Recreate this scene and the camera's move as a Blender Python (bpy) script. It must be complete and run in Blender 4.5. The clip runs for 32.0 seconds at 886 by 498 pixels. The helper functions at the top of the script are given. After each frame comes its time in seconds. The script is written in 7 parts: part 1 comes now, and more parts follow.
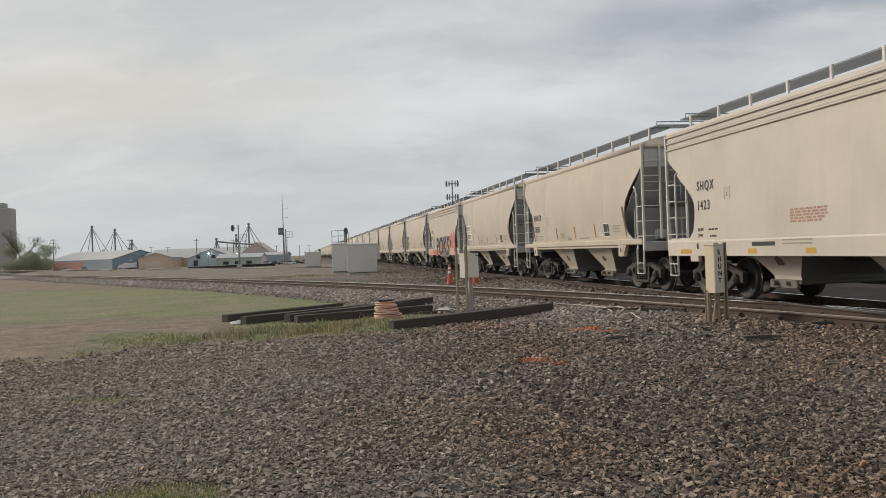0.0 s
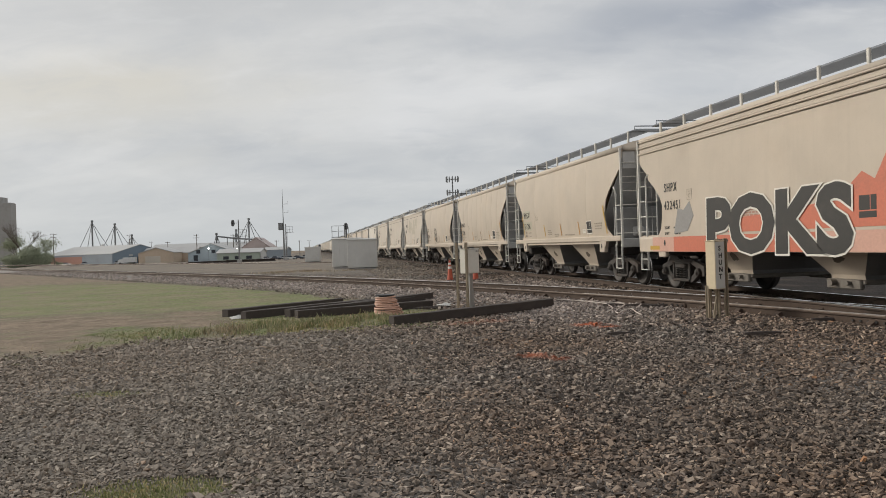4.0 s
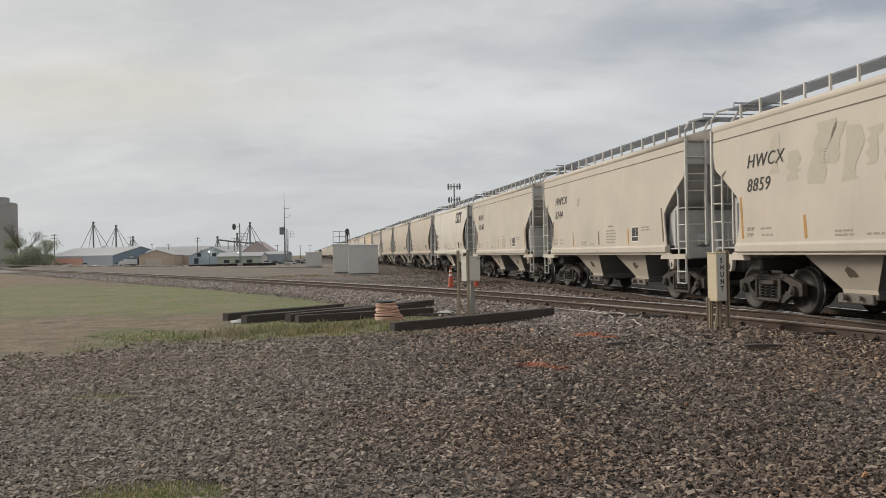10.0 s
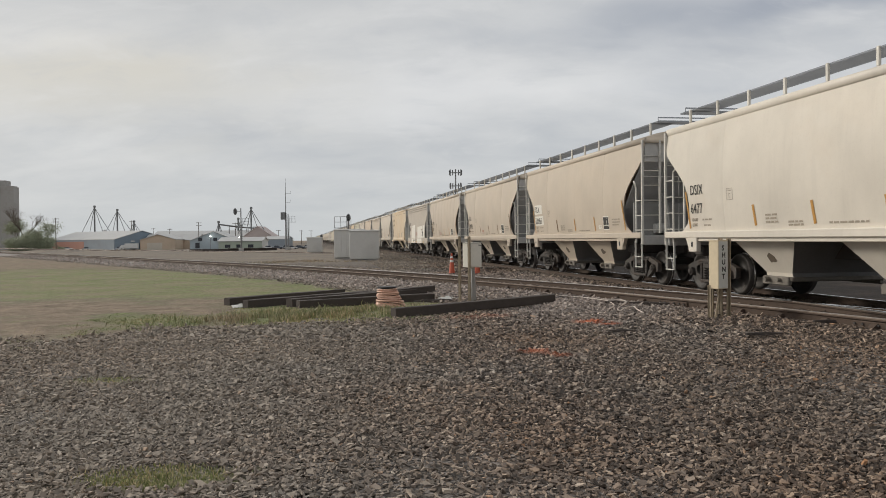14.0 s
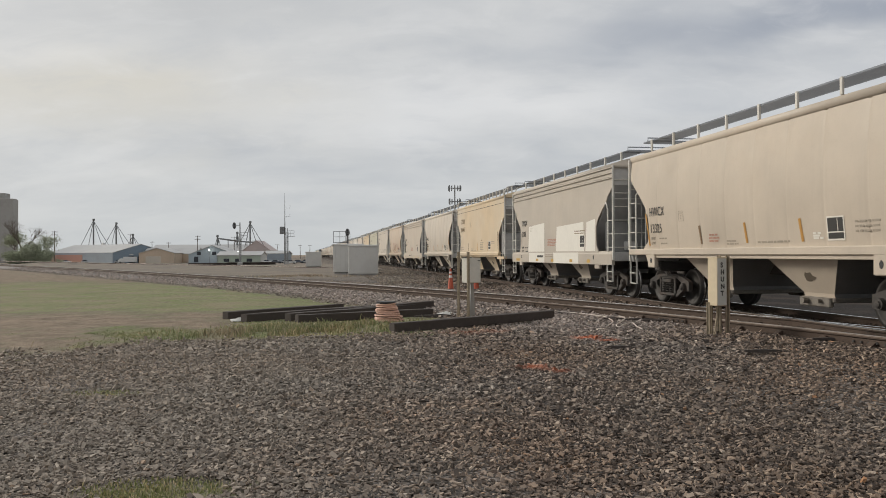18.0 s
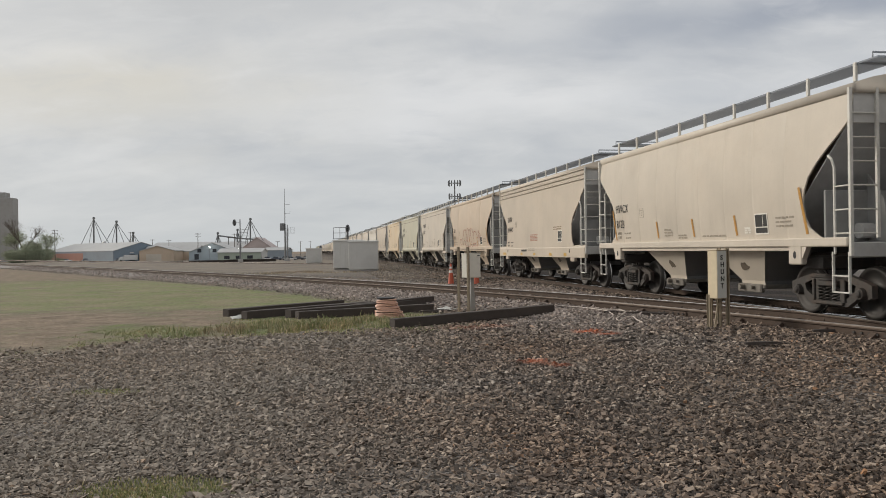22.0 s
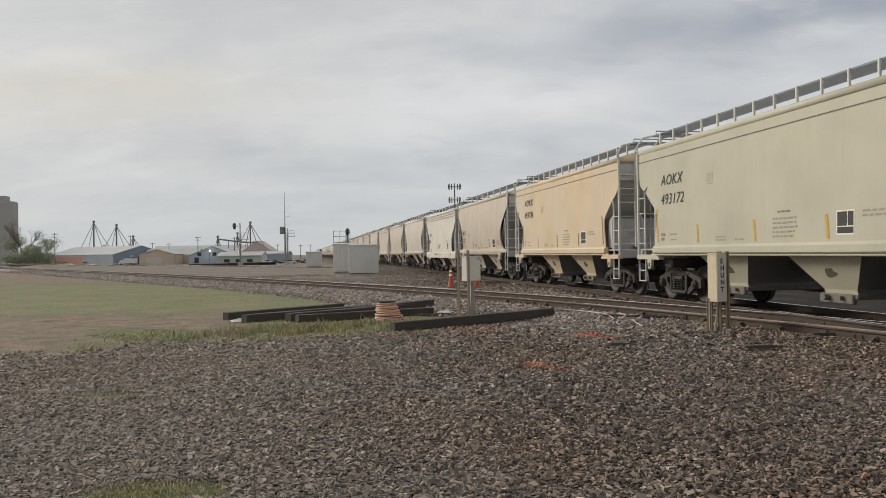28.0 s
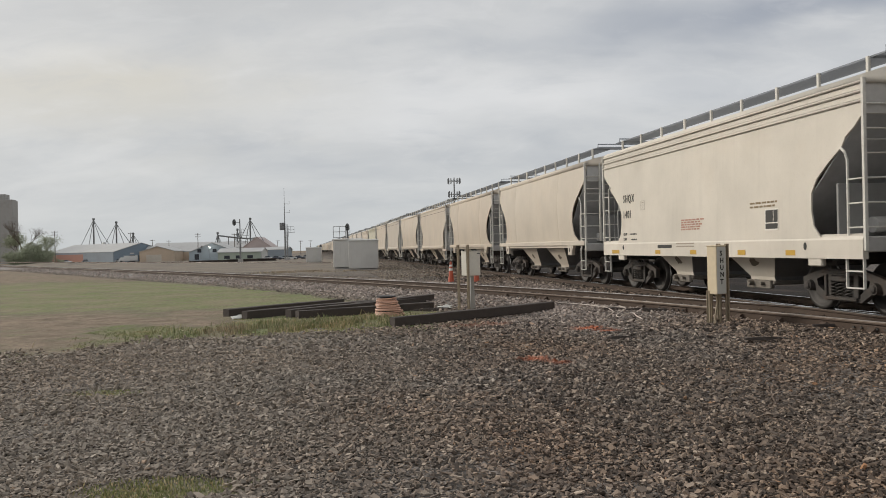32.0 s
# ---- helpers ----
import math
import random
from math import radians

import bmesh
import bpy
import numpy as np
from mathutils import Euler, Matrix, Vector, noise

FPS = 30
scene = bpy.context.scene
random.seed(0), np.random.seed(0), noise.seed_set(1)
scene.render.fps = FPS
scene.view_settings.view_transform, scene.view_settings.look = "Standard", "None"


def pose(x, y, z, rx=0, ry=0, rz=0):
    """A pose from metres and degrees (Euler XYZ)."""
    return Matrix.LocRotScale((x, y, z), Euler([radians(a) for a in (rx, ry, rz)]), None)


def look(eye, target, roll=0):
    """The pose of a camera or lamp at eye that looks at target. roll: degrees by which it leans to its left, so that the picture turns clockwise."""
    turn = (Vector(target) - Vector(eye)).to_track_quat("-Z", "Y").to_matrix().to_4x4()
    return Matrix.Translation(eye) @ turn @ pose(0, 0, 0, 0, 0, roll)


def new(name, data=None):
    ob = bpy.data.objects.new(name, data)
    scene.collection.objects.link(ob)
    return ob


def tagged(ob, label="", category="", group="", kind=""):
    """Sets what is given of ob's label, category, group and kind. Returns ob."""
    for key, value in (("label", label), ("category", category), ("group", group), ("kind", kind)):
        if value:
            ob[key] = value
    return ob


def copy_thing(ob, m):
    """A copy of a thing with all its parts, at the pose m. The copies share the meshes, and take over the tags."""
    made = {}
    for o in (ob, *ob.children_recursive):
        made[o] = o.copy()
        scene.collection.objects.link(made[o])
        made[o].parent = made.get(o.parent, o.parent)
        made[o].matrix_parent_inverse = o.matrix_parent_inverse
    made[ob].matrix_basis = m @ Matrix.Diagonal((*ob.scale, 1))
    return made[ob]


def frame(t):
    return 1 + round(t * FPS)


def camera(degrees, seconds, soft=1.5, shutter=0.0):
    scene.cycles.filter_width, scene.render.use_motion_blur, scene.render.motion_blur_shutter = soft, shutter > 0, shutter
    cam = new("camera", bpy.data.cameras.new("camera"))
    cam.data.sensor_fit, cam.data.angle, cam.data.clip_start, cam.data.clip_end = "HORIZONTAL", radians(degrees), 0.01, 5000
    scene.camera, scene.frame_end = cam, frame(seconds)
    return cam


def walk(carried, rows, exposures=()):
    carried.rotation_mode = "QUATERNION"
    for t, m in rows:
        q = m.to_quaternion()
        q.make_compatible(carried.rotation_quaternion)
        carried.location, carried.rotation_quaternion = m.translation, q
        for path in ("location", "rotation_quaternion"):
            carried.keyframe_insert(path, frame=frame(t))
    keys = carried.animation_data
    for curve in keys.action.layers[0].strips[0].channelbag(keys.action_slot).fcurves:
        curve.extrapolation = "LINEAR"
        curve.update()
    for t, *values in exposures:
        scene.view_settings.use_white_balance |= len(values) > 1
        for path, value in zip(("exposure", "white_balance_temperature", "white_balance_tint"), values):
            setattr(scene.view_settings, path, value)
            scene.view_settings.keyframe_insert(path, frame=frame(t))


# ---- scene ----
cam = camera(57.61, 32.0, soft=0.9, shutter=0.05)
CAMERA_ROWS = [
    (0, pose(0.001, -0.001, 1.651, 90.052, 2.083, 0.003)),
    (0.5, pose(-0.003, -0.003, 1.653, 90.121, 1.983, -0.002)),
    (1, pose(-0.005, -0.004, 1.653, 90.191, 1.929, -0.005)),
    (1.5, pose(-0.010, -0.012, 1.656, 90.135, 1.891, -0.011)),
    (2, pose(-0.005, -0.002, 1.654, 90.129, 1.934, -0.004)),
    (2.5, pose(-0.009, -0.011, 1.657, 90.062, 1.937, -0.008)),
    (3, pose(-0.008, -0.010, 1.649, 90.000, 1.957, -0.007)),
    (3.5, pose(-0.009, 0.004, 1.647, 89.870, 1.997, -0.004)),
    (5.5, pose(-0.020, 0.008, 1.656, 89.521, 1.444, 0.038)),
    (6, pose(-0.028, -0.000, 1.653, 89.563, 1.365, 0.028)),
    (6.5, pose(-0.021, 0.005, 1.652, 89.627, 1.361, 0.046)),
    (7, pose(-0.022, 0.003, 1.651, 89.751, 1.353, 0.044)),
    (7.5, pose(-0.027, 0.012, 1.657, 89.892, 1.283, 0.041)),
    (8, pose(-0.032, -0.003, 1.652, 90.107, 1.115, 0.030)),
    (8.5, pose(-0.037, 0.009, 1.655, 90.193, 1.061, 0.027)),
    (9, pose(-0.037, -0.006, 1.654, 90.261, 0.960, 0.022)),
    (9.5, pose(-0.037, 0.005, 1.650, 90.299, 0.977, 0.037)),
    (10, pose(-0.034, -0.000, 1.654, 90.244, 0.966, 0.051)),
    (10.5, pose(-0.034, 0.001, 1.654, 90.184, 0.964, 0.052)),
    (11, pose(-0.034, -0.007, 1.654, 90.137, 0.966, 0.037)),
    (11.5, pose(-0.039, 0.004, 1.654, 89.992, 1.000, 0.070)),
    (12, pose(-0.038, 0.017, 1.652, 89.810, 0.991, 0.085)),
    (12.5, pose(-0.025, 0.007, 1.656, 89.559, 0.999, 0.085)),
    (13, pose(-0.034, 0.033, 1.658, 89.344, 0.934, 0.094)),
    (13.5, pose(-0.036, 0.017, 1.653, 89.260, 0.825, 0.116)),
    (14, pose(-0.043, 0.004, 1.655, 89.248, 0.634, 0.126)),
    (14.5, pose(-0.042, 0.012, 1.657, 89.322, 0.510, 0.125)),
    (16.5, pose(-0.049, 0.023, 1.650, 89.756, 0.484, 0.063)),
    (17, pose(-0.046, 0.001, 1.656, 89.945, 0.467, 0.057)),
    (17.5, pose(-0.039, -0.010, 1.655, 90.098, 0.380, 0.051)),
    (18, pose(-0.053, -0.015, 1.648, 90.352, 0.245, 0.040)),
    (18.5, pose(-0.057, -0.009, 1.654, 90.508, 0.152, 0.049)),
    (19, pose(-0.055, -0.016, 1.661, 90.545, 0.031, 0.073)),
    (19.5, pose(-0.059, 0.005, 1.654, 90.563, 0.042, 0.089)),
    (20, pose(-0.051, 0.004, 1.651, 90.534, 0.273, 0.104)),
    (20.5, pose(-0.038, -0.013, 1.655, 90.425, 0.493, 0.101)),
    (21, pose(-0.037, 0.006, 1.648, 90.296, 0.633, 0.065)),
    (21.5, pose(-0.036, -0.001, 1.661, 90.069, 0.746, 0.068)),
    (22, pose(-0.034, -0.001, 1.653, 89.996, 0.809, 0.072)),
    (22.5, pose(-0.042, 0.010, 1.651, 89.939, 0.805, 0.031)),
    (23, pose(-0.041, 0.009, 1.654, 89.974, 0.750, 0.043)),
    (23.5, pose(-0.042, 0.000, 1.655, 90.135, 0.657, 0.051)),
    (24, pose(-0.035, -0.006, 1.657, 90.308, 0.654, 0.054)),
    (24.5, pose(-0.043, -0.009, 1.655, 90.450, 0.604, 0.058)),
    (25, pose(-0.044, -0.008, 1.651, 90.529, 0.590, 0.055)),
    (25.5, pose(-0.047, 0.003, 1.652, 90.516, 0.601, 0.061)),
    (27.5, pose(-0.035, -0.004, 1.659, 90.240, 0.797, 0.068)),
    (28, pose(-0.035, -0.006, 1.653, 90.244, 0.807, 0.069)),
    (28.5, pose(-0.045, -0.002, 1.652, 90.254, 0.758, 0.066)),
    (29, pose(-0.039, 0.010, 1.650, 90.233, 0.789, 0.072)),
    (29.5, pose(-0.039, 0.011, 1.650, 90.171, 0.788, 0.073)),
    (30, pose(-0.039, 0.012, 1.650, 90.110, 0.790, 0.073)),
    (30.5, pose(-0.030, -0.001, 1.656, 90.005, 0.917, 0.077)),
    (31, pose(-0.035, 0.002, 1.654, 89.983, 1.021, 0.084)),
    (31.5, pose(-0.024, 0.004, 1.657, 89.867, 1.152, 0.075)),
    (32, pose(-0.022, -0.005, 1.657, 89.851, 1.312, 0.077)),
]
walk(cam, CAMERA_ROWS, exposures=[(0, 0.0, 6500, 10), (32, 0.0, 6500, 10)])

# ---- light ----
SUN_AZ, SUN_EL = radians(-66), radians(25)      # left of the view, low behind cloud


def sky_world():
    w = bpy.data.worlds.new("overcast_evening_sky")
    scene.world = w
    w.use_nodes = True
    nt = w.node_tree
    N, L = nt.nodes, nt.links
    N.clear()
    out = N.new("ShaderNodeOutputWorld")
    bg = N.new("ShaderNodeBackground")
    bg.inputs["Strength"].default_value = 1.0
    L.new(bg.outputs[0], out.inputs[0])
    sky = N.new("ShaderNodeTexSky")
    sky.sky_type = "NISHITA"
    sky.sun_disc = False
    sky.sun_elevation = SUN_EL
    sky.sun_rotation = SUN_AZ
    sky.dust_density = 3.0
    tc = N.new("ShaderNodeTexCoord")
    # project the directions on a flat cloud deck
    sep = N.new("ShaderNodeSeparateXYZ")
    L.new(tc.outputs["Generated"], sep.inputs[0])

    def math_node(op, a, b=None, clamp=False):
        n = N.new("ShaderNodeMath")
        n.operation, n.use_clamp = op, clamp
        for i, v in enumerate((a, b)):
            if v is None:
                continue
            if isinstance(v, (int, float)):
                n.inputs[i].default_value = v
            else:
                L.new(v, n.inputs[i])
        return n.outputs[0]

    # bearing as a slope from straight ahead, and height
    bear = math_node("DIVIDE", sep.outputs[0], math_node("MAXIMUM", math_node("ABSOLUTE", sep.outputs[1]), 0.25))
    high = math_node("MAXIMUM", sep.outputs[2], 0.0)
    deck = N.new("ShaderNodeCombineXYZ")
    zc = math_node("ADD", high, 0.30)
    L.new(math_node("DIVIDE", sep.outputs[0], zc), deck.inputs[0])
    L.new(math_node("DIVIDE", sep.outputs[1], zc), deck.inputs[1])
    mp = N.new("ShaderNodeMapping")
    mp.inputs["Rotation"].default_value = (0, 0, radians(-12))
    mp.inputs["Scale"].default_value = (0.8, 1.3, 1)
    L.new(deck.outputs[0], mp.inputs[0])

    def noise_node(scale, detail, rough, dist, shift):
        n = N.new("ShaderNodeTexNoise")
        n.noise_dimensions = "4D"
        n.inputs["W"].default_value = shift
        n.inputs["Scale"].default_value = scale
        n.inputs["Detail"].default_value = detail
        n.inputs["Roughness"].default_value = rough
        n.inputs["Distortion"].default_value = dist
        L.new(mp.outputs[0], n.inputs["Vector"])
        return n.outputs["Fac"]

    n1, n2, n3 = noise_node(1.6, 4, 0.5, 0.2, 0.3), noise_node(2.6, 5, 0.5, 0.3, 4.1), noise_node(3.4, 6, 0.56, 0.5, 9.7)
    wa = math_node("ADD", bear, math_node("MULTIPLY", math_node("SUBTRACT", n1, 0.5), 0.85))
    we = math_node("ADD", high, math_node("MULTIPLY", math_node("SUBTRACT", n2, 0.5), 0.16))

    def mass(a0, e0, sa, se):
        """A soft cloud mass at a bearing and height."""
        p = math_node("POWER", math_node("ABSOLUTE", math_node("DIVIDE", math_node("SUBTRACT", wa, a0), sa)), 2.0)
        q = math_node("POWER", math_node("ABSOLUTE", math_node("DIVIDE", math_node("SUBTRACT", we, e0), se)), 2.0)
        return math_node("EXPONENT", math_node("MULTIPLY", math_node("ADD", p, q), -1.0))

    def layer(base, fac, col):
        m = N.new("ShaderNodeMix")
        m.data_type = "RGBA"
        L.new(fac, m.inputs["Factor"])
        L.new(base, m.inputs["A"])
        m.inputs["B"].default_value = (*col, 1)
        return m.outputs["Result"]

    ramp = N.new("ShaderNodeValToRGB")
    e = ramp.color_ramp.elements
    e[0].position, e[0].color = 0.38, (0.73, 0.735, 0.735, 1)
    e[1].position, e[1].color = 0.66, (0.50, 0.525, 0.56, 1)
    ramp.color_ramp.elements.new(0.52).color = (0.61, 0.625, 0.64, 1)
    L.new(math_node("ADD", math_node("MULTIPLY", n1, 0.55), math_node("MULTIPLY", n3, 0.45)), ramp.inputs[0])
    c = ramp.outputs[0]
    c = layer(c, math_node("MULTIPLY", mass(0.55, 0.265, 0.32, 0.038), 0.92), (0.33, 0.365, 0.43))
    c = layer(c, math_node("MULTIPLY", mass(0.36, 0.185, 0.26, 0.022), 0.40), (0.40, 0.44, 0.50))
    c = layer(c, math_node("MULTIPLY", mass(0.10, 0.185, 0.30, 0.035), 0.8), (0.78, 0.785, 0.79))
    c = layer(c, math_node("MULTIPLY", mass(-0.30, 0.30, 0.35, 0.06), 0.65), (0.535, 0.545, 0.55))
    c = layer(c, math_node("MULTIPLY", mass(-0.50, 0.175, 0.34, 0.05), 0.85), (0.655, 0.63, 0.565))
    wisp = noise_node(5.5, 7, 0.62, 0.9, 2.2)
    c = layer(c, math_node("MULTIPLY", math_node("MULTIPLY", math_node("SUBTRACT", wisp, 0.52, True), 3.2, True), 0.42), (0.80, 0.80, 0.80))
    c = layer(c, math_node("MULTIPLY", math_node("MULTIPLY", math_node("SUBTRACT", 0.46, wisp, True), 3.2, True), 0.42), (0.44, 0.475, 0.525))
    # the veiled sun brightens and warms the deck round it
    dot = N.new("ShaderNodeVectorMath")
    dot.operation = "DOT_PRODUCT"
    L.new(tc.outputs["Generated"], dot.inputs[0])
    dot.inputs[1].default_value = (math.sin(SUN_AZ) * math.cos(SUN_EL), math.cos(SUN_AZ) * math.cos(SUN_EL), math.sin(SUN_EL))
    near = math_node("MAXIMUM", dot.outputs["Value"], 0.0)
    glow = math_node("ADD", math_node("MULTIPLY", math_node("POWER", near, 3.0), 0.12), math_node("MULTIPLY", math_node("POWER", near, 16.0), 1.3))
    gcol = N.new("ShaderNodeMix")
    gcol.data_type = "RGBA"
    gcol.blend_type = "MULTIPLY"
    gcol.inputs["Factor"].default_value = 1.0
    gcol.inputs["A"].default_value = (0.50, 0.42, 0.29, 1)
    gv = N.new("ShaderNodeCombineColor")
    for i in range(3):
        L.new(glow, gv.inputs[i])
    L.new(gv.outputs[0], gcol.inputs["B"])
    add = N.new("ShaderNodeMix")
    add.data_type = "RGBA"
    add.blend_type = "ADD"
    add.inputs["Factor"].default_value = 1.0
    L.new(c, add.inputs["A"])
    L.new(gcol.outputs["Result"], add.inputs["B"])
    # even blue-grey haze towards the horizon
    haze = math_node("POWER", math_node("SUBTRACT", 1.0, math_node("ABSOLUTE", sep.outputs[2]), True), 11.0)
    hz = N.new("ShaderNodeMix")
    hz.data_type = "RGBA"
    L.new(math_node("MULTIPLY", haze, 0.88), hz.inputs["Factor"])
    L.new(add.outputs["Result"], hz.inputs["A"])
    hz.inputs["B"].default_value = (0.555, 0.585, 0.595, 1)
    # a little clear sky shines through everywhere
    dim = N.new("ShaderNodeMix")
    dim.data_type = "RGBA"
    dim.blend_type = "MULTIPLY"
    dim.inputs["Factor"].default_value = 1.0
    L.new(sky.outputs[0], dim.inputs["A"])
    dim.inputs["B"].default_value = (0.06, 0.06, 0.06, 1)
    mixs = N.new("ShaderNodeMix")
    mixs.data_type = "RGBA"
    mixs.inputs["Factor"].default_value = 0.97
    L.new(dim.outputs["Result"], mixs.inputs["A"])
    L.new(hz.outputs["Result"], mixs.inputs["B"])
    L.new(mixs.outputs["Result"], bg.inputs["Color"])


sky_world()
sun = new("sun", bpy.data.lights.new("sun", "SUN"))
sun.data.energy = 2.0
sun.data.angle = radians(14)
sun.data.color = (1.0, 0.93, 0.82)
sun.matrix_world = look((math.sin(SUN_AZ) * 100, math.cos(SUN_AZ) * 100, math.tan(SUN_EL) * 100), (0, 0, 0))


# ---- materials ----
class Mat:
    """A small builder of node materials."""

    def __init__(self, name, color=(0.5, 0.5, 0.5), rough=0.6, metal=0.0, spec=0.5):
        self.m = bpy.data.materials.new(name)
        self.m.use_nodes = True
        self.nt = self.m.node_tree
        self.N, self.L = self.nt.nodes, self.nt.links
        self.b = self.N["Principled BSDF"]
        self.b.inputs["Base Color"].default_value = (*color, 1)
        self.b.inputs["Roughness"].default_value = rough
        self.b.inputs["Metallic"].default_value = metal
        self.b.inputs["Specular IOR Level"].default_value = spec
        self.color = None
        self.base = color

    def coords(self, scale=(1, 1, 1), kind="Object"):
        tc, mp = self.N.new("ShaderNodeTexCoord"), self.N.new("ShaderNodeMapping")
        mp.inputs["Scale"].default_value = scale
        self.L.new(tc.outputs[kind], mp.inputs[0])
        return mp.outputs[0]

    def noise(self, scale, detail=4, rough=0.55, vec=None, dist=0.0):
        n = self.N.new("ShaderNodeTexNoise")
        n.inputs["Scale"].default_value, n.inputs["Detail"].default_value = scale, detail
        n.inputs["Roughness"].default_value, n.inputs["Distortion"].default_value = rough, dist
        if vec is not None:
            self.L.new(vec, n.inputs["Vector"])
        return n.outputs["Fac"]

    def voronoi(self, scale, vec=None, feature="F1", out="Distance"):
        n = self.N.new("ShaderNodeTexVoronoi")
        n.feature = feature
        n.inputs["Scale"].default_value = scale
        if vec is not None:
            self.L.new(vec, n.inputs["Vector"])
        return n.outputs[out]

    def ramp(self, fac, stops):
        r = self.N.new("ShaderNodeValToRGB")
        e = r.color_ramp.elements
        e[0].position, e[1].position = stops[0][0], stops[-1][0]
        col = lambda c: (*c, 1) if len(c) == 3 else c
        e[0].color, e[1].color = col(stops[0][1]), col(stops[-1][1])
        for p, c in stops[1:-1]:
            e.new(p).color = col(c)
        self.L.new(fac, r.inputs[0])
        return r.outputs[0]

    def band(self, fac, lo, hi):
        r = self.N.new("ShaderNodeMapRange")
        r.inputs["From Min"].default_value, r.inputs["From Max"].default_value = lo, hi
        self.L.new(fac, r.inputs["Value"])
        return r.outputs["Result"]

    def op(self, kind, a, b):
        n = self.N.new("ShaderNodeMath")
        n.operation = kind
        for i, v in enumerate((a, b)):
            if isinstance(v, (int, float)):
                n.inputs[i].default_value = v
            else:
                self.L.new(v, n.inputs[i])
        return n.outputs[0]

    def mix(self, fac, a, b, blend="MIX"):
        n = self.N.new("ShaderNodeMix")
        n.data_type, n.blend_type = "RGBA", blend
        for sock, v in (("Factor", fac), ("A", a), ("B", b)):
            if isinstance(v, (int, float)):
                n.inputs[sock].default_value = v
            elif isinstance(v, tuple):
                n.inputs[sock].default_value = (*v, 1)
            else:
                self.L.new(v, n.inputs[sock])
        return n.outputs["Result"]

    def attr(self, name):
        n = self.N.new("ShaderNodeAttribute")
        n.attribute_name = name
        return n.outputs["Fac"]

    def island(self):
        return self.N.new("ShaderNodeNewGeometry").outputs["Random Per Island"]

    def object_random(self):
        return self.N.new("ShaderNodeObjectInfo").outputs["Random"]

    def paint(self, color):
        self.L.new(color, self.b.inputs["Base Color"])
        return self

    def roughness(self, fac, lo, hi):
        r = self.N.new("ShaderNodeMapRange")
        r.inputs["To Min"].default_value, r.inputs["To Max"].default_value = lo, hi
        self.L.new(fac, r.inputs["Value"])
        self.L.new(r.outputs["Result"], self.b.inputs["Roughness"])
        return self

    def bump(self, height, strength=0.3, dist=0.01):
        n = self.N.new("ShaderNodeBump")
        n.inputs["Strength"].default_value, n.inputs["Distance"].default_value = strength, dist
        self.L.new(height, n.inputs["Height"])
        self.L.new(n.outputs[0], self.b.inputs["Normal"])
        return self


def simple(name, color, rough=0.6, metal=0.0, grain=18.0, amount=0.25, bump=0.15, dirt=(0.12, 0.10, 0.08), dirt_amount=0.25):
    """A surface with fine grain and larger soft stains."""
    m = Mat(name, color, rough, metal)
    v = m.coords()
    g = m.noise(grain, 5, 0.6, v)
    s = m.noise(grain * 0.12, 4, 0.6, v)
    dark = tuple(c * (1 - amount) for c in color)
    lite = tuple(min(1, c * (1 + amount * 0.6)) for c in color)
    c = m.mix(g, dark, lite)
    c = m.mix(m.op("MULTIPLY", m.band(s, 0.5, 0.8), dirt_amount), c, dirt)
    m.paint(c)
    m.roughness(g, max(0.05, rough - 0.1), min(1, rough + 0.1))
    if bump:
        m.bump(g, bump, 0.01)
    return m.m


def car_paint(name, color, rust=0.1, grime=0.16, chalk=0.0):
    """Enamel on a freight car: chalked patches, rain streaks and road dust."""
    m = Mat(name, color, 0.5, 0.0)
    v = m.coords()
    streak = m.noise(1.0, 5, 0.65, m.coords((5.5, 5.5, 0.35)))
    cloud = m.noise(0.55, 4, 0.6, v)
    fine = m.noise(22, 4, 0.6, v)
    c = m.mix(m.band(cloud, 0.3, 0.7), tuple(x * 0.88 for x in color), tuple(min(1, x * 1.07) for x in color))
    if chalk:
        c = m.mix(m.op("MULTIPLY", m.band(m.noise(0.30, 3, 0.5, v), 0.40, 0.62), chalk), c, (0.575, 0.50, 0.40))
    stain = m.noise(0.42, 5, 0.62, m.coords((1.0, 1.0, 1.3)))
    c = m.mix(m.op("MULTIPLY", m.band(stain, 0.54, 0.72), 0.12 + 0.5 * rust), c, (color[0] * 0.72, color[1] * 0.60, color[2] * 0.48))
    c = m.mix(m.op("MULTIPLY", m.band(streak, 0.52, 0.78), grime), c, tuple(x * 0.62 for x in color))
    c = m.mix(m.op("MULTIPLY", m.band(fine, 0.55, 0.8), 0.12), c, (0.25, 0.2, 0.15))
    spots = m.noise(3.5, 6, 0.7, v)
    c = m.mix(m.op("MULTIPLY", m.band(spots, 0.64, 0.8), rust), c, (0.33, 0.15, 0.06))
    m.paint(c)
    m.roughness(cloud, 0.42, 0.62)
    m.bump(m.noise(0.9, 2, 0.5, v), 0.10, 0.02)
    return m.m


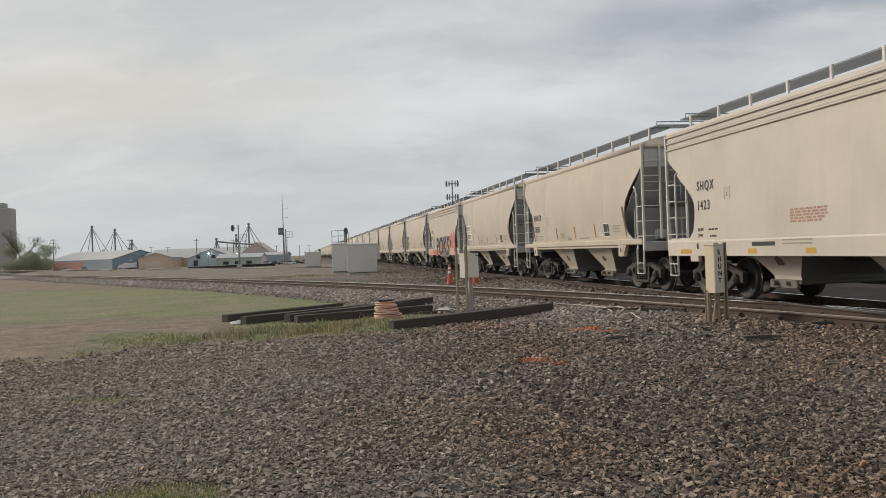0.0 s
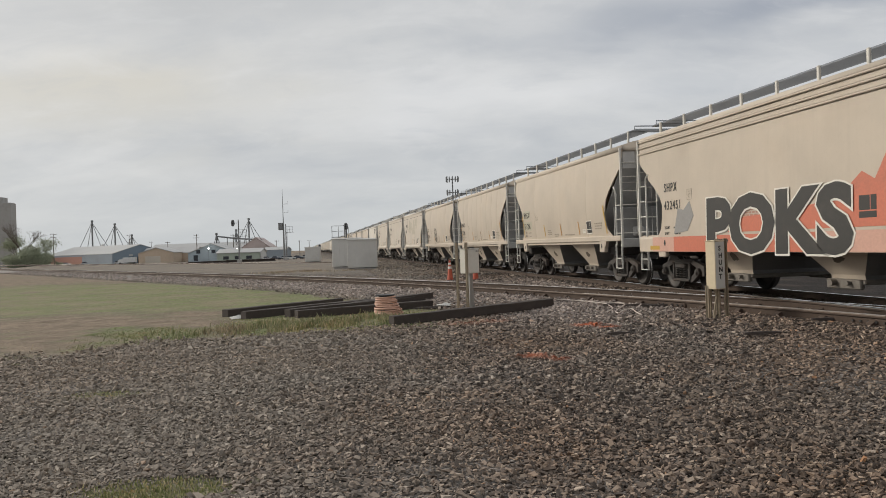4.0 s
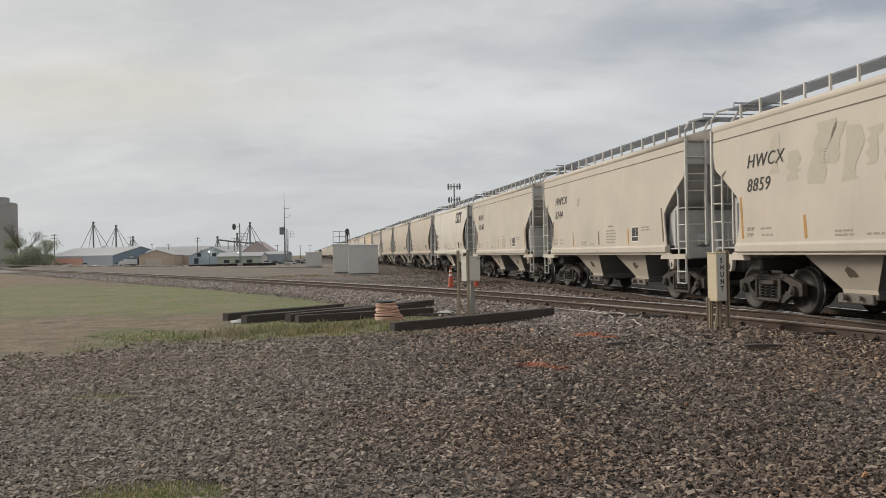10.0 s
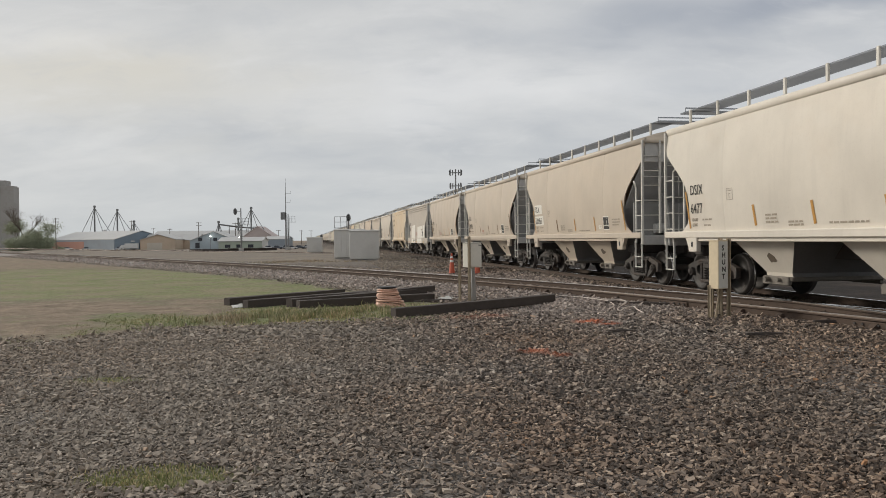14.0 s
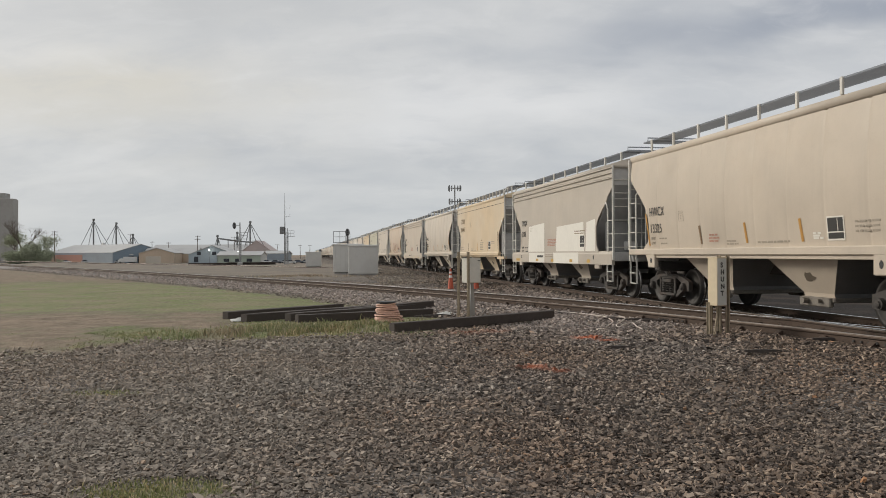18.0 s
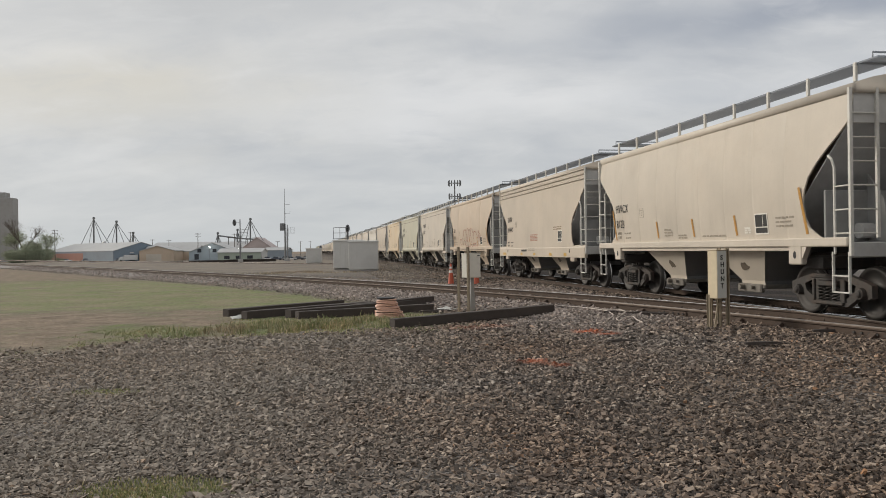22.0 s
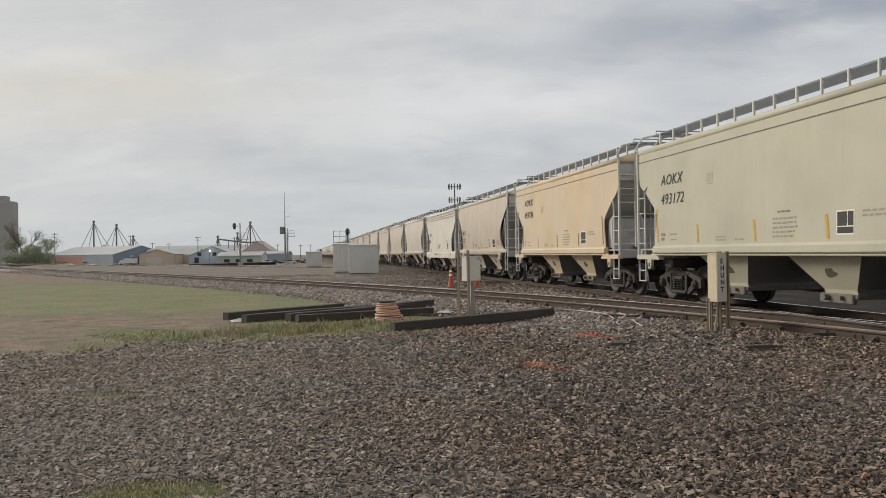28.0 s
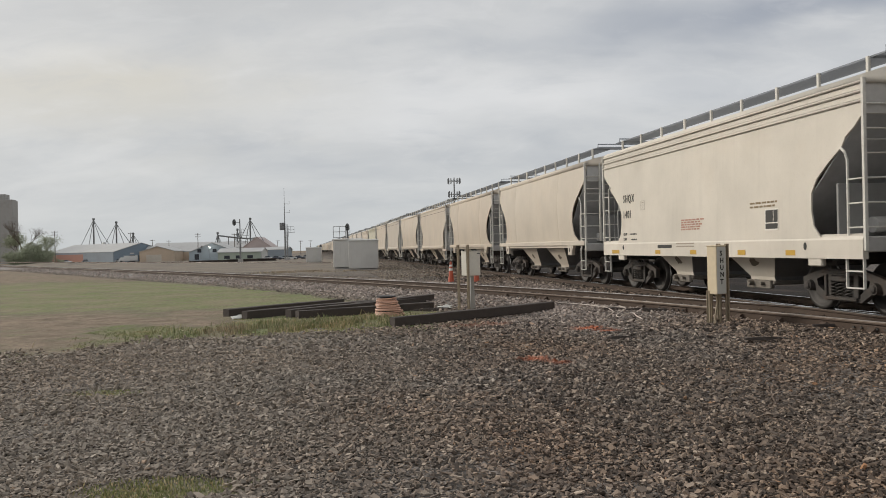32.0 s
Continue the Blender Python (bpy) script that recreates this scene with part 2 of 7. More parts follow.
BEIGE = car_paint("beige_car_enamel", (0.525, 0.450, 0.365))
BEIGE_PALE = car_paint("pale_beige_car_enamel", (0.56, 0.495, 0.415))
BEIGE_WHITE = car_paint("chalky_white_car_enamel", (0.64, 0.59, 0.515))
BEIGE_PINK = car_paint("pinkish_tan_car_enamel", (0.53, 0.43, 0.33), 0.4)
BEIGE_GREEN = car_paint("pale_grey_green_car_enamel", (0.49, 0.46, 0.355))
YELLOW = car_paint("weathered_yellow_car_enamel", (0.62, 0.485, 0.32), 0.35, 0.16, 0.75)
GREY_TAN = car_paint("grey_tan_car_enamel", (0.47, 0.415, 0.35))
# darker grey that stands in for the shade between the hopper bays
BAY_SHADE = simple("bay_slope_shade_grey", (0.19, 0.188, 0.185), 0.6, dirt_amount=0.4)
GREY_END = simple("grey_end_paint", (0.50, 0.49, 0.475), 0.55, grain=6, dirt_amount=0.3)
SLOPE = simple("grey_slope_sheet_paint", (0.44, 0.445, 0.455), 0.6, grain=5, dirt_amount=0.4)
TRUCK = simple("rusty_black_cast_steel", (0.072, 0.065, 0.06), 0.75, 0.2, grain=14, amount=0.5, dirt=(0.14, 0.08, 0.05), dirt_amount=0.5)
WHEEL = simple("dark_wheel_steel", (0.048, 0.044, 0.041), 0.6, 0.4, grain=10, amount=0.4, dirt=(0.11, 0.07, 0.05))
TREAD = simple("polished_wheel_tread", (0.42, 0.40, 0.38), 0.28, 0.9, grain=30, amount=0.2, dirt_amount=0.1)
GALV = simple("galvanised_steel", (0.42, 0.42, 0.41), 0.45, 0.7, grain=25, amount=0.2)
LADDER = simple("ladder_enamel", (0.65, 0.63, 0.58), 0.5, grain=20, amount=0.2, dirt_amount=0.3)
BLACK_INK = simple("black_stencil_paint", (0.035, 0.033, 0.03), 0.6, amount=0.5, bump=0)
GATE_STEEL = simple("grimy_gate_steel", (0.21, 0.19, 0.165), 0.6, 0.3, grain=9, amount=0.5, dirt_amount=0.6)
WORN_INK = simple("worn_brown_stencil_paint", (0.26, 0.19, 0.11), 0.7, amount=0.5, bump=0)
FADED_INK = simple("faded_stencil_paint", (0.37, 0.32, 0.255), 0.7, amount=0.5, bump=0)
RED_INK = simple("faded_red_stencil_paint", (0.46, 0.25, 0.19), 0.7, amount=0.5, bump=0)
WHITE_PAINT = simple("white_patch_paint", (0.74, 0.71, 0.64), 0.5, grain=8, amount=0.1, bump=0, dirt_amount=0.12)
REFLECT = simple("yellow_reflective_tape", (0.56, 0.34, 0.05), 0.35, grain=8, amount=0.2, bump=0)
REFLECT_OR = simple("faded_orange_reflective_tape", (0.50, 0.26, 0.06), 0.4, grain=8, amount=0.3, bump=0)
REFLECT_BR = simple("dirty_reflective_tape", (0.20, 0.12, 0.06), 0.5, grain=8, amount=0.3, bump=0)
RAIL_SIDE = simple("rusty_rail_steel", (0.08, 0.053, 0.038), 0.8, 0.1, grain=22, amount=0.4, dirt=(0.06, 0.05, 0.04))
RAIL_HEAD = simple("polished_rail_head", (0.62, 0.60, 0.58), 0.14, 0.95, grain=40, amount=0.15, dirt_amount=0.1, bump=0.03)
RAIL_BROWN = simple("brown_rusted_rail_head", (0.17, 0.125, 0.095), 0.55, 0.3, grain=30, amount=0.3, dirt_amount=0.4)
RAIL_DULL = simple("dull_rail_head", (0.40, 0.35, 0.31), 0.36, 0.8, grain=30, amount=0.25, dirt_amount=0.3)
TIE = simple("creosoted_tie_wood", (0.06, 0.048, 0.042), 0.85, grain=9, amount=0.5, dirt=(0.10, 0.08, 0.07), bump=0.5)


def grating():
    """Open steel grating: half of it is holes."""
    m = Mat("open_steel_grating", (0.30, 0.315, 0.34), 0.5, 0.3)
    v = m.coords()
    m.paint(m.mix(m.noise(25, 3, 0.5, v), (0.13, 0.145, 0.165), (0.22, 0.24, 0.27)))
    holes = m.N.new("ShaderNodeBsdfTransparent")
    mix = m.N.new("ShaderNodeMixShader")
    mix.inputs[0].default_value = 0.38
    m.L.new(m.b.outputs[0], mix.inputs[1])
    m.L.new(holes.outputs[0], mix.inputs[2])
    m.L.new(mix.outputs[0], m.N["Material Output"].inputs[0])
    return m.m


GRATE = grating()
GREASE = simple("dark_grease_smudge", (0.15, 0.12, 0.09), 0.6, amount=0.4, bump=0)
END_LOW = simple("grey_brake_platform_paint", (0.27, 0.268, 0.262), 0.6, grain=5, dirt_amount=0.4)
BLACK_RUBBER = simple("black_rubber", (0.03, 0.03, 0.03), 0.7)
JOINT = simple("dark_eave_joint", (0.16, 0.13, 0.10), 0.7, bump=0)


# ---- geometry helpers ----
class Geo:
    """Collects vertices and faces of one mesh."""

    def __init__(self):
        self.v, self.f, self.mi, self.smooth = [], [], [], []
        self.slot = 0
        self.sm = False

    def add(self, verts, faces, m=None):
        b = len(self.v)
        self.v += [tuple(m @ Vector(p)) if m else tuple(p) for p in verts]
        self.f += [tuple(b + i for i in f) for f in faces]
        self.mi += [self.slot] * len(faces)
        self.smooth += [self.sm] * len(faces)
        return self

    def box(self, c, s, bev=0.0, m=None):
        x, y, z = (k / 2 for k in s)
        if bev <= 0:
            vs = [(c[0] + a * x, c[1] + b * y, c[2] + d * z) for a in (-1, 1) for b in (-1, 1) for d in (-1, 1)]
            return self.add(vs, [(0, 1, 3, 2), (4, 6, 7, 5), (0, 4, 5, 1), (2, 3, 7, 6), (0, 2, 6, 4), (1, 5, 7, 3)], m)
        bev = min(bev, x * 0.9, y * 0.9, z * 0.9)
        rings = []
        for zz, k in ((-z, bev), (-z + bev, 0), (z - bev, 0), (z, bev)):
            a, b = x - k, y - k
            q = bev
            rings.append([(c[0] + px, c[1] + py, c[2] + zz) for px, py in (
                (-a + q, -b), (a - q, -b), (a, -b + q), (a, b - q), (a - q, b), (-a + q, b), (-a, b - q), (-a, -b + q))])
        return self.loft(rings, True, True, m)

    def loft(self, rings, closed=True, caps=True, m=None):
        n = len(rings[0])
        vs = [p for r in rings for p in r]
        fs = []
        for i in range(len(rings) - 1):
            for j in range(n if closed else n - 1):
                k = (j + 1) % n
                fs.append((i * n + j, i * n + k, (i + 1) * n + k, (i + 1) * n + j))
        if caps and closed:
            fs.append(tuple(reversed(range(n))))
            fs.append(tuple(range((len(rings) - 1) * n, len(rings) * n)))
        return self.add(vs, fs, m)

    def cyl(self, p0, p1, r0, r1=None, n=10, caps=True):
        r1 = r0 if r1 is None else r1
        a, b = Vector(p0), Vector(p1)
        d = (b - a).normalized()
        u = d.orthogonal().normalized()
        w = d.cross(u)
        rings = [[tuple(c + (u * math.cos(t) + w * math.sin(t)) * r) for t in (2 * math.pi * i / n for i in range(n))] for c, r in ((a, r0), (b, r1))]
        return self.loft(rings, True, caps)

    def tube(self, pts, r, n=6):
        """A round bar along a line of points."""
        P = [Vector(p) for p in pts]
        rings = []
        ref = Vector((0, 0, 1))
        for i, p in enumerate(P):
            d = (P[min(i + 1, len(P) - 1)] - P[max(i - 1, 0)]).normalized()
            u = d.cross(ref)
            if u.length < 0.05:
                u = d.cross(Vector((1, 0.2, 0)))
            u.normalize()
            w = u.cross(d)
            rings.append([tuple(p + (u * math.cos(t) + w * math.sin(t)) * r) for t in (2 * math.pi * k / n for k in range(n))])
        return self.loft(rings, True, True)

    def lathe(self, profile, n=20, m=None):
        """Profile of (radius, height) turned round z."""
        rings = [[(r * math.cos(2 * math.pi * i / n), r * math.sin(2 * math.pi * i / n), z) for i in range(n)] for r, z in profile]
        return self.loft(rings, True, True, m)

    def prism(self, poly, axis, lo, hi, m=None):
        """A flat outline pushed along an axis: 'x' takes (y, z), 'y' takes (x, z), 'z' takes (x, y)."""
        def at(p, t):
            return {"x": (t, p[0], p[1]), "y": (p[0], t, p[1]), "z": (p[0], p[1], t)}[axis]
        return self.loft([[at(p, lo) for p in poly], [at(p, hi) for p in poly]], True, True, m)

    def mesh(self, name, mats):
        me = bpy.data.meshes.new(name)
        me.from_pydata(self.v, [], self.f)
        for m in (mats if isinstance(mats, (list, tuple)) else [mats]):
            me.materials.append(m)
        me.polygons.foreach_set("material_index", self.mi)
        me.polygons.foreach_set("use_smooth", self.smooth)
        bm = bmesh.new()
        bm.from_mesh(me)
        bmesh.ops.recalc_face_normals(bm, faces=bm.faces)
        bm.to_mesh(me)
        bm.free()
        me.update()
        return me


def part(name, geo, mats, parent=None, label="", at=None):
    ob = new(name, geo.mesh(name, mats) if isinstance(geo, Geo) else geo)
    if parent:
        ob.parent = parent
    if at is not None:
        ob.matrix_basis = at
    if label:
        ob["label"] = label
    return ob


def thing(name, label, category, m=None, group="", kind=""):
    ob = new(name)
    ob.empty_display_size = 0.2
    if m is not None:
        ob.matrix_basis = m
    return tagged(ob, label, category, group, kind)


def letters(text, size, mat, spacing=1.0, width=1.0, bold=0.0, shear=0.0):
    """Flat lettering as a mesh, in x and y, thickened a little."""
    cu = bpy.data.curves.new("lettering", "FONT")
    cu.body, cu.size, cu.space_character, cu.shear = text, size, spacing, shear
    cu.extrude, cu.offset, cu.resolution_u = 0.0015, bold, 3
    ob = bpy.data.objects.new("lettering", cu)
    me = bpy.data.meshes.new_from_object(ob)
    me.name = "lettering"
    bpy.data.objects.remove(ob)
    me.transform(Matrix.Diagonal((width, 1, 1, 1)))
    me.materials.clear()
    me.materials.append(mat)
    return me


# ---- the plan of the tracks ----
PSI = radians(-9.828)                 # heading of the main track
U = Vector((math.sin(PSI), math.cos(PSI), 0))
NRM = Vector((math.cos(PSI), -math.sin(PSI), 0))
LAT = 10.468                          # camera to the main track's centre
ZR = 0.322                            # top of rail
GAUGE = 0.7525


def main_pt(s, lat=0.0, z=0.0):
    p = NRM * (LAT + lat) + U * s
    return Vector((p.x, p.y, z))


def siding_line():
    """Centre line of the diverging track: position and heading, every half metre."""
    fwd = []
    x, y = 8.957, 6.551
    s = 0.0
    while s < 330:
        h = radians(10.055 + 26.092 * (1 - math.exp(-s / 15.511)))
        k = max(0.0, 1 - s / 11.0) * 0.22
        fwd.append((x + NRM.x * k, y + NRM.y * k, h))
        x -= math.sin(h) * 0.5
        y += math.cos(h) * 0.5
        s += 0.5
    back = []
    for i in range(1, 130):
        d = i * 0.5
        k = max(0.0, 1 - d / 24.0)
        p = main_pt(4.9 - d, -0.305 * k * k * (3 - 2 * k))
        back.append((p.x, p.y, radians(9.828)))
    return back[::-1] + fwd


SIDING = siding_line()
SID_XY = np.array([(a, b) for a, b, _ in SIDING])


def yard_line():
    """Far track, roughly parallel to the diverging one."""
    return [(-12 - 0.7713 * (t - 28) * 1.0, 91 + 0.95 * (t - 28), radians(39)) for t in np.arange(0, 190, 1.0)]


YARD = yard_line()
YARD_XY = np.array([(a, b) for a, b, _ in YARD])


def dist_to(poly, X, Y, step=4):
    best = np.full(X.shape, 1e9)
    for a, b in poly[::step]:
        best = np.minimum(best, (X - a) ** 2 + (Y - b) ** 2)
    return np.sqrt(best)


def smooth01(x, a, b):
    t = np.clip((x - a) / (b - a), 0, 1)
    return t * t * (3 - 2 * t)


def ground_z(X, Y):
    X, Y = np.asarray(X, float), np.asarray(Y, float)
    dm = np.abs(X * NRM.x + Y * NRM.y - LAT)
    ds = dist_to(SID_XY, X, Y)
    dy = dist_to(YARD_XY, X, Y)
    far = np.hypot(X, Y)
    base = -2.1 * smooth01(far, 115, 300) + 0.06 * smooth01(X, 1.0, 7.0) * smooth01(Y, 5, 12)
    base = base + 0.10 * smooth01(Y, 24, 34) * smooth01(dm, 22, 6) * (far < 150)
    bed = 0.155
    prof = lambda d: base + (bed - base) * (1 - smooth01(d, 1.45, 3.4))
    z = np.maximum(base, np.maximum(prof(dm), prof(ds)))
    z = np.maximum(z, base + (0.10 - base) * (1 - smooth01(dy, 1.8, 4.5)))
    return z


def axis_steps(lo, hi, step, far, grow=1.35):
    a = list(np.arange(lo, hi + 1e-6, step))
    d = step
    while a[-1] < far:
        d *= grow
        a.append(a[-1] + d)
    d = step
    while a[0] > -far:
        d *= grow
        a.insert(0, a[0] - d)
    return np.array(a)


def soft_noise(X, Y, scale, seed):
    """Cheap smooth noise from a few sine waves."""
    r = np.random.RandomState(seed)
    out = np.zeros_like(X)
    for _ in range(7):
        a, k, p = r.uniform(0, 6.283), r.uniform(0.5, 1.7) / scale, r.uniform(0, 6.283)
        out += np.sin((X * np.cos(a) + Y * np.sin(a)) * k * 6.283 + p)
    return out / 7


def grass_cover(X, Y):
    """How much grass, and how much bare dirt, grows or lies at a place."""
    n1, n2 = soft_noise(X, Y, 5.0, 3), soft_noise(X, Y, 1.6, 8)
    ds = dist_to(SID_XY, X, Y)
    left = X < np.interp(Y, SID_XY[:, 1], SID_XY[:, 0])
    # the edge of the gravel apron runs from the front left to the tie pile
    edge = 13.1 + (X + 7.3) * 0.50 + n1 * 1.2 + n2 * 0.9 + soft_noise(X, Y, 0.6, 29) * 0.7
    lawn = smooth01(Y - edge, -0.5, 1.3) * left * smooth01(ds, 3.3, 4.3) * smooth01(X, 2.0, -0.6)
    n3 = soft_noise(X, Y, 2.6, 17)
    n4 = soft_noise(X, Y, 0.7, 23)
    band = np.exp(-((Y - 20.6 + n1 * 1.5) / 3.0) ** 4) * smooth01(X, -4.0, -5.6)
    worn = smooth01(X + 0.4 * Y + n3 * 0.8, 0.3, -0.8) * smooth01(Y, 22, 18.5) * 0.86
    bare = smooth01(n1 * 0.5 + n2 * 0.45 + n3 * 0.5 + n4 * 0.55 + np.maximum(np.maximum(band, worn), 1.1 * smooth01(Y, 42, 56)) * 1.05, 0.18, 1.0)
    near_spot = np.exp(-(((X + 2.1) / 0.85) ** 2 + ((Y - 5.65) / 0.42) ** 2)) + n2 * 0.12
    spot2 = 0.9 * np.exp(-(((X + 4.1) / 0.8) ** 2 + ((Y - 9.6) / 0.3) ** 2)) + n2 * 0.15
    spots = np.maximum(smooth01(near_spot, 0.45, 0.8), 0.7 * smooth01(spot2, 0.5, 0.8))
    bare = np.maximum(bare, 0.9 * np.exp(-((X + 4.6) / 0.5) ** 2 - ((Y - 16.6) / 1.3) ** 2))
    grass = np.maximum(lawn * (1 - bare), spots * (Y < 11))
    dirt = lawn * bare
    beyond = smooth01(ds, 4.2, 6.5) * (~left) * smooth01(Y, 42, 60)
    outer = smooth01(np.hypot(X, Y), 60, 110) * smooth01(ds, 4.5, 7)
    dry = np.maximum(beyond, outer) * smooth01(np.abs(X * NRM.x + Y * NRM.y - LAT), 4, 7)
    behind = smooth01(-Y, 4, 12)
    return np.clip(grass, 0, 1), np.clip(dirt, 0, 1), np.clip(np.maximum(dry, behind * 0.6), 0, 1)


def bed_tone(X, Y):
    """Clean pale ballast along the siding, train shade painted into the main line's bed."""
    dm = X * NRM.x + Y * NRM.y - LAT
    ds = dist_to(SID_XY, X, Y, 2)
    pale = smooth01(ds, 4.2, 2.6) * smooth01(ds, 0.95, 1.15) * smooth01(Y, 16, 26) * smooth01(dm, -1.5, -3.0)
    pale = np.maximum(pale, 0.90 * smooth01(Y, 13.5, 18.5) * smooth01(dm, -7.5, -4.6) * smooth01(dm, -1.3, -2.0) * smooth01(Y, 40, 25))
    # painted shade under the train and on the ground beyond it
    shade_and_brown = smooth01(dm, -1.0, -0.6) * smooth01(dm, 14, 9) * smooth01(Y, 75, 40) * 0.92
    # brown bed between the siding's rails
    shade_and_brown = np.maximum(shade_and_brown, 0.5 * smooth01(ds, 0.95, 0.7))
    return pale, shade_and_brown


# ---- ground ----
def ground_material():
    m = Mat("gravel_dirt_and_grass_ground", (0.2, 0.18, 0.16), 0.95, 0, 0.2)
    v = m.coords()
    stone = m.voronoi(26, v, "F1", "Color")
    cell = m.voronoi(26, v, "F1", "Distance")
    mid = m.noise(0.5, 4, 0.6, v)
    fine = m.noise(40, 5, 0.6, v)
    bw = m.N.new("ShaderNodeRGBToBW")
    m.L.new(stone, bw.inputs[0])
    grav = m.ramp(bw.outputs[0], [(0.2, (0.085, 0.077, 0.071)), (0.5, (0.175, 0.157, 0.145)), (0.8, (0.28, 0.25, 0.23))])
    # cell borders are coloured near black for the shade between stones
    grav = m.mix(m.band(cell, 0.35, 0.75), grav, (0.045, 0.04, 0.036))
    grav = m.mix(m.attr("pale"), grav, m.mix(fine, (0.20, 0.185, 0.175), (0.36, 0.335, 0.315)))
    # near-black mix puts the train's shade into the bed colour
    grav = m.mix(m.attr("shade_and_brown"), grav, m.mix(fine, (0.026, 0.022, 0.019), (0.062, 0.05, 0.041)))
    grav = m.mix(m.op("MULTIPLY", m.band(mid, 0.5, 0.7), 0.35), grav, (0.21, 0.15, 0.115))
    clod = m.noise(9, 5, 0.7, v)
    soil = m.mix(m.band(m.op("MULTIPLY", m.op("ADD", clod, m.noise(1.6, 5, 0.65, v)), 0.5), 0.36, 0.64), (0.115, 0.088, 0.066), (0.33, 0.262, 0.195))
    turf = m.mix(m.band(clod, 0.35, 0.65), (0.10, 0.135, 0.048), (0.235, 0.272, 0.115))
    turf = m.mix(m.band(mid, 0.35, 0.7), turf, m.mix(clod, (0.19, 0.165, 0.105), (0.31, 0.275, 0.18)))
    turf = m.mix(m.op("MULTIPLY", m.band(m.noise(1.1, 6, 0.72, v), 0.46, 0.62), 0.55), turf, soil)
    straw = m.mix(m.noise(3, 5, 0.6, v), (0.16, 0.138, 0.114), (0.30, 0.255, 0.205))
    straw = m.mix(m.band(m.noise(0.22, 5, 0.65, v), 0.42, 0.62), straw, m.mix(clod, (0.12, 0.108, 0.095), (0.23, 0.205, 0.18)))
    c = m.mix(m.attr("dry"), grav, straw)
    c = m.mix(m.attr("dirt"), c, soil)
    ragged = m.N.new("ShaderNodeClamp")
    m.L.new(m.op("ADD", m.attr("grass"), m.op("MULTIPLY", m.op("SUBTRACT", m.noise(4.5, 4, 0.7, v), 0.5), m.op("MULTIPLY", m.attr("grass"), 2.2))), ragged.inputs[0])
    c = m.mix(ragged.outputs[0], c, turf)
    m.paint(c)
    m.bump(m.op("ADD", m.op("MULTIPLY", cell, -0.7), m.op("MULTIPLY", fine, 0.5)), 0.8, 0.03)
    return m.m


def build_ground():
    xs = axis_steps(-80, 16, 0.45, 4200)
    ys = axis_steps(3, 128, 0.5, 4200)
    X, Y = np.meshgrid(xs, ys)
    Z = ground_z(X, Y) + 0.012 * soft_noise(X, Y, 1.3, 5) + 0.02 * soft_noise(X, Y, 6, 6) * (np.hypot(X, Y) < 90)
    nx, ny = len(xs), len(ys)
    verts = np.stack([X.ravel(), Y.ravel(), Z.ravel()], 1)
    i = np.arange(nx * ny).reshape(ny, nx)
    faces = np.stack([i[:-1, :-1].ravel(), i[:-1, 1:].ravel(), i[1:, 1:].ravel(), i[1:, :-1].ravel()], 1)
    me = bpy.data.meshes.new("ground")
    me.from_pydata(verts.tolist(), [], faces.tolist())
    me.polygons.foreach_set("use_smooth", np.ones(len(faces), bool))
    g, d, s = grass_cover(X.ravel(), Y.ravel())
    pale, shade_and_brown = bed_tone(X.ravel(), Y.ravel())
    for name, val in (("grass", g), ("dirt", d), ("dry", s), ("pale", pale), ("shade_and_brown", shade_and_brown)):
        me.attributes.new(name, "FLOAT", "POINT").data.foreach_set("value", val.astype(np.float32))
    me.materials.append(ground_material())
    me.update()
    tagged(new("ground", me), "grey crushed-stone ground with patches of grass and dirt", "ground", kind="structure")


build_ground()


# ---- rails and ties ----
RAIL_PROFILE = [(-0.07, 0), (0.07, 0), (0.07, 0.012), (0.012, 0.03), (0.012, 0.125), (0.037, 0.14), (0.037, 0.165), (0.028, 0.175), (-0.028, 0.175), (-0.037, 0.165), (-0.037, 0.14), (-0.012, 0.125), (-0.012, 0.03), (-0.07, 0.012)]


def rail_along(name, pts, head, label, z0=ZR - 0.175):
    """Pts: (x, y, heading left of +y)."""
    g = Geo()
    rings = []
    for x, y, h in pts:
        c, s = math.cos(h), math.sin(h)
        rings.append([(x + c * a, y + s * a, z0 + b) for a, b in RAIL_PROFILE])
    n = len(RAIL_PROFILE)
    for i in range(len(rings) - 1):
        for j in range(n):
            k = (j + 1) % n
            g.slot = 1 if j in (6, 7, 8) else 0
            b = len(g.v)
            g.v += [rings[i][j], rings[i][k], rings[i + 1][k], rings[i + 1][j]]
            g.f.append((b, b + 1, b + 2, b + 3))
            g.mi.append(g.slot)
            g.smooth.append(False)
    me = bpy.data.meshes.new(name)
    me.from_pydata(g.v, [], g.f)
    me.materials.append(RAIL_SIDE)
    me.materials.append(head)
    me.polygons.foreach_set("material_index", g.mi)
    bm = bmesh.new()
    bm.from_mesh(me)
    bmesh.ops.remove_doubles(bm, verts=bm.verts, dist=0.0005)
    bmesh.ops.recalc_face_normals(bm, faces=bm.faces)
    bm.to_mesh(me)
    bm.free()
    return tagged(new(name, me), label, "rail", kind="structure")


def offset_line(line, d):
    return [(x + math.cos(h) * d, y + math.sin(h) * d, h) for x, y, h in line]


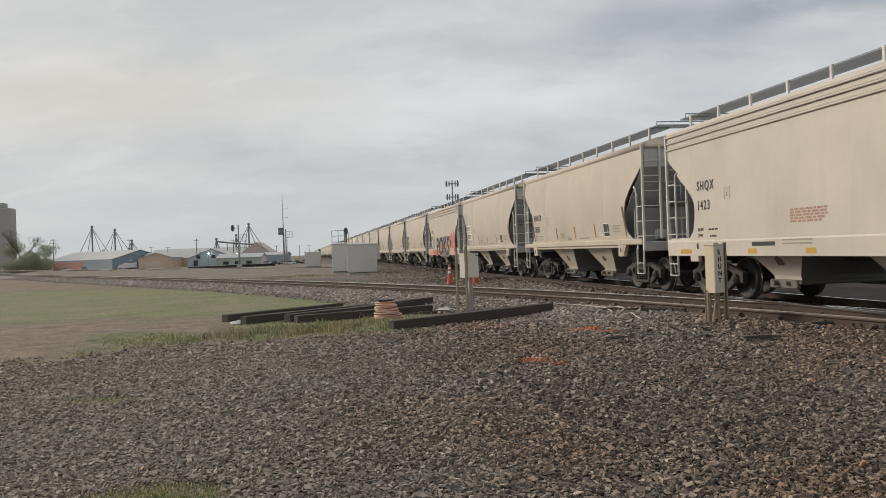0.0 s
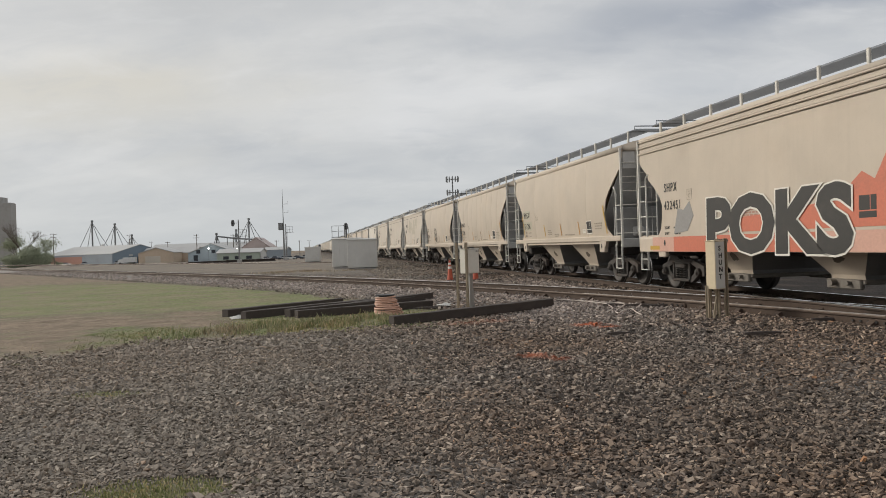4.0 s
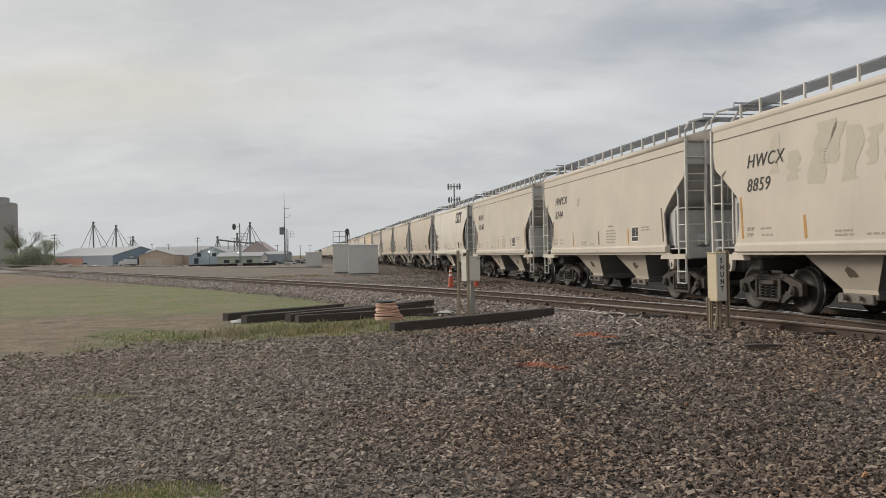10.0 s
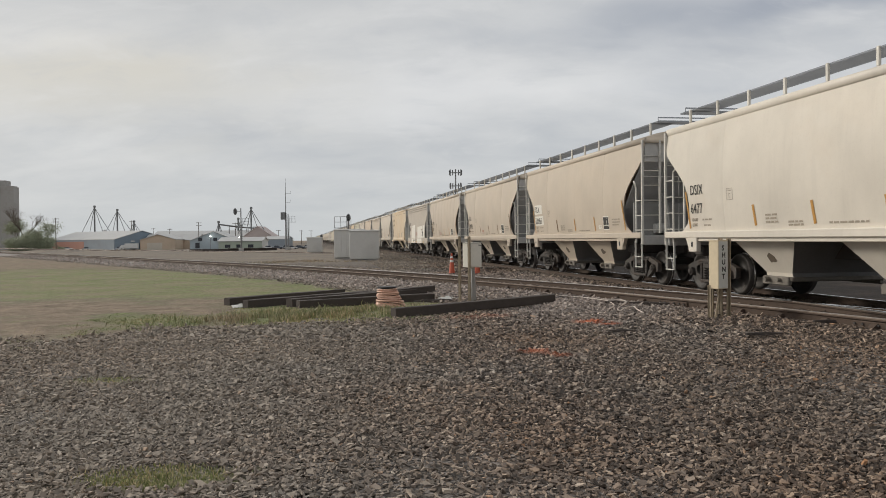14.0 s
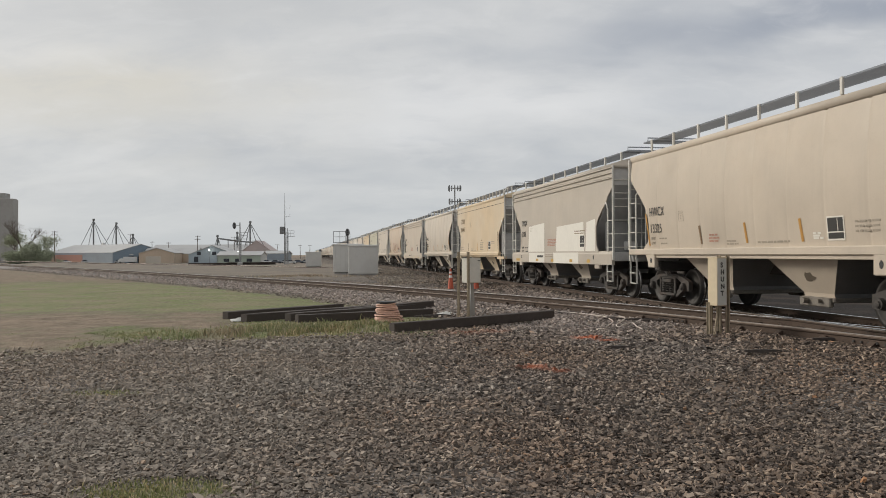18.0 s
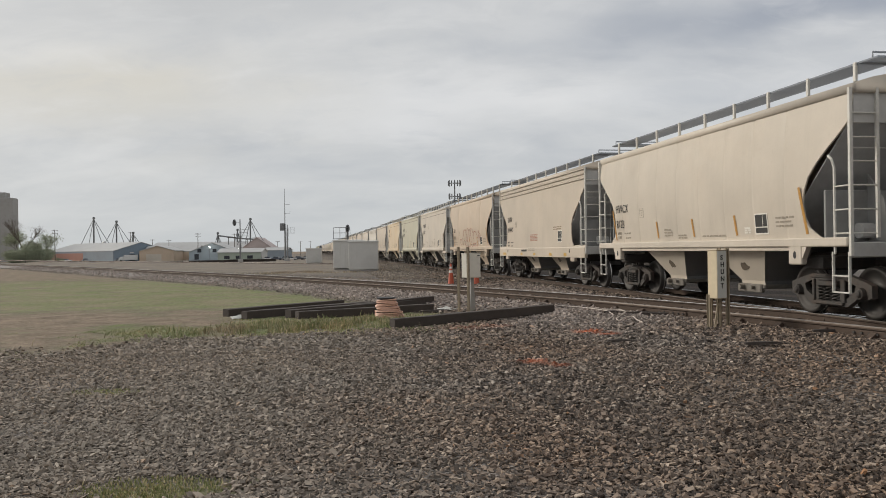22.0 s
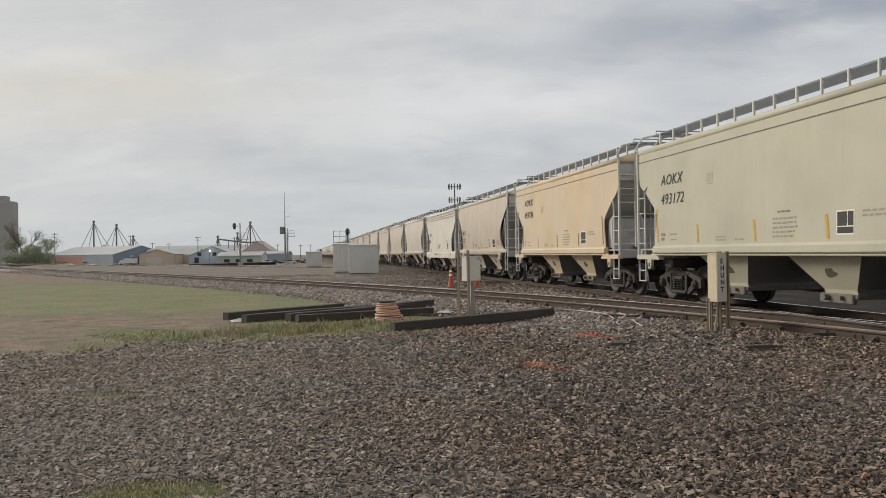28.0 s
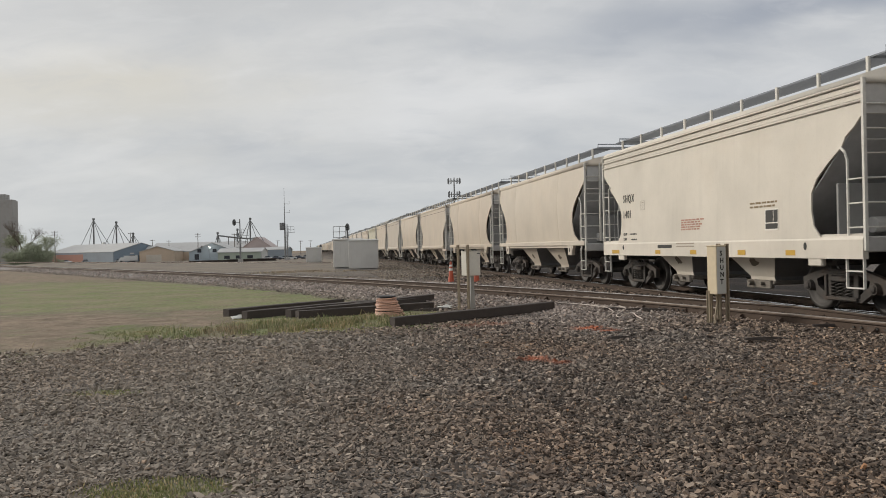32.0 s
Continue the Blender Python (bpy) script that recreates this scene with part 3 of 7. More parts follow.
MAIN = [(*main_pt(s)[:2], radians(9.828)) for s in list(range(-60, 60, 4)) + list(range(60, 900, 20))]
rail_along("rail_main_near", offset_line(MAIN, -GAUGE), RAIL_HEAD, "rusty steel rail with a polished head under the train")
rail_along("rail_main_far", offset_line(MAIN, GAUGE), RAIL_HEAD, "rusty steel rail with a polished head under the train")
sid = SIDING[::2]
rail_along("rail_siding_near", offset_line(sid[20:], -GAUGE), RAIL_BROWN, "rusty rail of the diverging track with worn head")
frog = [q for q in SIDING if q[1] > 9.5]
rail_along("rail_siding_far", offset_line(frog[::2], GAUGE), RAIL_HEAD, "bright-headed rail of the diverging track")
guard = [q for q in SIDING if 10.0 < q[1] < 21.0]
rail_along("guard_rail", offset_line(guard, -GAUGE + 0.13), RAIL_DULL, "short rusty guard rail inside the turnout")
wing = [(*main_pt(s, -GAUGE - 0.13)[:2], radians(9.828)) for s in range(10, 24, 2)]
rail_along("wing_rail", wing, RAIL_DULL, "short rusty wing rail beside the frog")
rail_along("rail_yard_near", offset_line(YARD, -GAUGE), RAIL_DULL, "far rusty rail on a low bank", 0.0)
rail_along("rail_yard_far", offset_line(YARD, GAUGE), RAIL_DULL, "far rusty rail on a low bank", 0.0)


def tie_mesh(length, seed):
    r = random.Random(seed)
    g = Geo()
    g.box((0, 0, 0), (length, 0.23, 0.18), 0.012)
    g.v = [(x + r.uniform(-.006, .006), y + r.uniform(-.006, .006), z + r.uniform(-.004, .004)) for x, y, z in g.v]
    return g.mesh("railroad_tie", TIE)


TIES = [tie_mesh(2.6, i) for i in range(3)]
LONG_TIES = [tie_mesh(4.4, 9 + i) for i in range(2)]
PLATE = Geo().box((0, 0, 0), (0.36, 0.19, 0.016), 0.004).mesh("tie_plate", RAIL_SIDE)


def lay_ties():
    main = thing("main_track", "row of dark creosoted ties under the train", "track", kind="structure")
    side = thing("siding_track", "row of dark creosoted ties in crushed stone", "track", kind="structure")
    rnd = random.Random(4)
    zt = ZR - 0.175 - 0.09 - 0.012
    for i in range(110):
        s = -8 + i * 0.55
        p = main_pt(s, rnd.uniform(-.05, .05), zt)
        part("railroad_tie", TIES[i % 3], None, main, at=pose(p.x, p.y, p.z, 0, 0, 9.83 + rnd.uniform(-1.2, 1.2)))
        for lat in (-GAUGE, GAUGE):
            q = main_pt(s, lat, ZR - 0.181)
            part("tie_plate", PLATE, None, main, at=pose(q.x, q.y, q.z, 0, 0, 9.83))
    acc = 0.0
    last = None
    k = 0
    for x, y, h in SIDING:
        if y < 6 or y > 85:
            continue
        acc += 0.5
        if last is None or acc >= 0.5:
            k += 1
            last, acc = (x, y), 0.0
            long = y < 21
            lat = 0.5 if long else 0.0
            part("railroad_tie", (LONG_TIES if long else TIES)[k % 2], None, side,
                 at=pose(x + math.cos(h) * lat, y + math.sin(h) * lat, zt - (0.004 if long else 0), 0, 0, math.degrees(h) * (0.75 if long else 1) + rnd.uniform(-1.5, 1.5)))
            if y < 45:
                for d in (-GAUGE, GAUGE):
                    part("tie_plate", PLATE, None, side, at=pose(x + math.cos(h) * d, y + math.sin(h) * d, ZR - 0.181, 0, 0, math.degrees(h)))


lay_ties()


# ---- the train ----
PITCH = 12.8805        # length of a car over its couplers
FIRST_GAP = 19.077     # the coupling behind the first numbered car, along the track, at the start
HALF = 5.74            # half the body's length at the eaves


# the train surges a little on its couplers: seconds, metres held back
SURGE = ((0, 0.21), (1, 0.08), (2, 0.25), (3, -0.25), (6, 0.11), (7, 0.09), (8, -0.19), (9, -0.01), (10, -0.37), (11, 0.13), (12, 0.12), (13, -0.21), (14, 0.05), (20, 0.06),
         (22, 0.10), (23, -0.01), (24, 0.03), (25, 0.31), (28, 0.09), (29, 0.02), (30, 0.12), (31, -0.23), (32, -0.32))
# slack of single cars in the couplers, metres back from an even spacing
SLACK = {0: 0.07, 1: 0.15, 2: 0.20, 3: 0.09, 4: -0.05, 6: -0.06, 7: -0.06, 8: -0.21, 9: -0.14, 11: 0.03, 12: 0.06, 13: 0.17, 14: 0.02, 15: 0.11, 16: 0.23, 17: 0.14,
         18: 0.21, 19: 0.19, 20: -0.03, 21: -0.07, 23: -0.36, 24: -0.12}


def train_run(t):
    """Metres gone by the train after t seconds."""
    smooth = 9.14558 * t - 5.297e-4 * t ** 2 + 1.88567e-4 * t ** 3 - 7.1419e-6 * t ** 4
    return smooth - float(np.interp(t, [a for a, _ in SURGE], [b for _, b in SURGE]))


# outline of a side sheet's end: height over the rail, half length
CUT_ROUND = [(1.40, 4.98), (1.50, 4.80), (1.62, 4.60), (1.80, 4.50), (2.05, 4.46), (2.30, 4.52), (2.52, 4.64), (2.75, 4.88), (2.98, 5.18), (3.18, 5.46), (3.34, 5.66), (3.50, 5.72), (3.70, 5.74), (3.90, 5.74)]
CUT_FLAT = [(1.32, 4.66), (1.41, 4.57), (1.55, 4.43), (1.84, 4.36), (2.14, 4.36), (2.38, 4.51), (2.63, 4.83), (2.86, 5.18), (2.94, 5.23), (3.02, 5.28), (3.16, 5.50), (3.34, 5.70), (3.50, 5.73), (3.75, 5.74), (3.96, 5.74)]
CUT_ANGLE = [(1.42, 4.70), (1.60, 4.67), (1.90, 4.59), (2.15, 4.56), (2.24, 4.58), (2.43, 4.76), (2.75, 5.18), (3.00, 5.55), (3.06, 5.62), (3.30, 5.68), (3.52, 5.72), (3.75, 5.74), (3.92, 5.74)]


def width_round(z):
    """Half width of the bulging side at a height."""
    t = (z - 1.4) / (3.96 - 1.4)
    return 1.52 + 0.09 * math.sin(math.pi * min(max(t, 0), 1)) - 0.03 * t


def width_flat(z):
    return 1.585 - 0.02 * (z - 1.4)


def side_sheet(cut, width, sgn, cols=26, seams=()):
    g = Geo()
    g.sm = True
    outer, inner = [], []
    core = sorted({round(-4.32 + 8.64 * i / cols, 3) for i in range(cols + 1)} | {round(q + o, 3) for q in seams for o in (-0.07, -0.03, 0.0, 0.03, 0.07)})
    for z, e in cut:
        w = width(z)
        ro, ri = [], []
        for y in [-e, -0.5 * (e + 4.32)] + core + [0.5 * (e + 4.32), e]:
            d = sum(0.016 * math.exp(-((y - q) / 0.035) ** 2) for q in seams)
            ro.append((sgn * (w - d), y, z))
            ri.append((sgn * (w - 0.03), y, z))
        outer.append(ro)
        inner.append(ri)
    n, m = len(core) + 4, len(cut)
    g.loft(outer, False, False)
    g.loft(inner, False, False)
    g.sm = False
    flat_o, flat_i = [p for r in outer for p in r], [p for r in inner for p in r]
    edge = [i * n for i in range(m)] + [(m - 1) * n + k for k in range(1, n)] + [i * n + n - 1 for i in range(m - 2, -1, -1)] + list(range(n - 2, 0, -1))
    c = len(edge)
    g.add([flat_o[q] for q in edge] + [flat_i[q] for q in edge], [(q, (q + 1) % c, c + (q + 1) % c, c + q) for q in range(c)])
    return g


def roof_geo(eave, w, ribs):
    g = Geo()
    g.sm = True
    prof = [(-w, eave), (-w + 0.01, eave + 0.06), (-w + 0.07, eave + 0.10), (-1.15, eave + 0.20), (-0.7, eave + 0.29), (0, eave + 0.33)]
    prof += [(-x, z) for x, z in prof[-2::-1]]
    prof += [(w, eave - 0.06), (-w, eave - 0.06)]
    g.prism(prof, "y", -HALF - 0.02, HALF + 0.02)
    return g


def eave_roll(eave, w, sgn, kind):
    g = Geo()
    g.sm = True
    if kind == "ribbed":
        for k in range(3):
            g.box((sgn * (w + 0.012), 0, eave - 0.03 - 0.155 * k), (0.035, 2 * HALF, 0.055), 0.015)
    else:
        up, out = (0.09, 0.05) if kind != "angular" else (0.07, 0.035)
        ring = [(sgn * (w - 0.015 + out * math.cos(a)), eave + 0.01 + up * math.sin(a)) for a in (2 * math.pi * i / 12 for i in range(12))]
        g.loft([[(x, y, z) for x, z in ring] for y in (-HALF - 0.02, HALF + 0.02)])
    return g


def ladder(corner, inward_y, inward_x, top, short_top, full_end):
    """Corner post, the end ladder beside it and the short ladder on the side."""
    g = Geo()
    x, y = corner
    hook = top > 4.2
    if hook:
        top = 3.92
        for q in (0.0, 0.50):
            g.tube([(x + inward_x * q, y, top - 0.1), (x + inward_x * q, y, top + 0.24), (x + inward_x * (q + 0.12), y + inward_y * 0.05, top + 0.42), (x + inward_x * (q + 0.40), y + inward_y * 0.06, top + 0.49)], 0.028)
    g.box((x, y, (1.12 + top) / 2), (0.055, 0.055, top - 1.12))
    if full_end:
        g.box((x + inward_x * 0.50, y, (1.42 + top) / 2), (0.05, 0.05, top - 1.42))
        z = 1.5
        while z < top - 0.05:
            g.cyl((x, y, z), (x + inward_x * 0.50, y, z), 0.014, n=6)
            z += 0.40
    yy = y + inward_y * 0.42
    g.tube([(x, yy, 1.15), (x, yy, short_top - 0.22), (x - inward_x * 0.02, yy + inward_y * 0.04, short_top - 0.08), (x, yy + inward_y * 0.16, short_top)], 0.024)
    z = 1.5
    while z < short_top - 0.25:
        g.cyl((x, y, z), (x, yy, z), 0.014, n=6)
        z += 0.40
    return g


def stirrup(x, y, inward_y):
    g = Geo()
    a, b = y, y + inward_y * 0.42
    for z in (0.50, 0.78):
        g.box((x, (a + b) / 2, z), (0.05, 0.42, 0.022))
    for q in (a, b):
        g.box((x, q, 0.84), (0.045, 0.02, 0.70))
    return g


def hopper_bay(c):
    """One discharge hopper hanging between the trucks; c is +1 or -1."""
    g = Geo()
    o, i, bo, bi = c * 3.05, c * 0.45, c * 2.22, c * 1.31
    t, b = 1.44, 0.56
    ring = lambda w, p, q, z: [(-w, p, z), (w, p, z), (w, q, z), (-w, q, z)]
    g.loft([ring(1.47, i, o, t), ring(0.97, bi, bo, b), ring(0.95, bi, bo, 0.48)])
    # outer panels painted; shade on the cross slopes is put in as a darker material
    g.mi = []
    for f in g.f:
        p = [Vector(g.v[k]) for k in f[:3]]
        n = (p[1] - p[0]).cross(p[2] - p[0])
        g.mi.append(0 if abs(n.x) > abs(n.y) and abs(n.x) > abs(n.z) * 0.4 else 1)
    return g


def gate_geo(c):
    g = Geo()
    g.box((0, c, 0.44), (2.05, 1.06, 0.09), 0.02)
    for s in (-1, 1):
        g.box((s * 1.02, c, 0.40), (0.10, 0.92, 0.18), 0.02)
        g.cyl((s * 1.0, c + 0.2, 0.42), (s * 1.18, c + 0.2, 0.42), 0.055, n=8)
        g.cyl((s * 1.0, c - 0.2, 0.42), (s * 1.15, c - 0.2, 0.42), 0.04, n=8)
    return g


def side_frame_geo(sgn):
    """Cast truck side: one casting with its windows, journal ends and bearing caps."""
    g = Geo()
    x = sgn * 0.99
    lo, hi = x - 0.055, x + 0.055
    # half of the casting as a closed outline round its triangular window
    half = [(0.0, 0.77), (0.50, 0.77), (0.96, 0.66), (1.13, 0.60), (1.13, 0.38), (1.02, 0.36), (1.00, 0.46), (0.89, 0.55), (0.78, 0.46), (0.74, 0.34), (0.50, 0.20), (0.0, 0.20),
            (0.0, 0.29), (0.40, 0.29), (0.40, 0.30), (0.68, 0.46), (0.72, 0.58), (0.48, 0.66), (0.40, 0.66), (0.40, 0.30), (0.30, 0.30), (0.30, 0.66), (0.0, 0.66)]
    for s in (-1, 1):
        g.prism([(s * a, b) for a, b in half], "x", lo, hi)
        g.cyl((x - sgn * 0.02, s * 0.89, 0.457), (x + sgn * 0.13, s * 0.89, 0.457), 0.115, 0.10, n=12)
        g.box((x + sgn * 0.065, s * 0.43, 0.48), (0.05, 0.07, 0.40), 0.012)
    g.box((x + sgn * 0.06, 0, 0.245), (0.08, 0.84, 0.06), 0.012)
    g.box((x + sgn * 0.05, 0, 0.72), (0.06, 1.1, 0.05), 0.012)
    g.box((x, 0, 0.60), (0.26, 0.56, 0.10), 0.02)
    return g


def spring_geo():
    g = Geo()
    pts = [(0.062 * math.cos(a), 0.062 * math.sin(a), 0.30 * a / (2 * math.pi * 5)) for a in np.linspace(0, 2 * math.pi * 5, 41)]
    return g.tube(pts, 0.016, 4)


def wheel_geo(s):
    """One wheel with its flange and bright tread, in the space of its axle."""
    g = Geo()
    g.sm = True
    prof = [(0.10, -0.10), (0.12, -0.02), (0.30, -0.012), (0.38, -0.05), (0.40, -0.07), (0.457, -0.07), (0.461, 0.03), (0.485, 0.045), (0.485, 0.075), (0.40, 0.075), (0.37, 0.05), (0.30, 0.03), (0.12, 0.06), (0.10, 0.09)]
    g.lathe(prof, 28, Matrix.Translation((s * 0.76, 0, 0)) @ Matrix.Rotation(radians(90 if s < 0 else -90), 4, "Y"))
    g.mi = [1 if 6 * 28 <= i < 7 * 28 else 0 for i in range(len(g.f))]
    return g


def axle_geo():
    """Axle with bearing caps and their three bolts."""
    prof = [(0.03, -1.16), (0.06, -1.15), (0.062, -1.135), (0.075, -1.13), (0.08, -1.05), (0.085, -1.0), (0.085, 1.0), (0.08, 1.05), (0.075, 1.13), (0.062, 1.135), (0.06, 1.15), (0.03, 1.16)]
    return Geo().lathe(prof, 12, Matrix.Rotation(radians(90), 4, "Y"))


def coupler_geo(s):
    g = Geo()
    y = s * 5.72
    g.box((0, s * 5.55, 0.88), (0.30, 0.5, 0.30), 0.03)
    g.box((0, s * 6.0, 0.88), (0.16, 0.5, 0.18), 0.03)
    g.box((0.05 * s, s * 6.28, 0.88), (0.34, 0.26, 0.30), 0.06)
    g.tube([(0.35, y, 0.85), (0.36, s * 6.0, 0.6), (0.2, s * 6.3, 0.42), (0.1, s * 6.42, 0.42)], 0.025)
    return g


def running_board(sgn, z):
    g = Geo()
    g.box((sgn * 0.80, 0, z), (0.58, 2 * HALF - 0.7, 0.04), 0.008)
    return g


def hatch_geo():
    g = Geo()
    g.box((0, 0, 4.26), (0.66, 1.32, 0.10), 0.03)
    g.box((0, 0, 4.32), (0.10, 1.2, 0.05), 0.01)
    return g


def make_car(kind):
    """A two-bay covered hopper in one of three makes."""
    flat, angle = kind == "ribbed", kind == "angular"
    cut = CUT_FLAT if flat else CUT_ANGLE if angle else CUT_ROUND
    width = width_round if kind in ("round", "seamed") else width_flat
    eave = {"ribbed": 3.90, "angular": 3.92}.get(kind, 3.90)
    walk_z = 4.35 if flat else 4.42
    if flat:
        cut = cut[:-1] + [(3.90, 5.74)]
    we = width(eave) + 0.005
    car = thing("hopper_car", "tan covered hopper freight car", "freight car", group="cars of the freight train")
    seams = [-3.9 + 1.12 * i for i in range(8)] if kind == "seamed" else ([-2.9, 2.9] if kind == "round" else [])
    for s in (-1, 1):
        part("side_sheet", side_sheet(cut, width, s, 24, seams), BEIGE, car)
        part("eave_rail", eave_roll(eave, we, s, kind), BEIGE, car)
        if angle:
            part("eave_joint", Geo().box((s * (width(3.66) + 0.001), 0, 3.66), (0.012, 2 * HALF, 0.022)), JOINT, car)
        # side sill
        g = Geo()
        if flat:
            g.prism([(s * 1.50, 0.98), (s * 1.60, 0.98), (s * 1.60, 1.30), (s * 1.575, 1.36), (s * 1.50, 1.40)], "y", -5.72, 5.72)
        elif angle:
            g.prism([(s * 1.50, 1.425), (s * 1.587, 1.425), (s * 1.635, 1.37), (s * 1.635, 1.25), (s * 1.61, 1.225), (s * 1.50, 1.225)], "y", -4.72, 4.72)
            g.cyl((s * 1.56, -4.9, 1.20), (s * 1.56, 4.9, 1.20), 0.03, n=8)
            for e in (-1, 1):
                g.prism([(e * 4.40, 1.10), (e * 4.46, 1.17), (e * 5.30, 1.20), (e * 5.76, 1.20), (e * 5.76, 1.08), (e * 4.40, 1.07)], "x", s * 1.46, s * 1.61)
        else:
            g.box((s * 1.55, 0, 1.355), (0.13, 11.42, 0.16), 0.02)
            g.box((s * 1.54, 0, 1.25), (0.05, 8.6, 0.10), 0.01)
        part("side_sill", g, BEIGE, car)
        # jacking pads and roping eyes over the bolsters
        for e in (-1, 1):
            g = Geo()
            if angle:
                g.prism([(e * 5.0 - 0.13, 1.10), (e * 5.0 - 0.10, 0.90), (e * 5.0 - 0.05, 0.83), (e * 5.0 + 0.05, 0.83), (e * 5.0 + 0.10, 0.90), (e * 5.0 + 0.13, 1.10)], "x", s * 1.52, s * 1.60)
            elif not flat:
                g.box((s * 1.55, e * 4.25, 1.17), (0.12, 0.40, 0.44), 0.02)
                g.prism([(e * 4.45, 1.32), (e * 4.62, 1.32), (e * 4.45, 1.05)], "x", s * 1.50, s * 1.60)
            else:
                g.box((s * 1.53, e * 4.43, 0.92), (0.10, 0.40, 0.16), 0.02)
            pad = part("jacking_pad", g, BEIGE, car)
            # the eye is no real hole: a flat black disc paints its dark inside
            if s < 0:
                ey, ez, ex = (5.0, 0.93, 1.602) if angle else (4.25, 1.13, 1.612) if not flat else (4.20, 1.20, 1.602)
                ring = [(e * ey + 0.045 * math.cos(a), ez + 0.07 * math.sin(a)) for a in (2 * math.pi * i / 14 for i in range(14))]
                part("lifting_eye", Geo().prism(ring, "x", -ex, -ex - 0.004), BLACK_RUBBER, pad, "dark oval lifting eye")
            part("stirrup_step", stirrup(s * 1.56, e * 5.70, -e), LADDER, car)
            part("corner_ladder", ladder((s * 1.555, e * 5.745), -e, -s, eave + (0.02 if not angle else 0.5), 2.98 if e > 0 else 2.85, True), LADDER, car)
        part("running_board", running_board(s, walk_z), GRATE, car)
        n = 9 if not angle else 15
        for i in range(n):
            y = -HALF + 0.45 + i * (2 * HALF - 0.9) / (n - 1)
            g = Geo()
            g.box((s * 1.10, y, walk_z - 0.14), (0.05, 0.07 if not angle else 0.05, 0.33), 0.008)
            part("running_board_post", g, LADDER, car)
    part("roof", roof_geo(eave, we - 0.005, flat), BEIGE, car)
    hatch = hatch_geo().mesh("roof_hatch", BEIGE)
    for i in range(7):
        part("roof_hatch", hatch, None, car, at=pose(0, -4.5 + i * 1.5, 0))
    for e in (-1, 1):
        g = Geo()
        g.box((0, e * 5.69, (3.36 + eave) / 2), (2 * we - 0.06, 0.05, eave - 3.36 + 0.05), 0.01)
        part("end_sheet", g, GREY_END, car)
        g = Geo()
        w1, w2 = width(3.36) - 0.035, width(1.5) - 0.035
        g.loft([[(-w1, e * 5.69, 3.40), (w1, e * 5.69, 3.40), (w1, e * 5.66, 3.34), (-w1, e * 5.66, 3.34)],
                [(-w2, e * 3.62, 1.46), (w2, e * 3.62, 1.46), (w2, e * 3.58, 1.42), (-w2, e * 3.58, 1.42)]])
        part("slope_sheet", g, GREY_END if angle else SLOPE, car)
        g = Geo()
        g.box((0, e * 4.92, 1.80), (2.92, 0.06, 0.94), 0.01)
        if flat:
            # a tapering column props the slope sheet in the middle
            g.prism([(-0.34, 1.36), (0.34, 1.36), (0.20, 3.30), (-0.20, 3.30)], "y", e * 5.44, e * 5.40)
            g.prism([(e * 5.42, 1.36), (e * 4.95, 1.36), (e * 4.95, 2.70), (e * 5.42, 3.20)], "x", -0.03, 0.03)
        else:
            for q in (-0.62, 0.62):
                g.prism([(e * 4.95, 1.36), (e * 5.50, 1.36), (e * 5.36, 2.10), (e * 4.95, 2.55)], "x", q - 0.02, q + 0.02)
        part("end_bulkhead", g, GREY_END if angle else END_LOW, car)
        if angle:
            # light side gussets close the corner under the slope sheet
            for q in (-1, 1):
                g = Geo()
                g.prism([(e * 4.50, 1.40), (e * 5.02, 1.40), (e * 5.02, 2.40), (e * 4.60, 2.20)], "x", q * 1.40, q * 1.43)
                part("end_gusset", g, GREY_END, car)
        g = Geo()
        g.box((0, e * 5.68, 1.22), (3.06, 0.12, 0.26), 0.02)
        g.box((0, e * 5.2, 1.33), (3.0, 1.0, 0.04), 0.01)
        part("end_sill", g, GREY_END, car)
        g = Geo()
        g.tube([(-1.05, e * 5.66, walk_z), (-1.05, e * 5.66, walk_z + 0.12), (1.05, e * 5.66, walk_z + 0.12), (1.05, e * 5.66, walk_z)], 0.018)
        g.box((0, e * 5.6, walk_z), (2.2, 0.5, 0.04), 0.008)
        part("crossover_platform", g, GRATE, car)
        part("coupler", coupler_geo(e), TRUCK, car)
    part("air_reservoir", Geo().box((0.45, 5.05, 2.15), (0.32, 0.6, 0.32), 0.05), GREY_END, car)
    part("brake_cylinder", Geo().cyl((-0.2, 4.85, 1.75), (-0.2, 5.15, 1.75), 0.19, n=12), GREY_END, car)
    part("air_reservoir", Geo().cyl((-0.9, -5.05, 1.55), (-0.55, -5.05, 1.55), 0.14, n=12), GREY_END, car)
    part("brake_rod", Geo().cyl((-0.75, 5.4, 1.36), (-0.75, 5.4, 2.7), 0.02, n=6), GREY_END, car)
    part("brake_pipe", Geo().tube([(-1.30, 5.55, 1.36), (-1.30, 5.55, 2.9), (-1.15, 5.55, 3.05)], 0.018), GREY_END, car)
    part("brake_pipe", Geo().tube([(-1.40, -5.5, 2.95), (0.9, -5.5, 2.95), (1.1, -5.5, 2.75)], 0.015), GREY_END, car)
    for c in (-1, 1):
        bay = part("hopper_bay", hopper_bay(c), [BEIGE, BAY_SHADE], car)
        part("outlet_gate", gate_geo(c * 1.765), GATE_STEEL, bay, "worn bare-metal outlet gate")
        g = Geo()
        r = random.Random(3 + c)
        n = 12
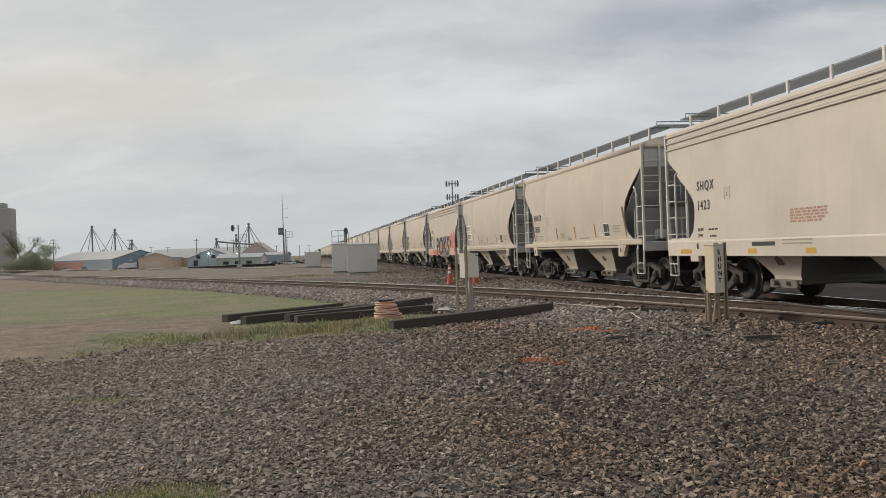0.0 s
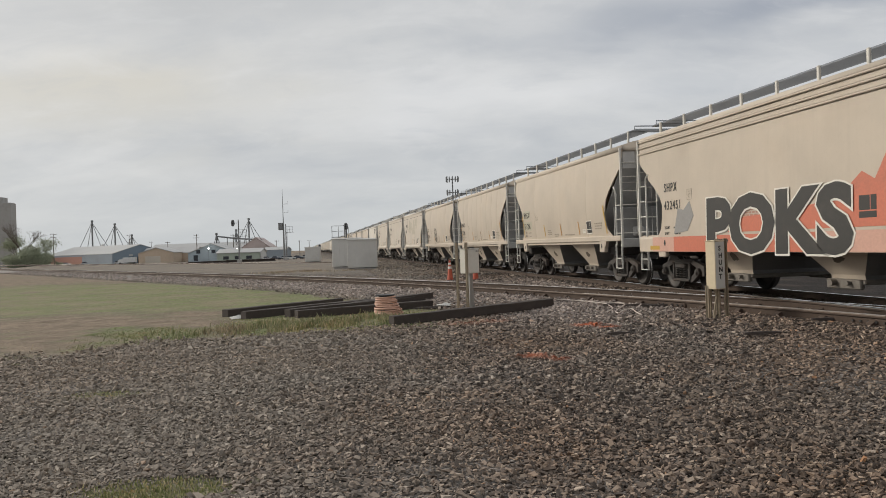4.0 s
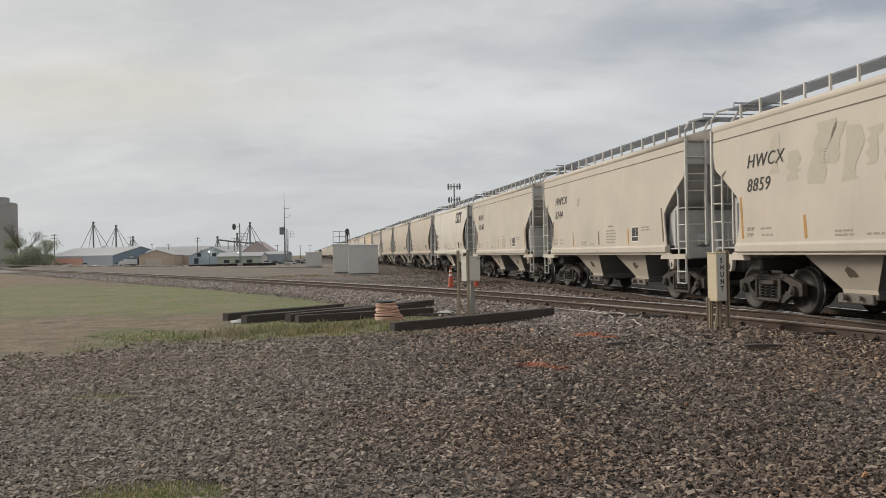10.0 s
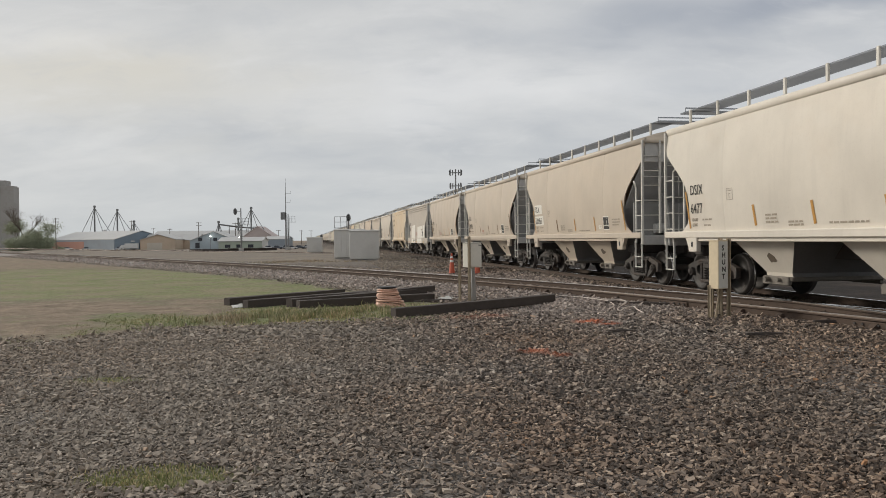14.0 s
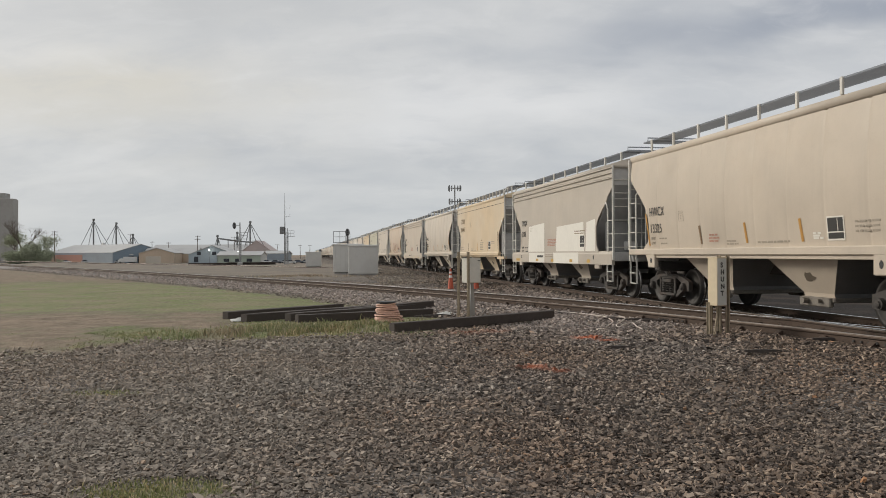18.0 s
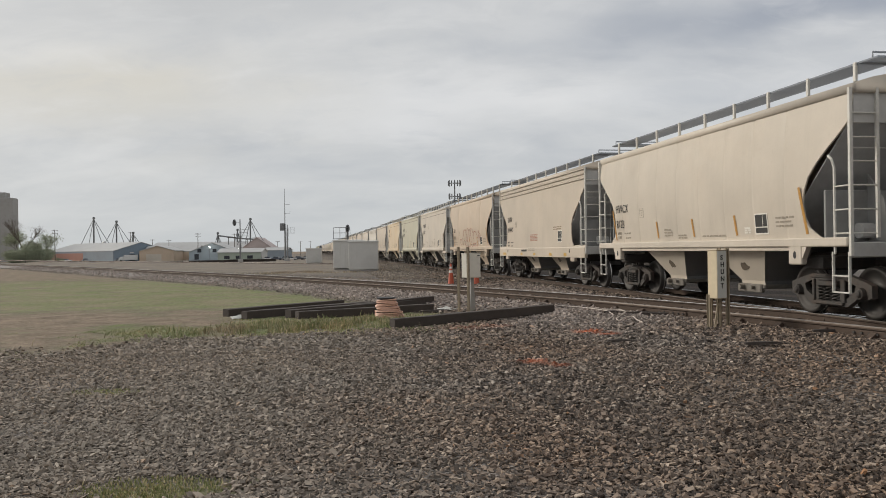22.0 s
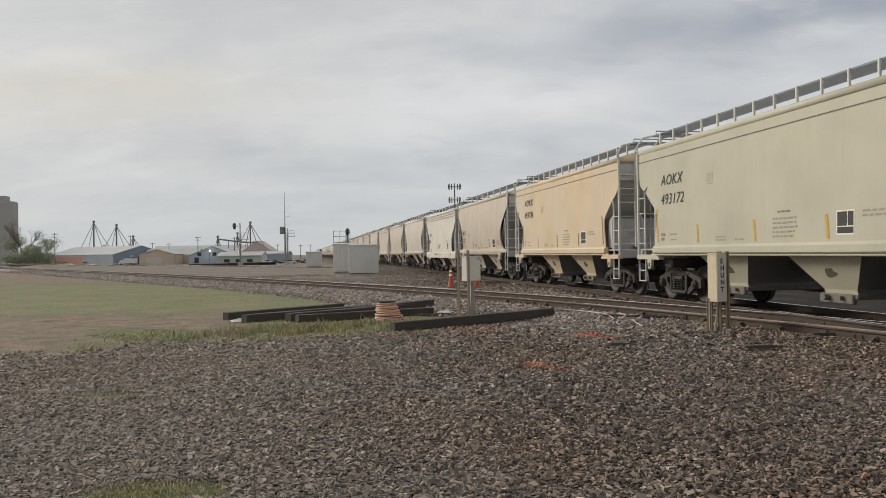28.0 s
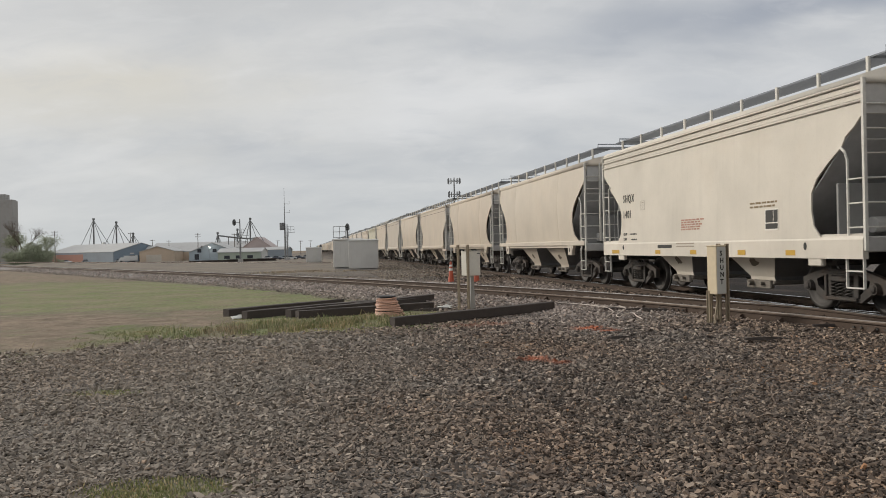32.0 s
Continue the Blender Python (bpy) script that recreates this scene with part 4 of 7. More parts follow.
        g.prism([(0.17 * math.cos(a) * r.uniform(0.6, 1.2), 0.12 * math.sin(a) * r.uniform(0.6, 1.2)) for a in (2 * math.pi * i / n for i in range(n))], "z", -0.002, 0.002)
        part("grease_smudge", g, GREASE, bay, "dark grease smudge", face(c * 1.75, 0.86, 1.146) @ Matrix.Rotation(radians(29.6), 4, "X"))
    g = Geo()
    g.box((0, 0, 1.0), (0.5, 11.0, 0.32), 0.02)
    for q in (-4.43, 4.43):
        g.box((0, q, 0.98), (2.7, 0.42, 0.26), 0.04)
    part("centre_sill", g, TRUCK, car)
    for q in (-4.43, 4.43):
        g = Geo()
        g.box((0, 0, 0.56), (1.9, 0.36, 0.28), 0.05)
        truck = part("truck", g, TRUCK, car, at=pose(0, q, 0))
        for s in (-1, 1):
            part("side_frame", side_frame_geo(s), TRUCK, truck)
            for k in (-0.2, 0.0, 0.2):
                part("spring", SPRING_MESH, None, truck, at=pose(s * 1.05, k, 0.30))
        for w in (-0.89, 0.89):
            ws = part("wheelset", AXLE_MESH, None, car, at=pose(0, q + w, 0.457))
            for s in (0, 1):
                part("wheel", WHEEL_MESHES[s], None, ws)
    return car


AXLE_MESH = axle_geo().mesh("wheelset", TRUCK)
WHEEL_MESHES = [wheel_geo(s).mesh("wheel", [WHEEL, TREAD]) for s in (-1, 1)]
SPRING_MESH = spring_geo().mesh("spring", TRUCK)
PAINTED = ("side_sheet", "eave_rail", "side_sill", "jacking_pad", "roof", "roof_hatch", "hopper_bay")


def repaint(car, mat):
    for ob in car.children_recursive:
        if ob.name.split(".")[0] in PAINTED:
            ob.material_slots[0].link = "OBJECT"
            ob.material_slots[0].material = mat


def face(y, z, x=1.63):
    """A spot on the camera's side of a car, lettering upright and reading towards its front."""
    m = Matrix(((0, 0, -1, -x), (-1, 0, 0, y), (0, 1, 0, z), (0, 0, 0, 1)))
    return m


def bar_geo(w, h, t=0.003):
    return Geo().box((w / 2, h / 2, 0), (w, h, t))


def on_side(z, kind):
    """How far out the side stands at a height."""
    return (width_round(z) if kind in ("round", "seamed") else width_flat(z) - 0.003) + 0.007


def decal(car, name, geo, mat, y, z, kind, label="", lean=0.0):
    m = face(y, z, on_side(z, kind))
    d = 0.2
    tilt = math.atan2(on_side(z + d, kind) - on_side(z, kind), d)
    return part(name, geo, mat, car, label, m @ Matrix.Rotation(tilt, 4, "X") @ Matrix.Rotation(radians(lean), 4, "Z"))


def mark_car(car, kind, mark, number, seed, style="plain", patch=None, tape="orange", back=0.0, lift=0.0):
    """Stencils, placards and reflective tape on the side that is seen."""
    r = random.Random(seed)
    big = kind == "angular"
    size, y0, zt, zn, wide, gap = (0.375, 4.32, 2.94, 2.46, 1.02, 1.10) if big else (0.33, 4.36, 2.28, 1.85, 0.78, 1.10)
    if kind == "ribbed":
        size, y0, zt, zn, wide, gap = 0.30, 4.22, 2.46, 2.02, 0.80, 1.30
    y0, zt, zn = y0 + back, zt + lift, zn + lift
    if patch:
        for z, w in ((zt - 0.06, 0.94), (zn - 0.06, 1.10)):
            decal(car, "stencil_panel", bar_geo(w, size * 0.72 + 0.12), patch, y0 + 0.06, z, kind)
    sh = 0.22 if style == "italic" else 0.0
    for text, z in ((mark, zt), (number, zn)):
        me = letters(text, size, WORN_INK if back else BLACK_INK, gap, wide, 0.0 if kind != "ribbed" else 0.003, sh)
        ob = decal(car, "stencil_lettering", me, None, y0, z, kind, "black stencilled reporting mark")
        ob.location.x -= 0.006
    # small stencils: load limits, inspection data, warnings
    rows = [(y0 - 0.02, 1.66 if kind != "ribbed" else 1.50, 0.72, FADED_INK), (y0 - 0.06, 1.55 if kind != "ribbed" else 1.37, 0.62, FADED_INK)]
    for text, z in (("LD LMT", rows[0][1] - 0.01), ("LT WT", rows[1][1] - 0.02)):
        decal(car, "stencil_lettering", letters(text, 0.098, BLACK_INK if kind == "ribbed" else FADED_INK, 1.0, 0.8, 0.003), None, y0 - 0.02, z + (0.02 if kind != "ribbed" else 0.05), kind, "small load-limit stencil")
    ink = BLACK_INK if kind == "ribbed" else FADED_INK
    rows = [(y0 - 0.50, rows[0][1] + (0.02 if kind != "ribbed" else 0.05), 0.42, ink), (y0 - 0.56, rows[1][1] + (0.0 if kind != "ribbed" else 0.03), 0.36, ink)]
    # groups of small lines, each kind of car with its own
    flat = kind == "ribbed"
    blocks = [(0.66, 1.60, 5, 0.055, 1.12, RED_INK), (-2.36, 1.97, 2, 0.075, 1.02, WORN_INK)] if flat else \
        [(-0.64, 1.53, 5, 0.085, 0.80, FADED_INK), (-0.80, 2.00, 1, 0.06, 0.42, WORN_INK), (-3.18, 1.82, 2, 0.075, 0.62, FADED_INK), (1.55, 1.50, 2, 0.07, 0.50, FADED_INK), (0.75, 1.50, 1, 0.07, 0.42, FADED_INK)] if big else \
        [(1.30, 1.57, 3, 0.07, 0.46, RED_INK if r.random() < 0.5 else FADED_INK), (0.55, 1.50, 2, 0.06, 0.50, FADED_INK), (-0.65, 1.52, 1, 0.06, 1.10, FADED_INK), (-3.58, 1.66, 3, 0.08, 0.64, FADED_INK), (-2.45, 1.56, 3, 0.045, 0.30, WHITE_PAINT)]
    for y, z, lines, pitch, w, mat in blocks:
        for k in range(lines):
            rows.append((y, z + k * pitch, w * r.uniform(0.86, 1.0), mat))
    for y, z, w, mat in rows:
        x = y
        g = Geo()
        left = w
        while left > 0.05:
            q = min(left, r.uniform(0.06, 0.2))
            g.box((w - left + q / 2, 0.018, 0), (q, 0.036, 0.003))
            left -= q + 0.035
        decal(car, "stencil_bar", g, mat, x, z, kind)
    # square panel with a letter, and the black inspection placard
    g = Geo()
    for a, b, w, h in ((0, 0, 0.24, 0.008), (0, 0.24, 0.24, 0.008), (0, 0, 0.008, 0.248), (0.232, 0, 0.008, 0.248), (0.09, 0.05, 0.06, 0.010), (0.09, 0.05, 0.010, 0.09), (0.09, 0.13, 0.06, 0.010), (0.05, 0.19, 0.14, 0.012)):
        g.box((a + w / 2, b + h / 2, 0), (w, h, 0.003))
    decal(car, "stencil_frame", g, FADED_INK, {"angular": 1.95, "ribbed": 3.02}.get(kind, 2.72), {"angular": 2.78, "ribbed": 2.20}.get(kind, 2.09), kind)
    zp, yp = (1.54, -2.93) if kind == "ribbed" else (1.56, -2.56) if big else (1.56, -2.88)
    pl = decal(car, "inspection_placard", bar_geo(0.46, 0.42), WHITE_PAINT, yp + 0.03, zp - 0.03, kind, "black and white inspection placard")
    for a, b, w, h in ((0.025, 0.155, 0.255, 0.24), (0.297, 0.155, 0.138, 0.24), (0.025, 0.030, 0.41, 0.105)):
        part("placard_field", bar_geo(w, h, 0.006), BLACK_INK, pl, at=Matrix.Translation((a, b, 0)))
    # reflective tape
    if kind == "ribbed":
        for i, y in enumerate((5.05, 2.1, 0.2, -1.9, -3.6)):
            w = 0.55 if i in (0,) else 0.30
            part("reflector", bar_geo(w, 0.10), REFLECT, car, at=face(y, 1.03, 1.603))
        for k in range(2):
            part("stencil_bar", bar_geo(0.9, 0.03), FADED_INK, car, at=face(0.9, 1.20 + 0.07 * k, 1.603))
        g = Geo().box((0.4, 0.04, 0), (0.8, 0.08, 0.003))
        part("stencil_bar", g, BLACK_INK, car, at=face(1.95, 1.18, 1.603))
    else:
        cols = {"orange": [REFLECT_OR, REFLECT_OR, REFLECT_BR], "yellow": [REFLECT, REFLECT_OR], "brown": [REFLECT_BR, REFLECT_BR, REFLECT_OR]}[tape]
        for y in ((2.38, 0.0, -2.28) if big else (1.70, -0.22, -2.10)):
            decal(car, "reflector", bar_geo(0.075, 0.43), r.choice(cols), y, 1.47 if big else 1.52, kind, lean=8)
        for y in (4.50, -4.50):
            decal(car, "reflector", bar_geo(0.07, 0.87), cols[0], y, 1.50, kind, lean=6 if y > 0 else 9)


FINE = ("running_board_post", "lifting_eye", "spring", "stirrup_step", "jacking_pad", "grease_smudge", "eave_joint", "end_gusset", "brake_cylinder", "air_reservoir", "brake_rod", "brake_pipe", "end_bulkhead", "wheelset", "wheel", "outlet_gate", "crossover_platform", "roof_hatch", "corner_ladder", "end_sill")


def lighten(car):
    """A car that stays far down the line needs no fine parts."""
    for ob in list(car.children_recursive):
        if ob.name.split(".")[0] in FINE:
            bpy.data.objects.remove(ob)


CAR_KINDS = {k: make_car(k) for k in ("round", "seamed", "ribbed", "angular")}

# position in the train: make, paint, reporting mark, number, style, panel, tape
ROSTER = {
    0: ("ribbed", BEIGE_PALE, "SHQX", "1423"), 1: ("round", BEIGE, "WWUX", "18363", "plain", None, "brown"),
    2: ("round", BEIGE, "WFRX", "810789", "plain", WHITE_PAINT), 3: ("ribbed", BEIGE, "SHPX", "432451"),
    4: ("round", BEIGE, "WFRX", "811286", "plain", BEIGE_GREEN, "yellow"), 5: ("seamed", BEIGE, "HWCX", "12496"),
    6: ("round", BEIGE, "TILX", "334825", "plain", None, "brown"), 7: ("angular", BEIGE_PALE, "HWCX", "8859", "italic"),
    8: ("angular", BEIGE_PALE, "HWCX", "8744", "italic", None, "brown"), 9: ("angular", BEIGE_PALE, "AOKX", "493163", "italic"),
    10: ("round", BEIGE_WHITE, "DSIX", "6477"), 11: ("round", BEIGE, "TILX", "330956", "plain", WHITE_PAINT),
    12: ("round", BEIGE, "TILX", "328953", "plain", None, "brown"), 13: ("seamed", BEIGE, "HWCX", "13325"),
    14: ("ribbed", GREY_TAN, "SHQX", "3108"), 15: ("angular", YELLOW, "COOX", "804447", "italic", None, "brown", 0.28, 0.10),
    16: ("seamed", BEIGE_PALE, "HWCX", "8123"), 17: ("ribbed", BEIGE, "SHPX", "434402"),
    18: ("round", BEIGE_PINK, "TILX", "34911"), 19: ("angular", BEIGE_PALE, "HWCX", "10387", "italic", None, "brown"),
    20: ("angular", BEIGE_GREEN, "AOKX", "493172", "italic", None, "yellow"), 21: ("angular", YELLOW, "AOKX", "493736", "italic", None, "brown", 0.0, 0.20),
    22: ("seamed", BEIGE, "HWCX", "13277"), 23: ("ribbed", BEIGE_WHITE, "SHQX", "1401"),
}
LABELS = {3: "tan covered hopper car with red and black graffiti", 6: "tan covered hopper car with a drawn eye", 7: "tan hopper car with blotchy overpainted side",
          14: "grey-tan hopper car with white repainted patches", 15: "yellow weathered covered hopper car", 18: "pinkish tan hopper car with scribbled red graffiti",
          21: "rust-streaked yellow covered hopper car"}
KIND_LABEL = {"round": "tan covered hopper car with rounded smooth sides", "seamed": "tan covered hopper car with welded side seams",
              "ribbed": "pale covered hopper car with ribbed eaves and yellow reflectors", "angular": "pale covered hopper car with angular end cuts"}
TRAIN = {}


def couple_train():
    r = random.Random(11)
    used = set()
    for k in range(-3, 66):
        if k in ROSTER:
            row = ROSTER[k]
        else:
            row = (r.choice(("round", "round", "seamed", "ribbed", "angular")), r.choice((BEIGE, BEIGE, BEIGE_PALE, GREY_TAN if r.random() < 0.3 else BEIGE_GREEN, YELLOW if r.random() < 0.3 else BEIGE)), None, None)
        kind = row[0]
        if kind in used:
            car = copy_thing(CAR_KINDS[kind], pose(0, 0, 0))
        else:
            car = CAR_KINDS[kind]
            used.add(kind)
        TRAIN[k] = car
        car["label"] = LABELS.get(k, KIND_LABEL[kind])
    for k, car in TRAIN.items():
        row = ROSTER.get(k)
        if row:
            repaint(car, row[1])
        else:
            repaint(car, r.choice((BEIGE, BEIGE, BEIGE_PALE, BEIGE_GREEN, BEIGE, GREY_TAN, BEIGE_PINK)))
        if k > 34:
            lighten(car)
    for k, row in ROSTER.items():
        mark_car(TRAIN[k], row[0], row[2], row[3], 100 + k, *row[4:])


couple_train()


# ---- paint that sets single cars apart ----
RED_SPRAY = simple("orange_red_spray_paint", (0.58, 0.17, 0.10), 0.5, amount=0.25, bump=0)
PINK_SPRAY = simple("pale_pink_spray_paint", (0.62, 0.36, 0.28), 0.5, amount=0.2, bump=0)
GREY_SPRAY = simple("grey_spray_paint", (0.28, 0.27, 0.26), 0.5, amount=0.25, bump=0)
BROWN_SPRAY = simple("thin_red_brown_spray_paint", (0.36, 0.14, 0.10), 0.6, amount=0.3, bump=0)
PINK_LINE = simple("thin_dusty_pink_spray_paint", (0.46, 0.25, 0.21), 0.6, amount=0.3, bump=0)
BLOTCH = simple("dull_overpaint", (0.47, 0.425, 0.34), 0.6, grain=6, amount=0.15, bump=0)


def blob_geo(pts, t=0.004):
    """A flat patch with a given outline."""
    return Geo().prism(pts, "z", -t / 2, t / 2)


def stroke_geo(pts, w, t=0.004):
    """A flat brush line of even width."""
    P = [Vector((a, b)) for a, b in smooth_path(pts, 6)]
    g = Geo()
    lo, hi = [], []
    for i, p in enumerate(P):
        d = P[min(i + 1, len(P) - 1)] - P[max(i - 1, 0)]
        d = d.normalized() if d.length > 1e-6 else Vector((1, 0))
        n = Vector((-d.y, d.x)) * w / 2
        lo.append((p + n, p - n))
    return g.loft([[(a.x, a.y, -t / 2), (b.x, b.y, -t / 2), (b.x, b.y, t / 2), (a.x, a.y, t / 2)] for a, b in lo])


def smooth_path(pts, n=5):
    out = []
    P = [pts[0]] + list(pts) + [pts[-1]]
    for i in range(1, len(P) - 2):
        for k in range(n):
            t = k / n
            out.append(tuple(0.5 * (2 * P[i][d] + (P[i + 1][d] - P[i - 1][d]) * t + (2 * P[i - 1][d] - 5 * P[i][d] + 4 * P[i + 1][d] - P[i + 2][d]) * t * t + (3 * P[i][d] - P[i - 1][d] - 3 * P[i + 1][d] + P[i + 2][d]) * t ** 3) for d in range(len(P[0]))))
    return out + [tuple(pts[-1])]


def special_paint():
    # white repainted fields on the grey-tan car
    for y, w, z, h in ((3.25, 2.2, 1.40, 1.08), (-0.35, 2.95, 1.40, 0.95), (-3.45, 0.85, 1.40, 1.0)):
        decal(TRAIN[14], "repainted_patch", Geo().prism([(0, 0), (w, 0), (w * 0.97, h), (0.06, h * 0.93)], "z", -0.002, 0.002), WHITE_PAINT, y, z, "ribbed", "white repainted patch").location.x += 0.002
    for y, w in ((3.1, 2.1), (-0.1, 2.7)):
        part("repainted_patch", bar_geo(w, 0.37), WHITE_PAINT, TRAIN[14], "white repainted patch", face(y, 0.985, 1.602))
    # graffiti in red, black and grey on the fourth car
    c = TRAIN[3]
    for i, (y, w, mat) in enumerate(((4.9, 1.2, PINK_SPRAY), (3.7, 3.3, RED_SPRAY), (0.4, 2.4, RED_SPRAY), (-2.0, 2.6, PINK_SPRAY))):
        part("graffiti_fill", bar_geo(w, 0.36), mat, c, "spray-painted graffiti", face(y, 0.985, 1.602 + 0.001 * i))
    decal(c, "graffiti_fill", blob_geo([(0, 0), (5.6, 0), (5.9, 0.22), (5.5, 0.3), (5.75, 0.7), (5.3, 0.5), (5.35, 1.0), (4.95, 0.7), (4.8, 1.2), (4.5, 0.75), (4.2, 0.9), (3.6, 0.5), (2, 0.35), (0.5, 0.3)]), RED_SPRAY, 1.2, 1.40, "ribbed", "spray-painted graffiti")
    decal(c, "graffiti_fill", blob_geo([(0, 0), (0.7, 0.05), (1.0, 0.4), (0.8, 0.75), (0.5, 0.55), (0.2, 0.6)]), GREY_SPRAY, 3.7, 1.42, "ribbed", "spray-painted graffiti")
    me = letters("POKS", 1.58, BLACK_INK, 0.98, 1.28, 0.07)
    ob = decal(c, "graffiti_lettering", me, None, 2.1, 1.02, "ribbed", "heavy black sprayed letters")
    ob.location.x -= 0.024
    me = letters("POKS", 1.58, WHITE_PAINT, 0.98, 1.28, 0.105)
    ob = decal(c, "graffiti_outline", me, None, 2.1, 1.015, "ribbed", "pale outline round the letters")
    ob.location.x -= 0.018
    decal(TRAIN[2], "graffiti_line", stroke_geo([(0.30, 0.0), (0.02, 0.18), (-0.10, 0.50), (0.05, 0.62), (0.16, 0.40), (0.10, 0.12), (0.22, -0.15)], 0.022), GREY_SPRAY, 4.72, 2.62, "round", "thin grey scrawled loop")
    # a drawn eye
    c = TRAIN[6]
    eye = [(0.42 * math.cos(a), 0.24 * math.sin(a)) for a in np.linspace(0, 2 * math.pi, 17)]
    for pts, w in ((eye, 0.05), ([(0.16 * math.cos(a), 0.16 * math.sin(a)) for a in np.linspace(0, 2 * math.pi, 13)], 0.045), ([(-0.45, 0.1), (-0.42, 0.4), (-0.1, 0.62), (0.2, 0.5), (0.42, 0.2)], 0.05), ([(-0.4, -0.5), (-0.2, -0.25), (0.1, -0.3), (0.3, -0.5)], 0.03)):
        decal(c, "drawn_eye_line", stroke_geo(pts, w), BLACK_INK, 0.95, 1.86, "round", "black drawn eye line")
    decal(c, "drawn_eye_pupil", blob_geo([(0.07 * math.cos(a), 0.07 * math.sin(a)) for a in np.linspace(0, 6.0, 12)]), BLACK_INK, 0.95, 1.86, "round")
    # roller marks of overpaint, ragged and slanting
    r = random.Random(8)
    for y, z, w, h, lean in ((3.5, 2.75, 0.30, 0.75, 0.10), (2.9, 2.55, 0.35, 0.55, 0.0), (2.35, 2.45, 0.45, 1.05, 0.35), (1.75, 2.75, 0.30, 0.70, 0.25), (1.35, 2.40, 0.40, 0.95, 0.15), (0.75, 2.62, 0.25, 0.60, 0.10),
                             (0.3, 2.30, 0.50, 0.55, -0.1), (-0.15, 2.32, 0.55, 1.15, 0.2), (-0.75, 2.28, 0.60, 0.35, 0.0), (-1.2, 2.70, 0.40, 0.80, 0.3), (-1.75, 2.95, 0.45, 0.55, 0.25), (-2.2, 2.75, 0.30, 0.80, 0.1)):
        up = [(lean * k / 6 * h + r.uniform(-0.07, 0.07), h * k / 6) for k in range(7)]
        down = [(w * r.uniform(0.65, 1.25) + lean * k / 6 * h, h * k / 6 + r.uniform(-0.05, 0.05)) for k in range(6, -1, -1)]
        decal(TRAIN[7], "overpaint_blotch", blob_geo(up + down, 0.001), BLOTCH, y, z, "angular", "dull overpainted blotch")
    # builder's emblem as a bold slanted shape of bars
    c = TRAIN[10]
    for x, pts in ((0.0, [(0, 0), (0.34, 0), (0.34, 0.1), (0.12, 0.1), (0.12, 0.42), (0.36, 0.42), (0.36, 0.52), (0, 0.52)]), (0.40, [(0, 0), (0.12, 0), (0.2, 0.36), (0.28, 0), (0.4, 0), (0.26, 0.52), (0.14, 0.52)]), (0.80, [(0.1, 0), (0.22, 0), (0.22, 0.42), (0.36, 0.42), (0.36, 0.52), (-0.04, 0.52), (-0.04, 0.42), (0.1, 0.42)]), (1.18, [(0, 0), (0.13, 0), (0.2, 0.17), (0.28, 0), (0.42, 0), (0.28, 0.27), (0.4, 0.52), (0.27, 0.52), (0.2, 0.36), (0.13, 0.52), (0, 0.52), (0.13, 0.27)])):
        decal(c, "emblem_bar", blob_geo([(x + a + 0.28 * b, b * 1.15) for a, b in pts]), BLACK_INK, -2.35, 3.05, "round", "bold dark slanted emblem shape")
    # thin scribbles on the pinkish car: tall loops, a tangle below them, a small tag at each side
    c = TRAIN[18]
    dark = [[(-0.68, 1.43), (-1.07, 1.6), (-1.3, 1.87), (-1.35, 2.14), (-1.21, 2.33), (-0.93, 2.39), (-0.78, 2.34)], [(-0.65, 2.41), (-0.58, 2.1), (-0.51, 1.85), (-0.25, 1.66), (-0.44, 1.73), (-0.67, 1.8)],
            [(1.17, 1.86), (1.31, 2.09), (1.53, 2.22), (1.77, 2.25), (2.05, 2.16), (2.24, 1.98), (2.34, 1.75), (2.32, 1.57), (2.09, 1.46), (1.86, 1.5)],
            [(-0.45, 1.4), (-0.22, 1.48), (0.21, 1.42), (0.49, 1.57), (0.75, 1.44), (1.01, 1.5), (1.21, 1.62), (1.51, 1.58), (1.87, 1.64)],
            [(-2.48, 1.71), (-2.35, 1.87), (-2.08, 1.84), (-1.96, 1.66), (-2.18, 1.54), (-2.39, 1.58), (-2.48, 1.71)]]
    pale = [[(-0.29, 1.84), (-0.35, 2.17), (-0.23, 2.38), (-0.02, 2.43), (0.12, 2.29), (0.08, 1.93), (0.13, 1.68)], [(0.14, 1.68), (0.23, 2.14), (0.3, 2.34), (0.54, 2.39), (0.61, 2.19), (0.56, 1.88), (0.69, 1.63)],
            [(0.7, 1.88), (0.61, 2.19), (0.71, 2.39), (0.93, 2.41), (1.14, 2.33), (1.22, 2.16)], [(1.01, 1.41), (1.39, 1.49), (1.75, 1.42), (1.92, 1.49)],
            [(2.43, 1.91), (2.7, 2.08), (2.91, 2.1), (3.05, 1.97), (3.2, 1.78)], [(2.59, 1.81), (2.65, 2.02), (2.8, 1.95), (2.75, 1.77)], [(2.58, 2.24), (2.65, 2.27), (2.7, 2.2), (2.61, 2.16), (2.58, 2.24)]]
    for strokes, mat in ((dark, BROWN_SPRAY), (pale, PINK_LINE)):
        for pts in strokes:
            decal(c, "graffiti_line", stroke_geo([(a, b - 1.4) for a, b in pts], 0.036), mat, 0.0, 1.40, "round", "thin red-brown spray line")


special_paint()


